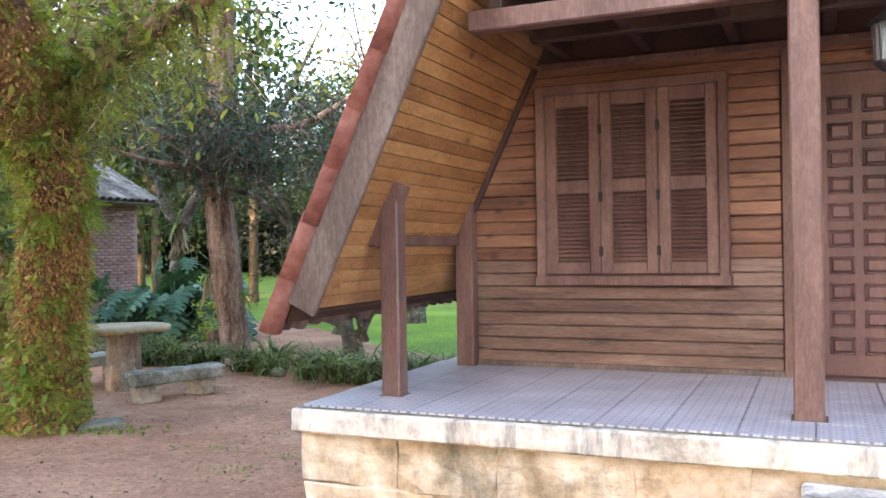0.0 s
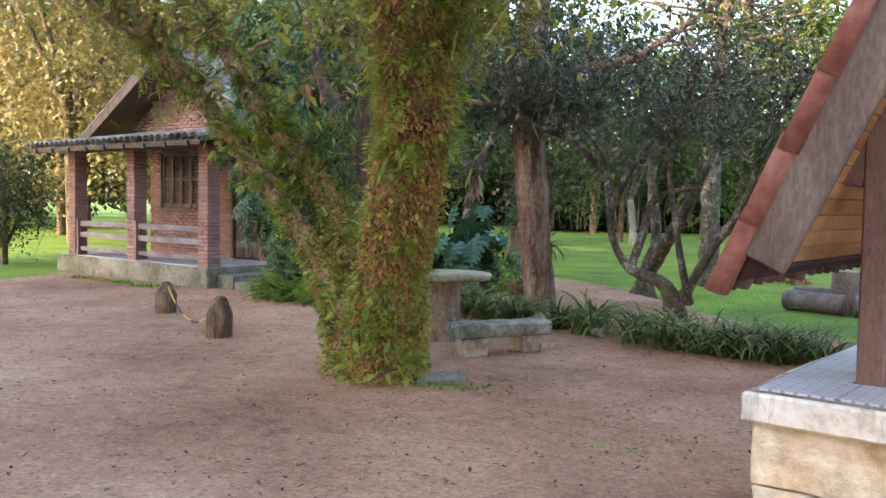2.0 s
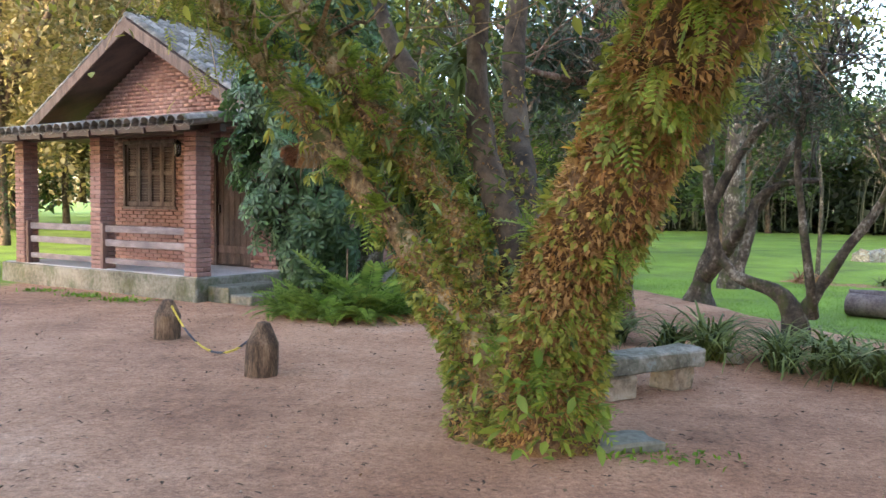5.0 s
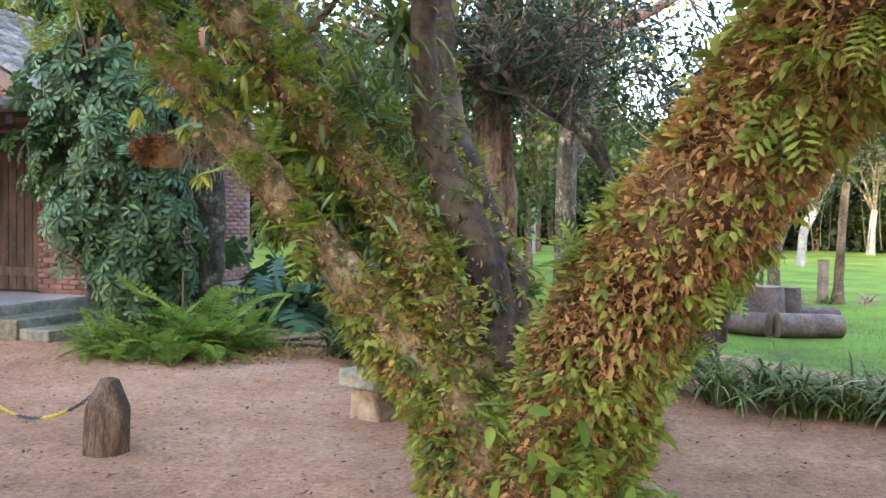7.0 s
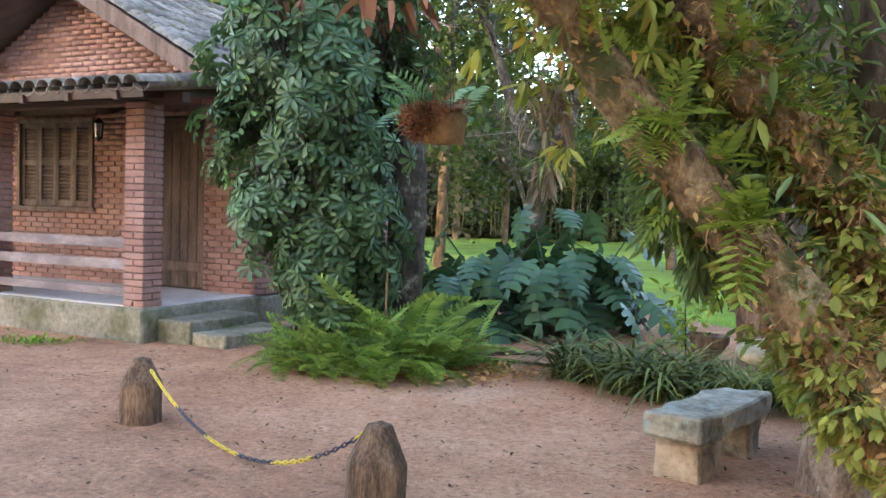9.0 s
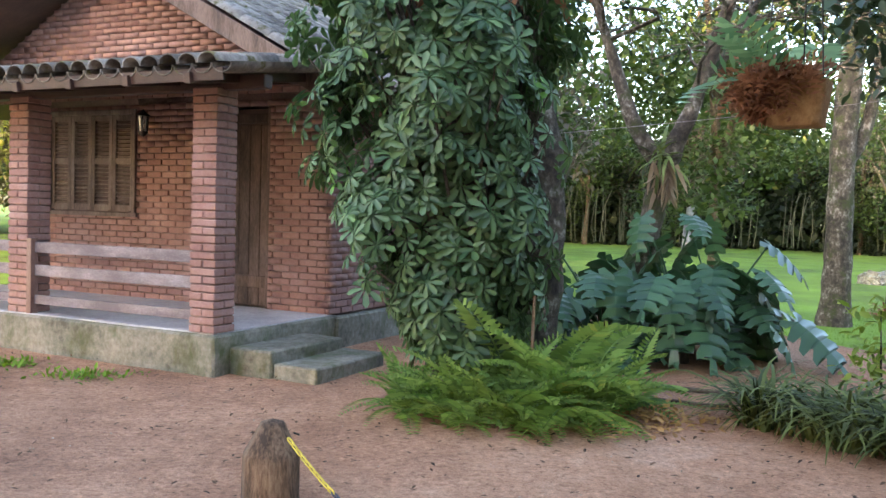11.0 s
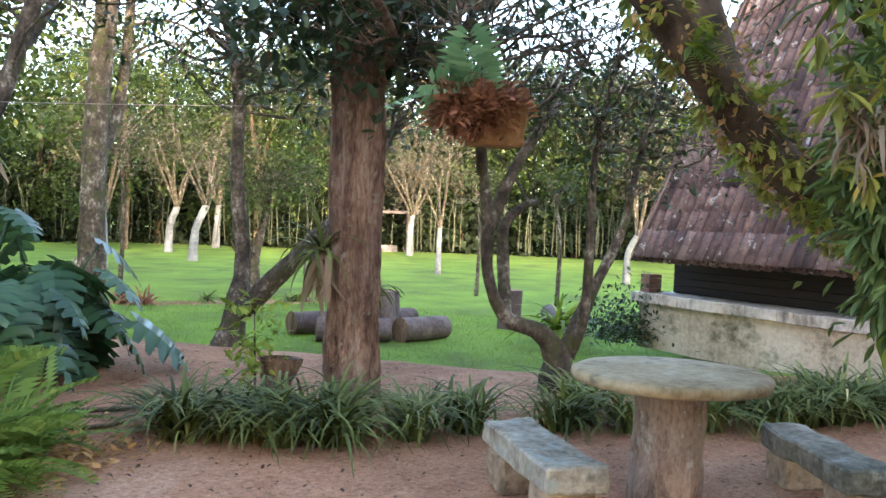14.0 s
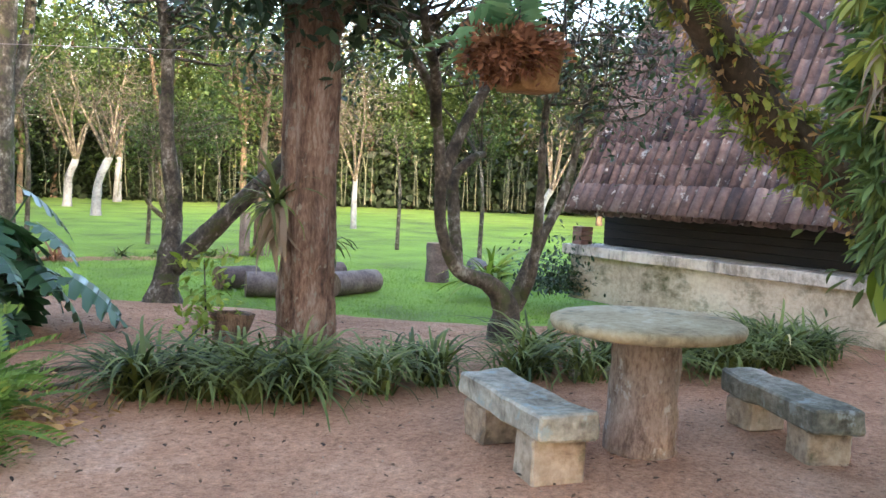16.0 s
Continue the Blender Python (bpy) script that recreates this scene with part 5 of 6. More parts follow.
def umbrella_shrub():
    """Climbing umbrella plant on a pair of trunks, with a boulder of fern at its foot."""
    global RNG
    RNG = np.random.default_rng(5)
    ob = thing("umbrella_plant", "tall dark glossy umbrella plant climbing a trunk", "shrub")
    for k, (pts, rad) in enumerate(((([(-5.12, 11.85, -0.1), (-5.15, 11.85, 0.7), (-5.1, 11.9, 1.7), (-5.3, 11.9, 3.0), (-5.6, 11.9, 5.0)]), [0.24, 0.19, 0.17, 0.15, 0.1]), (([(-5.35, 11.8, -0.1), (-5.45, 11.75, 0.6), (-5.65, 11.7, 1.4), (-5.8, 11.6, 2.6)]), [0.17, 0.14, 0.12, 0.08]))):
        V, F, _ = tube(pts, rad, 14, 34, 0.2, 3.0, 0.2)
        part("trunk", raw("stem", V, F, MAT_GREYBARK, True), ob)
    n = 2500
    z = RNG.uniform(0.45, 4.6, n)
    cx = np.interp(z, [0.4, 1.2, 2.2, 3.2, 4.6], [-5.72, -5.9, -6.0, -6.0, -5.8])
    cy = np.interp(z, [0.4, 4.6], [11.35, 11.6])
    wd = np.interp(z, [0.4, 1.0, 2.0, 3.0, 4.6], [0.34, 0.60, 0.80, 0.90, 0.85])
    a = RNG.uniform(0, 2 * math.pi, n)
    lump = 1 + 0.22 * np.sin(3 * a + 2.3 * z) + 0.20 * np.sin(5 * a - 4.3 * z) + 0.12 * np.sin(9 * a + 7.0 * z)
    rr = wd * lump * RNG.uniform(0.45, 1.0, n) ** 0.4
    pos = np.column_stack([cx + rr * np.cos(a), cy + 0.75 * rr * np.sin(a), z])
    out = np.column_stack([np.cos(a), np.sin(a), np.full(n, 0.45)]) + RNG.normal(0, 0.35, (n, 3))
    P, Q = palmate()
    # the leaf lies across its outward stalk
    Y = out / np.linalg.norm(out, axis=1)[:, None]
    X = np.cross(Y, RNG.normal(0, 1, (n, 3)))
    X /= np.linalg.norm(X, axis=1)[:, None]
    Z = np.cross(X, Y)
    s = RNG.uniform(0.085, 0.155, n)[:, None, None]
    W = (P[None, :, 0, None] * X[:, None] + P[None, :, 1, None] * Z[:, None] + P[None, :, 2, None] * Y[:, None]) * s + pos[:, None]
    F = (Q[None] + (np.arange(n) * len(P))[:, None, None]).reshape(-1, 4)
    part("leaves", raw("leaves", W.reshape(-1, 3), F, L_UMBRELLA), ob)
    st = [tube([(-5.7 + RNG.normal(0, .2), 11.5 + RNG.normal(0, .1), 0.1), pos[k] * 0.5 + np.array([-5.75, 11.5, 0.4 * pos[k][2]]) * 0.5, pos[k]], [0.02, 0.014, 0.006], 4, 7, 0)[:2] for k in range(0, n, 16)]
    part("stalkwork", raw("stalks", *join(st), MAT_GREYBARK), ob, None, "", "stuff")
    n = 500
    pos = np.column_stack([RNG.normal(-5.75, 0.4, n), RNG.normal(11.5, 0.35, n), RNG.uniform(3.6, 4.4, n)])
    part("dead_fronds", raw("dead", *plant(strap(0.22, 0.9, 3), pos[:60] * (1, 1, 0) + (0, 0, 3.3), rand_dir(60, -1.0), RNG.uniform(0.25, 0.5, 60)), L_RUST), ob)
    st = thing("garden_stake", "thin pale wooden garden stake in the fern bed", "stake", pose(-5.27, 11.1, 0), raw("stake", *tube([(0, 0, 0), (0.01, 0, 0.9)], [0.014, 0.012], 6, 6, 0.05)[:2], MAT_STUMP))
    return ob


_fronds = []


def fern_clump(x, y, n, ln, label, seed, mat=L_SWORD, rise=0.75):
    r = random.Random(seed)
    if not _fronds:
        for bend, w in ((1.25, 0.14), (1.55, 0.155), (0.95, 0.13)):
            P, Q = frond(20, bend, w, 0.35)
            st = strap(0.012, bend, 8)
            V, F = join([(P, Q), (st[0] + np.array([0, 0, 0.004]), st[1])])
            _fronds.append(raw("frond", V, F, mat))
    ob = thing("fern", label, "fern", pose(x, y, 0))
    for k in range(n):
        a = k * 2.39996 + r.uniform(-.4, .4)
        el = r.uniform(28, 80)
        s = ln * r.uniform(0.75, 1.25) * (0.8 + 0.004 * el)
        m = pose(r.gauss(0, 0.10), r.gauss(0, 0.08), r.uniform(0, 0.06), 0, 0, math.degrees(a)) @ pose(0, 0, 0, el, r.uniform(-14, 14), 0) @ Matrix.Diagonal((s, s, s, 1))
        part("frond", _fronds[k % 3], ob, m)
    return ob


umbrella_shrub()
for k, (x, y, n, ln) in enumerate(((-5.85, 10.98, 44, 0.62), (-5.45, 10.85, 48, 0.66), (-5.02, 10.98, 52, 0.78), (-5.2, 11.35, 40, 1.0), (-6.15, 11.15, 30, 0.5), (-4.75, 11.25, 34, 0.7))):
    fern_clump(x, y, n, ln, "bushy green sword fern at the foot of the shrub", 60 + k)


def split_leaf(seed):
    """A lobed blade, along y, with a raised midrib fold; triangles as a fan of quads."""
    r = random.Random(seed)
    P, Q = [(0, 0, 0)], []
    lobes = 6
    for sd in (1, -1):
        pts = []
        for k in range(lobes):
            s = k / (lobes - 1)
            y0 = -0.16 + 1.0 * s
            w = 0.42 * math.sin(math.pi * (0.22 + 0.74 * s)) + 0.02
            y1 = y0 + 0.06 + 0.08 * s
            for yy, ww in ((y0 - 0.03, w * 0.62), (y1 - 0.05, w * r.uniform(0.92, 1.08)), (y1 + 0.05, w * r.uniform(0.9, 1.0)), (y0 + 0.13, w * 0.58)):
                pts.append((sd * ww, yy, -0.55 * ww * ww - 0.28 * max(0, yy) ** 2 + r.uniform(-.01, .01)))
        base = len(P)
        for x, y, z in pts:
            P.append((0, max(0.0, min(1.0, y)), -0.28 * max(0, min(1, y)) ** 2))
            P.append((x, y, z))
        for k in range(len(pts) - 1):
            a = base + 2 * k
            q = (a, a + 1, a + 3, a + 2)
            Q.append(q if sd == 1 else q[::-1])
    return np.array(P, float), np.array(Q)


def split_leaf_plant(x, y, n, seed, spread=0.55, tall=1.25):
    r = random.Random(seed)
    ob = thing("split_leaf_plant", "large split-leaf plant with glossy blue-green lobed blades", "plant", pose(x, y, 0), None, "split-leaf plants by the path")
    V, F, _ = tube([(0, 0, -0.05), (0.05, 0.0, 0.3), (0.0, 0.06, 0.6)], [0.10, 0.08, 0.05], 8, 10, 0.3)
    part("stem", raw("stem", V, F, MAT_DARKBARK, True), ob)
    blades = []
    for k in range(3):
        P, Q = split_leaf(seed + k)
        blades.append(raw("blade", P, Q, L_PHILO, True))
    for k in range(n):
        a = 2 * math.pi * (k * 0.381966 + r.uniform(-.05, .05))
        lv = r.random()
        reach, h = r.uniform(0.35, 1.0) * spread * (1.5 - 0.5 * lv), 0.25 + tall * lv * r.uniform(0.6, 1.0)
        tip = Vector((math.cos(a) * reach, math.sin(a) * reach, h))
        V, F, _ = tube([(0, 0, 0.3), tuple(tip * 0.5 + Vector((0, 0, 0.22))), tuple(tip)], [0.016, 0.013, 0.009], 5, 8, 0)
        st = part("stalk", raw("stalk", V, F, L_PHILO, True), ob)
        s = r.uniform(0.42, 0.72)
        m = Matrix.Translation(tip) @ Matrix.Rotation(a - math.pi / 2, 4, 'Z') @ Matrix.Rotation(radians(r.uniform(-65, -15)), 4, 'X') @ Matrix.Rotation(radians(r.uniform(-25, 25)), 4, 'Y') @ Matrix.Diagonal((s, s, s, 1))
        part("blade", blades[k % 3], st, m)
    return ob


for k, (x, y, n, sp, tl) in enumerate(((-3.4, 13.75, 26, 0.7, 1.15), (-2.95, 13.95, 22, 0.6, 1.2), (-4.15, 14.0, 20, 0.7, 1.2), (-3.3, 14.6, 16, 0.75, 1.45), (-4.75, 14.5, 12, 0.6, 1.1))):
    split_leaf_plant(x, y, n, 100 + k * 9, sp, tl)


def lily_border():
    """Clumps of strap-leaved lilies along the yard's edge."""
    global RNG
    edge = smooth_path([(-3.72, 11.15, 0), (-3.42, 10.55, 0), (-2.95, 10.05, 0), (-2.0, 9.55, 0), (-1.5, 9.22, 0), (-0.6, 8.35, 0), (0.1, 7.85, 0), (0.75, 7.5, 0), (1.5, 7.3, 0)], 90)
    nrm = np.gradient(edge, axis=0)
    nrm = np.column_stack([-nrm[:, 1], nrm[:, 0], np.zeros(len(nrm))])
    nrm /= np.linalg.norm(nrm, axis=1)[:, None]
    r = random.Random(4)
    RNG = np.random.default_rng(8)
    for k in range(30):
        i = int((k + r.random() * 0.5) / 30.5 * 89)
        back = (0.12 if k % 2 else 0.40) + r.uniform(-.07, .07)
        s = 1 if nrm[i][1] > 0 else -1
        p = edge[i] + s * nrm[i] * back
        if -1.98 < edge[i][0] < -1.66:
            continue   # the gap in the border
        n = r.randint(85, 120)
        a = RNG.uniform(0, 2 * math.pi, n)
        d = np.column_stack([np.cos(a), np.sin(a), RNG.uniform(1.0, 6.0, n)])
        pos = np.column_stack([p[0] + RNG.normal(0, 0.07, n), p[1] + RNG.normal(0, 0.07, n), np.zeros(n)])
        ob = thing("border_lily", "clump of dark strap-leaved lily in the border", "lily", None, None, "lily border along the yard")
        part("leaves", raw("leaves", *plant(strap(0.038, 1.85, 6), pos, d, RNG.uniform(0.42, 0.82, n) * r.uniform(0.85, 1.1), 0.15), L_LILY), ob)


lily_border()


# ---- yard furniture ----
def hewn(points_fn, seg, rings, mat, name="hewn"):
    V, F = [], []
    for i in range(rings):
        for j in range(seg):
            V.append(points_fn(i / (rings - 1), 2 * math.pi * j / seg))
    for i in range(rings - 1):
        for j in range(seg):
            k = (j + 1) % seg
            F.append((i * seg + j, i * seg + k, (i + 1) * seg + k, (i + 1) * seg + j))
    return raw(name, V, F, mat, False)


def round_table():
    ob = thing("round_table", "round worn concrete table on a tree-trunk pedestal", "table", pose(-2.68, 7.98, 0))

    def top(s, a):
        prof = [(0.0, 0.765), (0.3, 0.768), (0.52, 0.764), (0.545, 0.752), (0.55, 0.73), (0.54, 0.702), (0.5, 0.692), (0.2, 0.690), (0.0, 0.69)]
        q = s * (len(prof) - 1)
        i = min(int(q), len(prof) - 2)
        f = q - i
        r_, z = [prof[i][k] * (1 - f) + prof[i + 1][k] * f for k in (0, 1)]
        w = 1 + 0.012 * noise.noise(Vector((math.cos(a) * 3, math.sin(a) * 3, z * 8)))
        return (r_ * w * math.cos(a), r_ * w * math.sin(a), z + 0.004 * noise.noise(Vector((math.cos(a) * r_ * 9, math.sin(a) * r_ * 9, 0))))
    part("tabletop", hewn(top, 48, 9, MAT_TABLE, "top"), ob)
    V, F, _ = tube([(0, 0, -0.05), (0, 0, 0.35), (0.01, 0, 0.7)], [0.21, 0.195, 0.2], 28, 24, 0.07, 6.0, 0.0)
    part("pedestal", raw("pedestal", V, F, MAT_PEDESTAL, True), ob, None, "grey weathered trunk pedestal")
    part("bracket", box(0.62, 0.12, 0.035, MAT_STUMP, 0.008, 0.006, 1, 2), ob, pose(0, 0, 0.672, 0, 0, 40))


def stone_bench(x, y, ang, ln, w, top, label, seed, mat=None):
    ob = thing("stone_bench", label, "bench", pose(x, y, 0, 0, 0, ang), None, "stone benches round the table")
    part("seat", box(ln, w, 0.14, mat or MAT_BENCH, 0.014, 0.022, seed, 6), ob, pose(0, 0, top - 0.07, 0.6, 0.4, 0), "lichen-speckled grey slab")
    for s in (-1, 1):
        part("block", box(0.26, w * 0.86, top - 0.13, MAT_BLOCK, 0.014, 0.02, seed + 2 + s, 4), ob, pose(s * (ln / 2 - 0.22), 0.01 * s, (top - 0.13) / 2 - 0.01, 0, 0, s * 5), "ochre stone block")


round_table()
stone_bench(-3.20, 8.50, 49, 1.12, 0.33, 0.37, "lichen-grey stone slab bench on ochre blocks", 2)
stone_bench(-1.94, 7.31, 39, 1.1, 0.31, 0.33, "low dark mossy stone slab bench on rough blocks", 5, MAT_MOSSBENCH)


def bollard(x, y, seed, h, r_):
    ob = thing("wooden_bollard", "short pointed split-wood bollard set in the sand", "bollard", pose(x, y, 0, random.Random(seed).uniform(-2, 2), 2, seed * 40), None, "chain bollards")

    def f(s, a):
        z = -0.05 + (h + 0.05) * s
        rr = r_ * (1.03 - 0.05 * s) if s < 0.62 else r_ * (1.0 - 0.62 * (s - 0.62) / 0.36)
        if s > 0.99:
            rr, z = 0.012, h - 0.004
        rr *= 1 + 0.05 * noise.noise(Vector((math.cos(a) * 1.5 + seed, math.sin(a) * 1.5, z * 2.2)))
        return (rr * math.cos(a), rr * math.sin(a), z)
    part("post", hewn(f, 8, 28, MAT_STUMP, "post"), ob)
    part("staple", raw("staple", *tube([(r_ * 0.9, -0.015, h - 0.09), (r_ * 1.06, 0, h - 0.10), (r_ * 0.9, 0.015, h - 0.09)], [0.005], 5, 8, 0)[:2], MAT_IRON), ob)
    return ob


bollard(-6.80, 9.20, 1, 0.43, 0.145)
bollard(-5.13, 7.42, 2, 0.47, 0.145)


def chain():
    ob = thing("barrier_chain", "yellow and black chain sagging between two bollards", "chain")
    a, b = Vector((-6.70, 9.10, 0.36)), Vector((-5.19, 7.55, 0.38))
    n = 62
    V, F = [], []
    sg, cs = 10, 5
    for i in range(sg):
        t = 2 * math.pi * i / sg
        cx, cy = 0.0095 * math.cos(t), 0.018 * math.sin(t) + (0.007 if math.sin(t) > 0 else -0.007)
        for j in range(cs):
            u = 2 * math.pi * j / cs
            V.append((cx + 0.0048 * math.cos(u) * math.cos(t), cy + 0.0048 * math.cos(u) * math.sin(t), 0.0048 * math.sin(u)))
    for i in range(sg):
        for j in range(cs):
            k, m = (i + 1) % sg, (j + 1) % cs
            F.append((i * cs + j, i * cs + m, k * cs + m, k * cs + j))
    yl, bk = raw("link", V, F, MAT_YELLOW, True), raw("link", V, F, MAT_BLACK, True)

    def at(s):
        p = a.lerp(b, s)
        p.z -= 0.34 * (1 - (2 * s - 1) ** 2)
        return p
    for k in range(n):
        s = (k + 0.5) / n
        p, q = at(s), at(s + 0.005)
        m = (q - p).to_track_quat('Y', 'Z').to_matrix().to_4x4()
        part("link", yl if (k // 10) % 2 == 0 else bk, ob, Matrix.Translation(p) @ m @ Matrix.Rotation(math.pi / 2 * (k % 2), 4, 'Y'))


chain()


def hanging_box(x, y, z, w, d, h, label, seed, turn, green):
    global RNG
    RNG = np.random.default_rng(seed)
    ob = thing("hanging_planter", label, "planter", pose(x, y, z, 0, 0, turn))

    def f(s, a):
        k = 0.8 + 0.2 * s
        c, t = math.cos(a), math.sin(a)
        q = 1 / max(abs(c), abs(t)) ** 0.8
        return (w / 2 * k * c * q, d / 2 * k * t * q, h * s + 0.006 * noise.noise(Vector((c * 4, t * 4, s * 5 + seed))))
    part("pot", hewn(f, 28, 8, MAT_FIBRE, "pot"), ob)
    part("base", raw("base", *cube_pts((0, 0, 0.012), (w * 0.78, d * 0.78, 0.024)), MAT_FIBRE), ob)
    part("soil", raw("soil", *cube_pts((0, 0, h * 0.92), (w * 0.8, d * 0.8, 0.03)), MAT_SOIL), ob)
    n = 420
    pos = np.column_stack([RNG.uniform(-w / 2, w * 0.3, n) - 0.05, RNG.uniform(-d / 2, d / 2, n), np.full(n, h)])
    dr = rand_dir(n, 0.35) + (-0.3, 0, 0)
    part("dead_fronds", raw("dead", *plant(frond(7, 2.2, 0.24, 0.5), pos, dr, RNG.uniform(0.17, 0.36, n) * (w / 0.4)), L_RUST), ob)
    if green:
        n = 15
        pos = np.column_stack([RNG.uniform(-w / 2, 0.05, n), RNG.uniform(-d / 2, d / 2, n), np.full(n, h)])
        part("green_fronds", raw("green", *plant(frond(11, 1.1, 0.34, 0.2), pos, rand_dir(n, 0.5) + (-0.8, 0.4, 0.3), RNG.uniform(0.20, 0.38, n)), L_BLUEFERN), ob)
    for sx, sy in ((-1, -1), (1, -1), (0, 1)):
        part("wire", raw("wire", *tube([(sx * w * 0.45, sy * d * 0.45, h), (0, 0, h + 1.5)], [0.003], 4, 3, 0)[:2], MAT_IRON), ob)


hanging_box(-4.85, 7.80, 1.79, 0.205, 0.18, 0.145, "square fibre planter with rusty and green fern, hung from a branch", 4, -35, True)


def log_piece(name, label, a, b, r_, seed, group="log seats"):
    ob = thing(name, label, "log", None, None, group)
    V, F, info = tube([a, tuple((Vector(a) + Vector(b)) / 2), b], [r_ * 1.03, r_, r_ * 0.98], 16, 10, 0.08, 3.0)
    part("wood", raw("log", V, F, MAT_LOG, True), ob)
    for e, nm in ((0, "cut_end"), (-1, "cut_end")):
        ring = V[:16] if e == 0 else V[-16:]
        c = ring.mean(0)
        VV = np.vstack([ring, ring * 0.5 + c * 0.5, ring * 0.02 + c * 0.98])
        FF = [(i, (i + 1) % 16, 16 + (i + 1) % 16, 16 + i) for i in range(16)] + [(16 + i, 16 + (i + 1) % 16, 32 + (i + 1) % 16, 32 + i) for i in range(16)]
        part(nm, raw("end", VV, FF, MAT_STUMP), ob)


log_piece("log_bench", "grey log lying on the lawn before the stump", (3.25, 14.66, -0.13), (4.25, 14.54, -0.13), 0.19, 1)
log_piece("log_bench", "grey log lying on the lawn beside the stump", (2.30, 15.55, -0.13), (3.15, 14.78, -0.13), 0.19, 2)
log_piece("log_bench", "grey log lying behind the stump", (4.05, 15.95, -0.13), (4.95, 15.75, -0.13), 0.18, 6)
log_piece("log_bench", "short grey log half hidden behind the stump", (2.55, 16.35, -0.13), (3.25, 16.2, -0.13), 0.18, 7)
log_piece("log_stump", "broad upright dark log stump on the lawn", (3.32, 15.25, -0.4), (3.32, 15.25, 0.45), 0.33, 3)
log_piece("log_stump", "second dark log stump standing against the first", (3.82, 15.45, -0.4), (3.82, 15.45, 0.42), 0.24, 8)
log_piece("log_bench", "grey log lying near the cabin", (6.6, 13.6, -0.12), (7.9, 14.6, -0.12), 0.18, 4)
log_piece("log_stump", "upright log stump near the cabin", (6.4, 14.6, -0.4), (6.4, 14.6, 0.4), 0.22, 5)


def planter_stump():
    global RNG
    RNG = np.random.default_rng(12)
    ob = thing("stump_planter", "hollow cut stump planted with a leafy seedling", "planter", pose(-2.25, 11.55, 0))
    V, F, _ = tube([(0, 0, -0.05), (0.0, 0, 0.15), (0.02, 0, 0.36)], [0.17, 0.13, 0.19], 16, 12, 0.25, 5.0, 0.2)
    part("stump", raw("stump", V, F, MAT_STUMP, True), ob)
    part("rim", raw("rim", *lathe([(0.185, 0.355), (0.12, 0.365), (0.11, 0.30), (0.0, 0.29)], 16), MAT_STUMP), ob)
    n = 200
    pos = np.column_stack([RNG.normal(-0.18, 0.13, n), RNG.normal(0.12, 0.12, n), RNG.uniform(0.2, 0.85, n)])
    part("seedling", raw("seedling", *plant(OVAL, pos, rand_dir(n, -0.1), RNG.uniform(0.06, 0.13, n)), L_FERN), ob, None, "", "stuff")
    part("stalk", raw("stalk", *tube([(-0.15, 0.1, 0.0), (-0.18, 0.12, 0.8)], [0.012, 0.005], 5, 6, 0)[:2], MAT_GREYBARK), ob)


planter_stump()


def bromeliad(x, y, z, n, ln, label, seed, mat, out=(0, 0, 0), up=0.7, dead=0):
    global RNG
    RNG = np.random.default_rng(seed)
    ob = thing("bromeliad", label, "bromeliad", pose(x, y, z))
    pos = RNG.normal(0, 0.04, (n, 3))
    part("leaves", raw("leaves", *plant(strap(0.09, 1.4, 5), pos, rand_dir(n, up) + np.array(out), RNG.uniform(0.6, 1.1, n) * ln, 0.2), mat), ob)
    if dead:
        pos = RNG.normal(0, 0.06, (dead, 3)) + (0, 0, -0.1)
        part("dead_leaves", raw("dead", *plant(strap(0.14, 0.7, 4), pos, rand_dir(dead, -1.8), RNG.uniform(0.25, 0.45, dead)), L_HUSK), ob)


bromeliad(-2.22, 11.12, 1.30, 34, 0.5, "dark bromeliad with dead skirt growing on the red-barked trunk", 1, L_LILY, (-0.4, 0.2, 0.1), 0.6, 40)
bromeliad(-1.76, 10.98, 0.95, 24, 0.4, "small bromeliad on the trunk", 2, L_LILY, (0.5, 0.3, 0), 0.5)
bromeliad(-3.48, 14.35, 2.12, 40, 0.5, "bromeliad with a brown dead skirt in the tree fork", 3, L_LILY, (0, -0.2, 0), 0.5, 50)
bromeliad(4.79, 12.73, -0.05, 80, 0.95, "broad green strap-leaved clump behind the crooked tree", 4, L_FERN, (0, 0, 0.2), 0.9)
bromeliad(-4.47, 6.73, 1.87, 70, 0.17, "spiky dried air plant on a limb", 6, L_HUSK, (0, 0, -0.2), 0.1)
bromeliad(-3.35, 7.0, 2.55, 50, 0.5, "dark bromeliad perched on a limb", 5, L_LILY, (0, -0.3, 0), 0.4)
for k, (x, y) in enumerate(((3.25, 22.0), (3.75, 21.8), (4.95, 21.5), (5.6, 21.1), (6.6, 20.5), (3.45, 21.6), (7.4, 20.0))):
    bromeliad(x, y, -0.30, 40, 0.48, "rusty-red low bedding plant in the lawn bed", 20 + k, L_RUST if k in (0, 1, 5) else L_LILY, (0, 0, 0.1), 0.8)


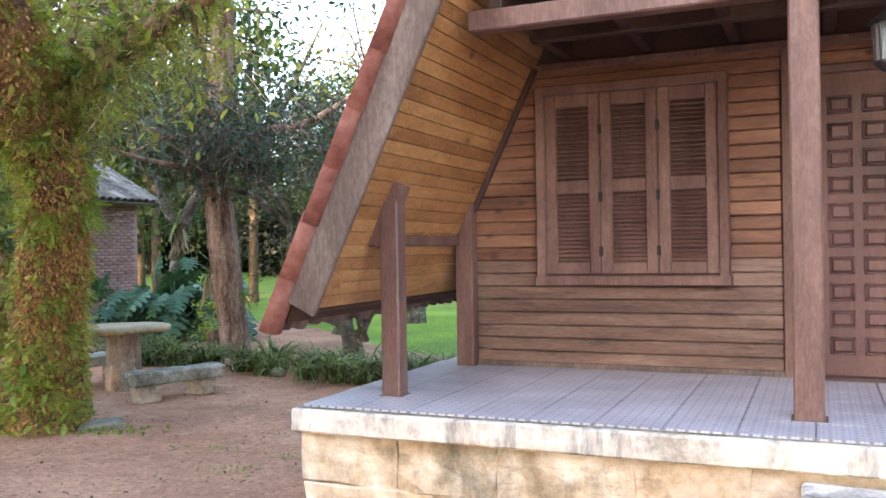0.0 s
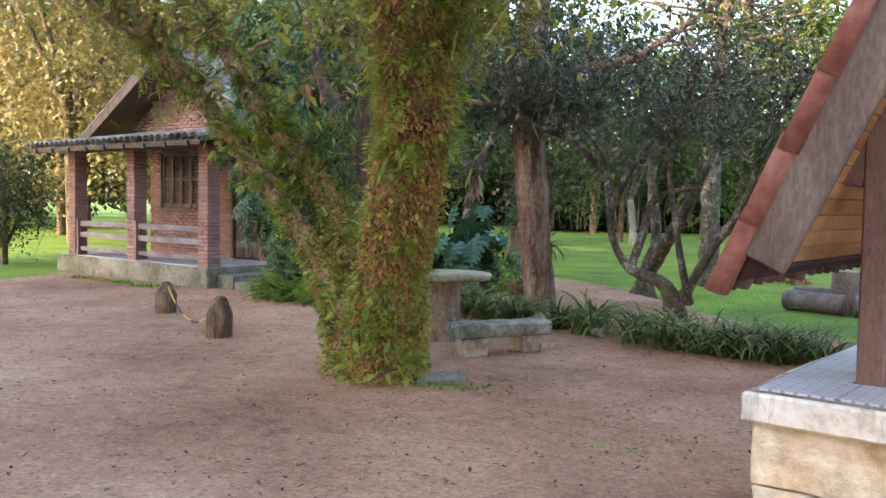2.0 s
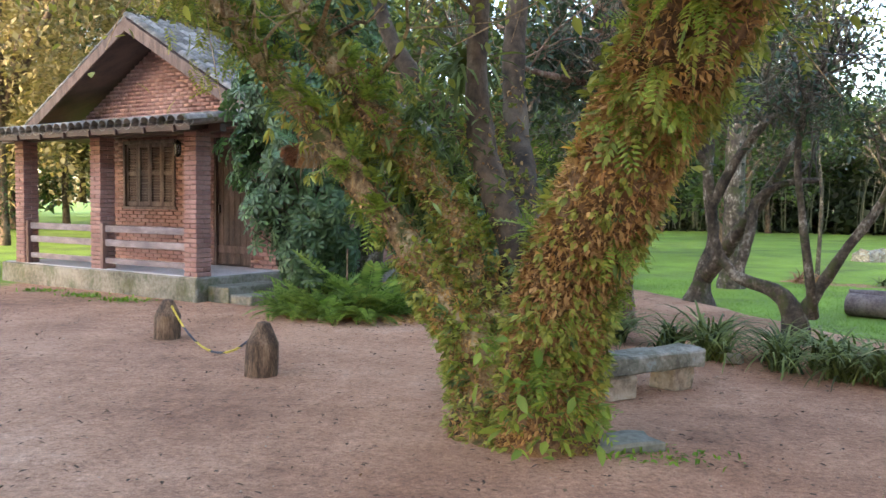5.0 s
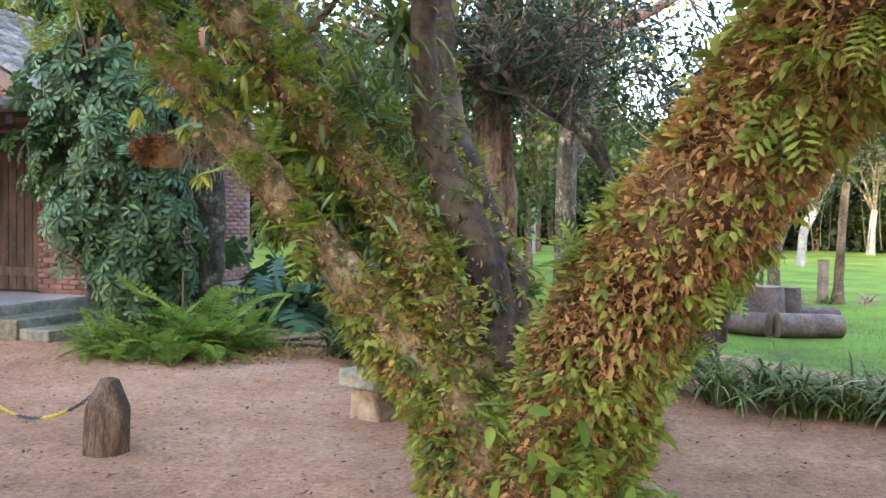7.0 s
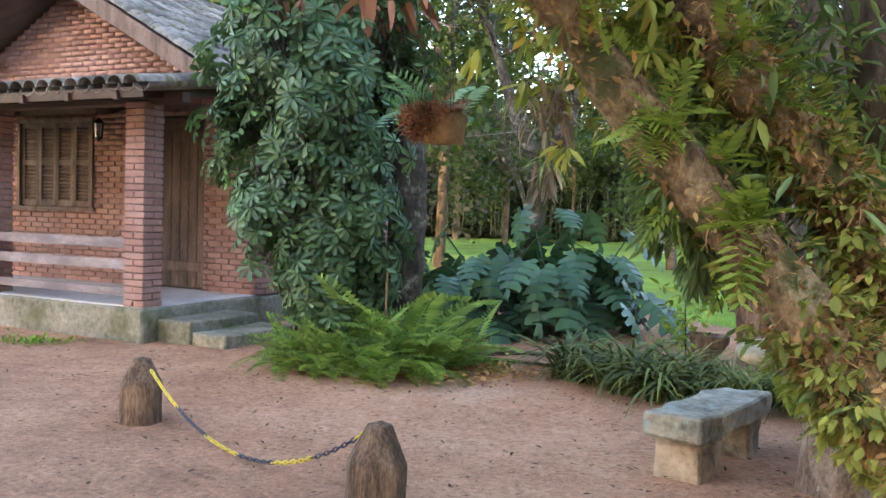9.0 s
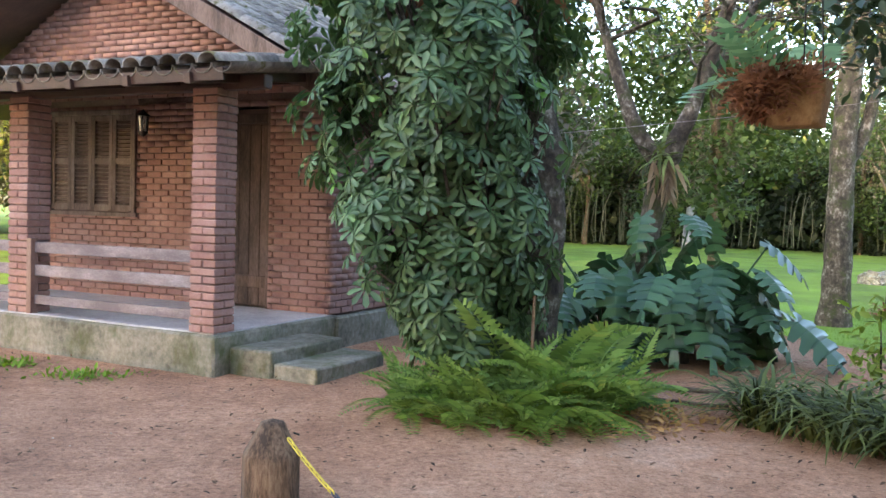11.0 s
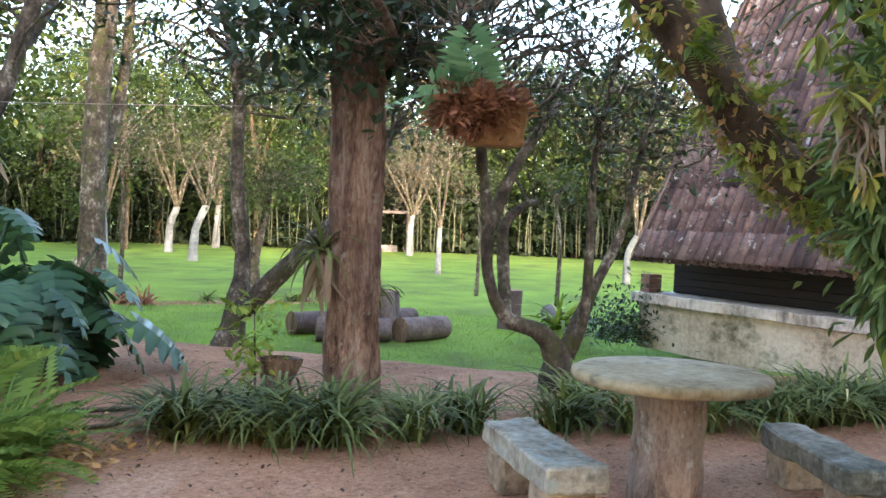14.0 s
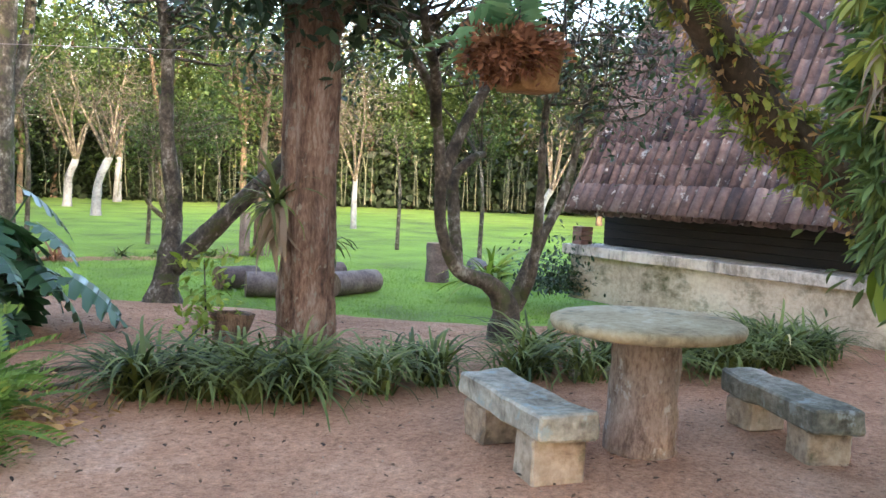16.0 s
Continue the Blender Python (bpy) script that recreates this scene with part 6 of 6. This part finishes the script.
def ivy_and_litter():
    global RNG
    RNG = np.random.default_rng(77)
    n = 1500
    p = np.column_stack([RNG.normal(0, 1, n) * 0.28, RNG.normal(0, 1, n) * 0.32, np.abs(RNG.normal(0, 0.3, n))])
    base = np.array(CAB @ Vector((-0.15, 9.75, 0)))
    ob = thing("ivy", "dark ivy heaped against the plinth corner", "ivy")
    part("leaves", raw("ivy", *plant(OVAL, p + base, rand_dir(n, -0.1), RNG.uniform(0.05, 0.11, n)), L_CANOPY), ob)
    # fallen leaves over the sand
    n = 8000
    pos = np.column_stack([RNG.uniform(-12, 3, n), RNG.uniform(-1.5, 15, n), np.full(n, 0.02)])
    m = (pos[:, 1] < np.interp(pos[:, 0], [-12, -2.5, -1, 0, 1.5, 3], [16, 16, 14, 11, 8, 6]))
    pos = pos[m]
    d = rand_dir(len(pos), 0.0, 0.15)
    thing("fallen_leaves", "scattered dry brown leaves and crumbs on the sand", "leaf litter", None, raw("litter", *plant(OVAL, pos, d, RNG.uniform(0.02, 0.055, len(pos)), 0.1), L_LITTER), "", "stuff")
    n = 500
    pos = np.column_stack([RNG.normal(-4.45, 0.3, n), RNG.normal(11.25, 0.3, n), RNG.uniform(0.01, 0.05, n)])
    thing("leaf_pile", "heap of dry grey leaves beside the ferns", "leaf litter", None, raw("litter", *plant(OVAL, pos, rand_dir(n, 0, 0.4), RNG.uniform(0.05, 0.1, n)), L_DRY), "", "stuff")
    # pebbles
    n = 1800
    pos = np.column_stack([RNG.uniform(-9, 2, n), RNG.uniform(-1, 12, n), np.full(n, 0.008)])
    thing("grit", "coarse pale grit lying on the sand", "grit", None, raw("grit", *plant(CHIP, pos, rand_dir(n, 0.1, 0.4), RNG.uniform(0.008, 0.022, n)), MAT_BLOCK), "", "stuff")
    # weeds in the sand
    for (x, y, k, s) in ((-0.75, 3.9, 60, 0.028), (-0.35, 4.3, 40, 0.028), (-2.05, 5.45, 120, 0.045), (-0.9, 4.6, 40, 0.025), (-8.9, 12.3, 160, 0.06), (-9.8, 12.8, 160, 0.06), (-10.8, 13.3, 120, 0.06)):
        pos = np.column_stack([RNG.normal(x, 0.18, k), RNG.normal(y, 0.1, k), np.full(k, 0.01)])
        thing("weed_patch", "thin patch of small green weeds in the sand", "weeds", None, raw("weeds", *plant(OVAL, pos, rand_dir(k, 0.6), RNG.uniform(0.6, 1.3, k) * s), L_GRASS), "", "stuff")
    # lawn blades where the lawn comes near
    n = 46000
    pos = np.column_stack([RNG.uniform(-2.5, 8, n), RNG.uniform(7, 22, n), np.zeros(n)])
    e = np.interp(pos[:, 0], [-6.0, -2.5, -1.0, -0.3, 0.8, 1.8, 2.3, 3.0, 4.0], [19.5, 17.6, 16.0, 14.9, 13.7, 12.3, 10.5, 8.5, 7.0]) + 0.3
    nz = np.array([noise.noise(Vector((x * 1.7, y * 1.7, 0))) for x, y in pos[:, :2]])
    pos = pos[(pos[:, 1] > e + 0.2 + nz * 1.6)]
    n = len(pos)
    q = np.clip((pos[:, 1] - np.interp(pos[:, 0], [-6.0, -2.5, -1.5, -1.1, -0.5, 0.0, 0.3, 1.5, 3.0], [19.5, 16.6, 15.3, 14.5, 13.1, 11.6, 10.4, 8.0, 7.0]) - 1.0) / 4.0, 0, 1)
    pos[:, 2] = -LAWN_DIP * q * q * (3 - 2 * q)
    thing("lawn_grass", "short mown lawn grass", "grass", None, raw("grass", *plant((np.array([(-0.07, 0, 0), (0.07, 0, 0), (0.03, 1, 0.2), (-0.03, 1, 0.2)]), np.array([(0, 1, 2, 3)])), pos, rand_dir(n, 1.3), RNG.uniform(0.02, 0.05, n)), L_GRASS), "", "stuff")
    # surface roots
    for k, pts in enumerate(([(-4.6, 11.6, 0), (-4.2, 11.75, 0.03), (-3.8, 11.65, 0.02), (-3.4, 11.8, -0.01)], [(-4.4, 12.2, 0), (-3.9, 12.25, 0.03), (-3.3, 12.0, 0.02), (-3.0, 12.2, -0.01)])):
        thing("surface_root", "thin dark root lying bare across the path", "root", None, raw("root", *tube(pts, [0.02, 0.022, 0.016, 0.008], 6, 20, 0.3)[:2], MAT_DARKBARK, True))
    thing("flat_stone", "flat mossy stone at the foot of the tree", "stone", pose(-2.22, 5.66, 0.02, 0, 0, 20), box(0.42, 0.3, 0.09, MAT_CONC, 0.02, 0.03, 4, 4))
    for k, (x, y, s) in enumerate(((-0.95, 8.75, 0.18), (-1.2, 8.95, 0.12))):
        thing("border_stone", "rough grey stone edging the lily border", "stone", pose(x, y, 0.05, 0, 0, k * 50), box(s, s * 0.7, s * 0.6, MAT_BENCH, 0.03, 0.04, k + 1, 3))


ivy_and_litter()

# cables across the yard
for name, label, pts in (("cable", "thin black cable slung between the trees", [(-2.0, 9.6, 3.35), (0.6, 9.4, 3.0), (4.5, 9.8, 3.6)]), ("cable", "thin pale wire slung from the branches to the cabin", [(-7.0, 14.6, 2.1), (-2.2, 11.0, 2.45), (1.2, 9.4, 3.1)])):
    thing(name, label, "cable", None, raw("cable", *tube(pts, [0.008 if "black" in label else 0.003], 5, 30, 0)[:2], MAT_BLACK if "black" in label else MAT_RAIL))


# ---- distance ----
def white_trunk(x, y, h, lean, seed, r_=0.28):
    g = random.Random(seed)
    top = (x + lean, y + g.uniform(-.3, .3), h)
    st = []
    for k in range(6):
        e = (top[0] + g.uniform(-2.2, 2.2), top[1] + g.uniform(-1.5, 1.5), h + g.uniform(2.0, 4.6))
        st.append(([(top[0], top[1], h - 0.15), tuple((Vector(top) + Vector(e)) / 2 + Vector((g.uniform(-.5, .5), 0, 0.3))), e], [r_ * 0.5, r_ * 0.28, r_ * 0.08], 6, 10, 0.1, 0))
    ob, _ = twig_tree("white_trunked_tree", "old tree with lime-washed trunk and bare pale twigs on the lawn", "tree", st, [((top[0], top[1], h + 2.8), (2.6, 2.2, 1.7), 1.0)], OVAL, MAT_GREYBARK, L_PALE, 70, 9, 0.13, 0.4, seed, group="white-trunked trees")
    part("washed_trunk", raw("stem", *tube([(x, y, -0.45), (x + lean * 0.3, y, h * 0.5), top], [r_ * 1.2, r_ * 0.92, r_ * 0.85], 12, 16, 0.12, 3.0, 0.2)[:2], MAT_WHITEBARK, True), ob, None, "lime-washed lower trunk")


for k, (x, y, h, ln, r_) in enumerate(((15.7, 37.4, 2.1, 0.3, 0.24), (12.0, 31.0, 2.1, 0.45, 0.22), (6.7, 28.1, 1.5, 0.05, 0.17), (29.8, 35.4, 2.2, -0.2, 0.27), (14.9, 22.5, 1.6, -0.05, 0.13), (27.2, 33.4, 2.2, 0.2, 0.22), (17.4, 17.2, 1.5, 0.15, 0.16), (4.5, 40.0, 2.2, 0.2, 0.25), (-1.5, 36.0, 2.0, -0.2, 0.22), (22.0, 42.0, 2.4, 0.2, 0.27))):
    x, y = over_lawn(x, y)
    white_trunk(x, y, h * 0.98, ln, 200 + k, r_ * 0.82)
for k, (x, y, h) in enumerate(((8.9, 17.0, 2.6), (5.2, 20.8, 3.0), (2.07, 20.3, 3.2), (10.5, 24.0, 2.8), (7.5, 14.2, 2.4))):
    x, y = over_lawn(x, y)
    twig_tree("sapling", "thin young tree planted in the lawn", "tree", [([(x, y, -0.4), (x + 0.05, y, h * 0.5), (x - 0.05, y + 0.1, h)], [0.06, 0.045, 0.02], 8, 14, 0.1, 0.2)], [((x, y, h + 0.2), (0.8, 0.8, 0.7), 1.0)], OVAL, MAT_GREYBARK, L_FAR, 14, 26, 0.10, 0.2, 300 + k, group="saplings on the lawn")


twig_tree("bushy_lawn_tree", "small dark-leaved tree with low forking stems on the lawn", "tree",
          [([(7.75, 23.10, -0.4), (7.75, 23.10, 0.5), (7.75 + 0.25, 23.10, 1.4), (7.75 + 0.45, 23.10, 2.6)], [0.17, 0.14, 0.10, 0.05], 10, 24, 0.2, 0.3),
           ([(7.75, 23.10, 0.4), (7.75 - 0.3, 23.10, 1.0), (7.75 - 0.5, 23.10, 2.2)], [0.09, 0.07, 0.03], 8, 18, 0.2, 0),
           ([(7.75, 23.10, 0.3), (7.75 - 0.5, 23.10 + 0.1, 0.7), (7.75 - 0.8, 23.10, 1.0)], [0.07, 0.05, 0.03], 8, 14, 0.2, 0)],
          [((7.75, 23.10, 2.4), (1.3, 1.1, 0.7), 0.6), ((7.75 + 0.8, 23.10, 2.9), (1.4, 1.2, 0.7), 0.4)], OVAL, MAT_GREYBARK, L_FAR, 80, 26, 0.11, 0.25, 331)
twig_tree("slender_lawn_tree", "slender brown-barked tree beside the flower bed", "tree",
          [([(7.68, 20.14, -0.4), (7.68 + 0.05, 20.14, 0.8), (7.68 + 0.12, 20.14, 2.2), (7.68 + 0.4, 20.14, 4.4)], [0.13, 0.10, 0.09, 0.04], 10, 26, 0.12, 0.4)],
          [((7.68 + 0.3, 20.14, 3.9), (1.8, 1.6, 1.0), 1.0)], OVAL, MAT_DARKBARK, L_FAR, 70, 26, 0.11, 0.28, 333)
lawn_post = thing("wooden_post", "short weathered wooden post in the flower bed", "post", pose(7.41, 20.28, -0.4))
part("shaft", box(0.19, 0.17, 1.05, MAT_LOG, 0.012, 0.015, 3, 4), lawn_post, pose(0, 0, 0.52))
part("cap", box(0.20, 0.18, 0.03, MAT_STUMP, 0.008), lawn_post, pose(0, 0, 1.06))
thing("lawn_rock", "low rounded grey rock on the lawn", "rock", pose(8.10, 31.14, -0.22, 0, 0, 20), box(1.1, 0.8, 0.55, MAT_BENCH, 0.12, 0.16, 5, 4))
for k, (dx, dy) in enumerate(((0.5, -0.3), (0.9, 0.2), (-0.9, 0.1), (1.4, 0.0), (1.1, -0.5))):
    bromeliad(7.68 + dx, 20.14 + dy, -0.32, 36, 0.42, "dry reddish bedding plant in the flower bed", 40 + k, L_HUSK, (0, 0, 0.1), 0.9)


def pergola():
    ob = thing("pergola", "small weathered timber pergola with a bench, white posts coloured dark for shade", "pergola", pose(38.5, 44.7, -0.32, 0, 0, -45))
    for x in (-1.6, 1.6):
        for y in (-1, 1):
            # white posts in a dark wood colour, which stands in for shade
            part("post", box(0.22, 0.22, 2.7, MAT_SHUTTER, 0.02), ob, pose(x, y, 1.35))
    for x in np.linspace(-2.2, 2.2, 10):
        part("slat", box(0.12, 3.0, 0.12, MAT_RAIL, 0.01), ob, pose(x, 0, 2.85))
    for y in (-1, 1):
        part("beam", box(4.6, 0.14, 0.18, MAT_RAIL, 0.01), ob, pose(0, y, 2.72))
    part("bench", box(1.6, 0.5, 0.45, MAT_RAIL, 0.02), ob, pose(0.2, 0, 0.22))


pergola()


def far_tree(name, label, x, y, h, w, seed, mat, leaf=0.46, clumps=70, per=52, low=0.15):
    g = random.Random(seed)
    st = [([(0, 0, -0.2), (g.uniform(-.2, .2), 0, h * 0.35), (g.uniform(-.5, .5), g.uniform(-.4, .4), h * 0.8)], [0.013 * h, 0.011 * h, 0.005 * h], 7, 10, 0.1, 0.3)]
    for k in range(4):
        a = g.uniform(0, 6.28)
        st.append(([(0, 0, h * 0.3), (math.cos(a) * w * 0.3, math.sin(a) * w * 0.3, h * 0.5), (math.cos(a) * w * 0.75, math.sin(a) * w * 0.75, h * 0.75)], [0.012 * h, 0.009 * h, 0.003 * h], 5, 7, 0.1, 0))
    ob, _ = twig_tree(name, label, "tree", st, [((0, 0, h * (0.55 + low / 2)), (w, w, h * (0.45 - low / 2)), 0.7), ((0, 0, h * 0.4), (w * 1.1, w * 1.1, h * 0.3), 0.3)], CHIP, MAT_DARKBARK, mat, clumps, per, leaf, 0.5, seed, CHIP, False, "woods round the park")
    ob.matrix_basis = pose(x, y, -0.3)
    return ob


def woods():
    g = random.Random(17)
    kinds = [far_tree("park_tree", "tall dark green tree at the park's edge", -3, 61, 16, 4.0, 401, L_FAR, 0.32, 95, 96), far_tree("park_tree", "broad olive tree at the park's edge", 5, 63, 12, 4.2, 402, L_FAR, 0.30, 90, 90), far_tree("park_tree", "golden tree at the park's edge, low sunlight put in its leaf colour", -24, 46, 14, 4.0, 403, L_GOLD, 0.25, 100, 120), far_tree("park_tree", "pale half-bare tree at the park's edge", 12, 62, 14, 3.8, 404, L_PALE, 0.26, 90, 40)]
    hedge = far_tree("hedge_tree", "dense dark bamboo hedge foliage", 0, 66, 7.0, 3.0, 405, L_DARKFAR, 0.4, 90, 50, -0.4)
    # an arc of woods round the lawn, seen from the yard
    for k in range(46):
        a = radians(-66 + k * 3.55 + g.uniform(-1, 1))
        R = g.uniform(55, 63) if k > 14 else g.uniform(38, 48)
        x, y = -4 + R * math.sin(a), 8 + R * math.cos(a)
        left = a < radians(-12)
        tall = 1.0 if left else 0.66 if a < radians(24) else 0.95
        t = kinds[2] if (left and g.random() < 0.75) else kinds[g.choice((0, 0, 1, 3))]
        copy_thing(t, pose(x, y, -0.3, 0, 0, g.uniform(0, 360)) @ Matrix.Diagonal((1, 1, tall, 1)))
        if a > radians(-14):
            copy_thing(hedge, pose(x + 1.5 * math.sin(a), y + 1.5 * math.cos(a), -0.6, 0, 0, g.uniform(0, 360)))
        R += 9
        copy_thing(kinds[g.choice((0, 1, 2, 3))], pose(-4 + R * math.sin(a + .03), 8 + R * math.cos(a + .03), 1.5, 0, 0, g.uniform(0, 360)) @ Matrix.Diagonal((1, 1, tall, 1)))
    # park trees on the near lawn and beside the cottage
    for x, y, t in ((-15, 30, 2), (-20, 26, 2), (-11.5, 28, 1), (-24, 31, 2), (-6.5, 24.5, 1), (-9.5, 34, 2), (-1, 47, 1), (8, 50, 0), (20, 47, 1), (-17, 38, 2), (33, 44, 0), (36, 22, 1), (33, 15, 0), (-4.5, 31, 3), (3.5, 33, 1)):
        copy_thing(kinds[t], pose(x, y, -0.25, 0, 0, g.uniform(0, 360)))
    # an added belt of trees, unseen behind the camera, that keeps the yard in shade
    for k in range(46):
        a = radians(186 + (k % 23) * 3.5)
        R = g.uniform(17, 21) if k < 23 else g.uniform(23, 28)
        copy_thing(kinds[0], pose(-3 + R * math.sin(a), 4 + R * math.cos(a), 0, 0, 0, g.uniform(0, 360)) @ Matrix.Diagonal((1, 1, 0.76, 1)))
    # closed belts of foliage behind the single trees
    gen = np.random.default_rng(91)
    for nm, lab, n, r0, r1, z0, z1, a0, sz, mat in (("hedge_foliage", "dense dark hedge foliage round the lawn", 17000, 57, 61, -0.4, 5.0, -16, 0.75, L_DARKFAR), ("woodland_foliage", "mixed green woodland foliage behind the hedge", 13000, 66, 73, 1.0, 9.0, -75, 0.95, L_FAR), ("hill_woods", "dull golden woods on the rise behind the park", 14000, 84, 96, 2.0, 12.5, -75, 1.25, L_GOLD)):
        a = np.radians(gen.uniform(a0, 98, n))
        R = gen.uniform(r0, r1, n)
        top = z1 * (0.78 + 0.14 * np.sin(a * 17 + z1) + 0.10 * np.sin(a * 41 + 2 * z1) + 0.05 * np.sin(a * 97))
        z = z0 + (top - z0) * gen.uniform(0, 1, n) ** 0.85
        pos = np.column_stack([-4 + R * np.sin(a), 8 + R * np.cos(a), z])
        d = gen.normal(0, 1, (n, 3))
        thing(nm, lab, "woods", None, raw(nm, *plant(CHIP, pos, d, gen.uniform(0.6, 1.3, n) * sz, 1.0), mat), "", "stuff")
    # bamboo culms in front of the hedge
    cul = []
    for k in range(260):
        a = radians(-14 + 105 * g.random())
        R = g.uniform(51, 55)
        x, y = -4 + R * math.sin(a), 8 + R * math.cos(a)
        cul.append(tube([(x, y, 0), (x + g.uniform(-.2, .2), y, 1.6), (x + g.uniform(-.5, .5), y, 3.4)], [0.03, 0.03, 0.015], 4, 4, 0)[:2])
    thing("bamboo_culms", "pale bamboo culms in front of a dark hedge", "bamboo", None, raw("culms", *join(cul), L_CULM), "", "stuff")


woods()


def round_bush(x, y, r_, h, label, seed, mat, fruit=0):
    g = random.Random(seed)
    st = [([(x, y, -0.05), (x + g.uniform(-.1, .1), y, h * 0.25), (x + g.uniform(-.2, .2), y, h * 0.5)], [0.09, 0.07, 0.05], 8, 10, 0.2, 0.3)]
    for k in range(6):
        a = g.uniform(0, 6.28)
        st.append(([(x, y, h * 0.12), (x + math.cos(a) * r_ * 0.4, y + math.sin(a) * r_ * 0.4, h * 0.4), (x + math.cos(a) * r_ * 0.8, y + math.sin(a) * r_ * 0.8, h * 0.8)], [0.05, 0.035, 0.015], 6, 10, 0.1, 0))
    ob, _ = twig_tree("bush", label, "bush", st, [((x, y, h * 0.6), (r_, r_, h * 0.42), 1.0)], OVAL, MAT_DARKBARK, mat, 120, 40, 0.10, 0.22, seed)
    if fruit:
        for k in range(fruit):
            a, b = g.uniform(0, 6.28), g.uniform(-.4, 1)
            bm = bmesh.new()
            bmesh.ops.create_icosphere(bm, subdivisions=2, radius=0.06)
            for v in bm.verts:
                v.co.z *= 0.92
            me = bpy.data.meshes.new("orange")
            bm.to_mesh(me)
            bm.free()
            me.materials.append(MAT_YELLOW)
            part("fruit", me, ob, pose(x + math.cos(a) * r_ * 0.9, y + math.sin(a) * r_ * 0.9, h * (0.6 + 0.35 * b)))


round_bush(-14.6, 15.8, 1.25, 2.9, "rounded fine-leaved grey-green bush beside the cottage", 501, L_FAR)
round_bush(-12.6, 21.5, 1.5, 5.2, "orange tree with a few bright fruits behind the cottage", 502, L_OLIVE, 7)
round_bush(-11.2, 18.5, 0.8, 1.6, "low dark bush behind the porch", 503, L_FAR)
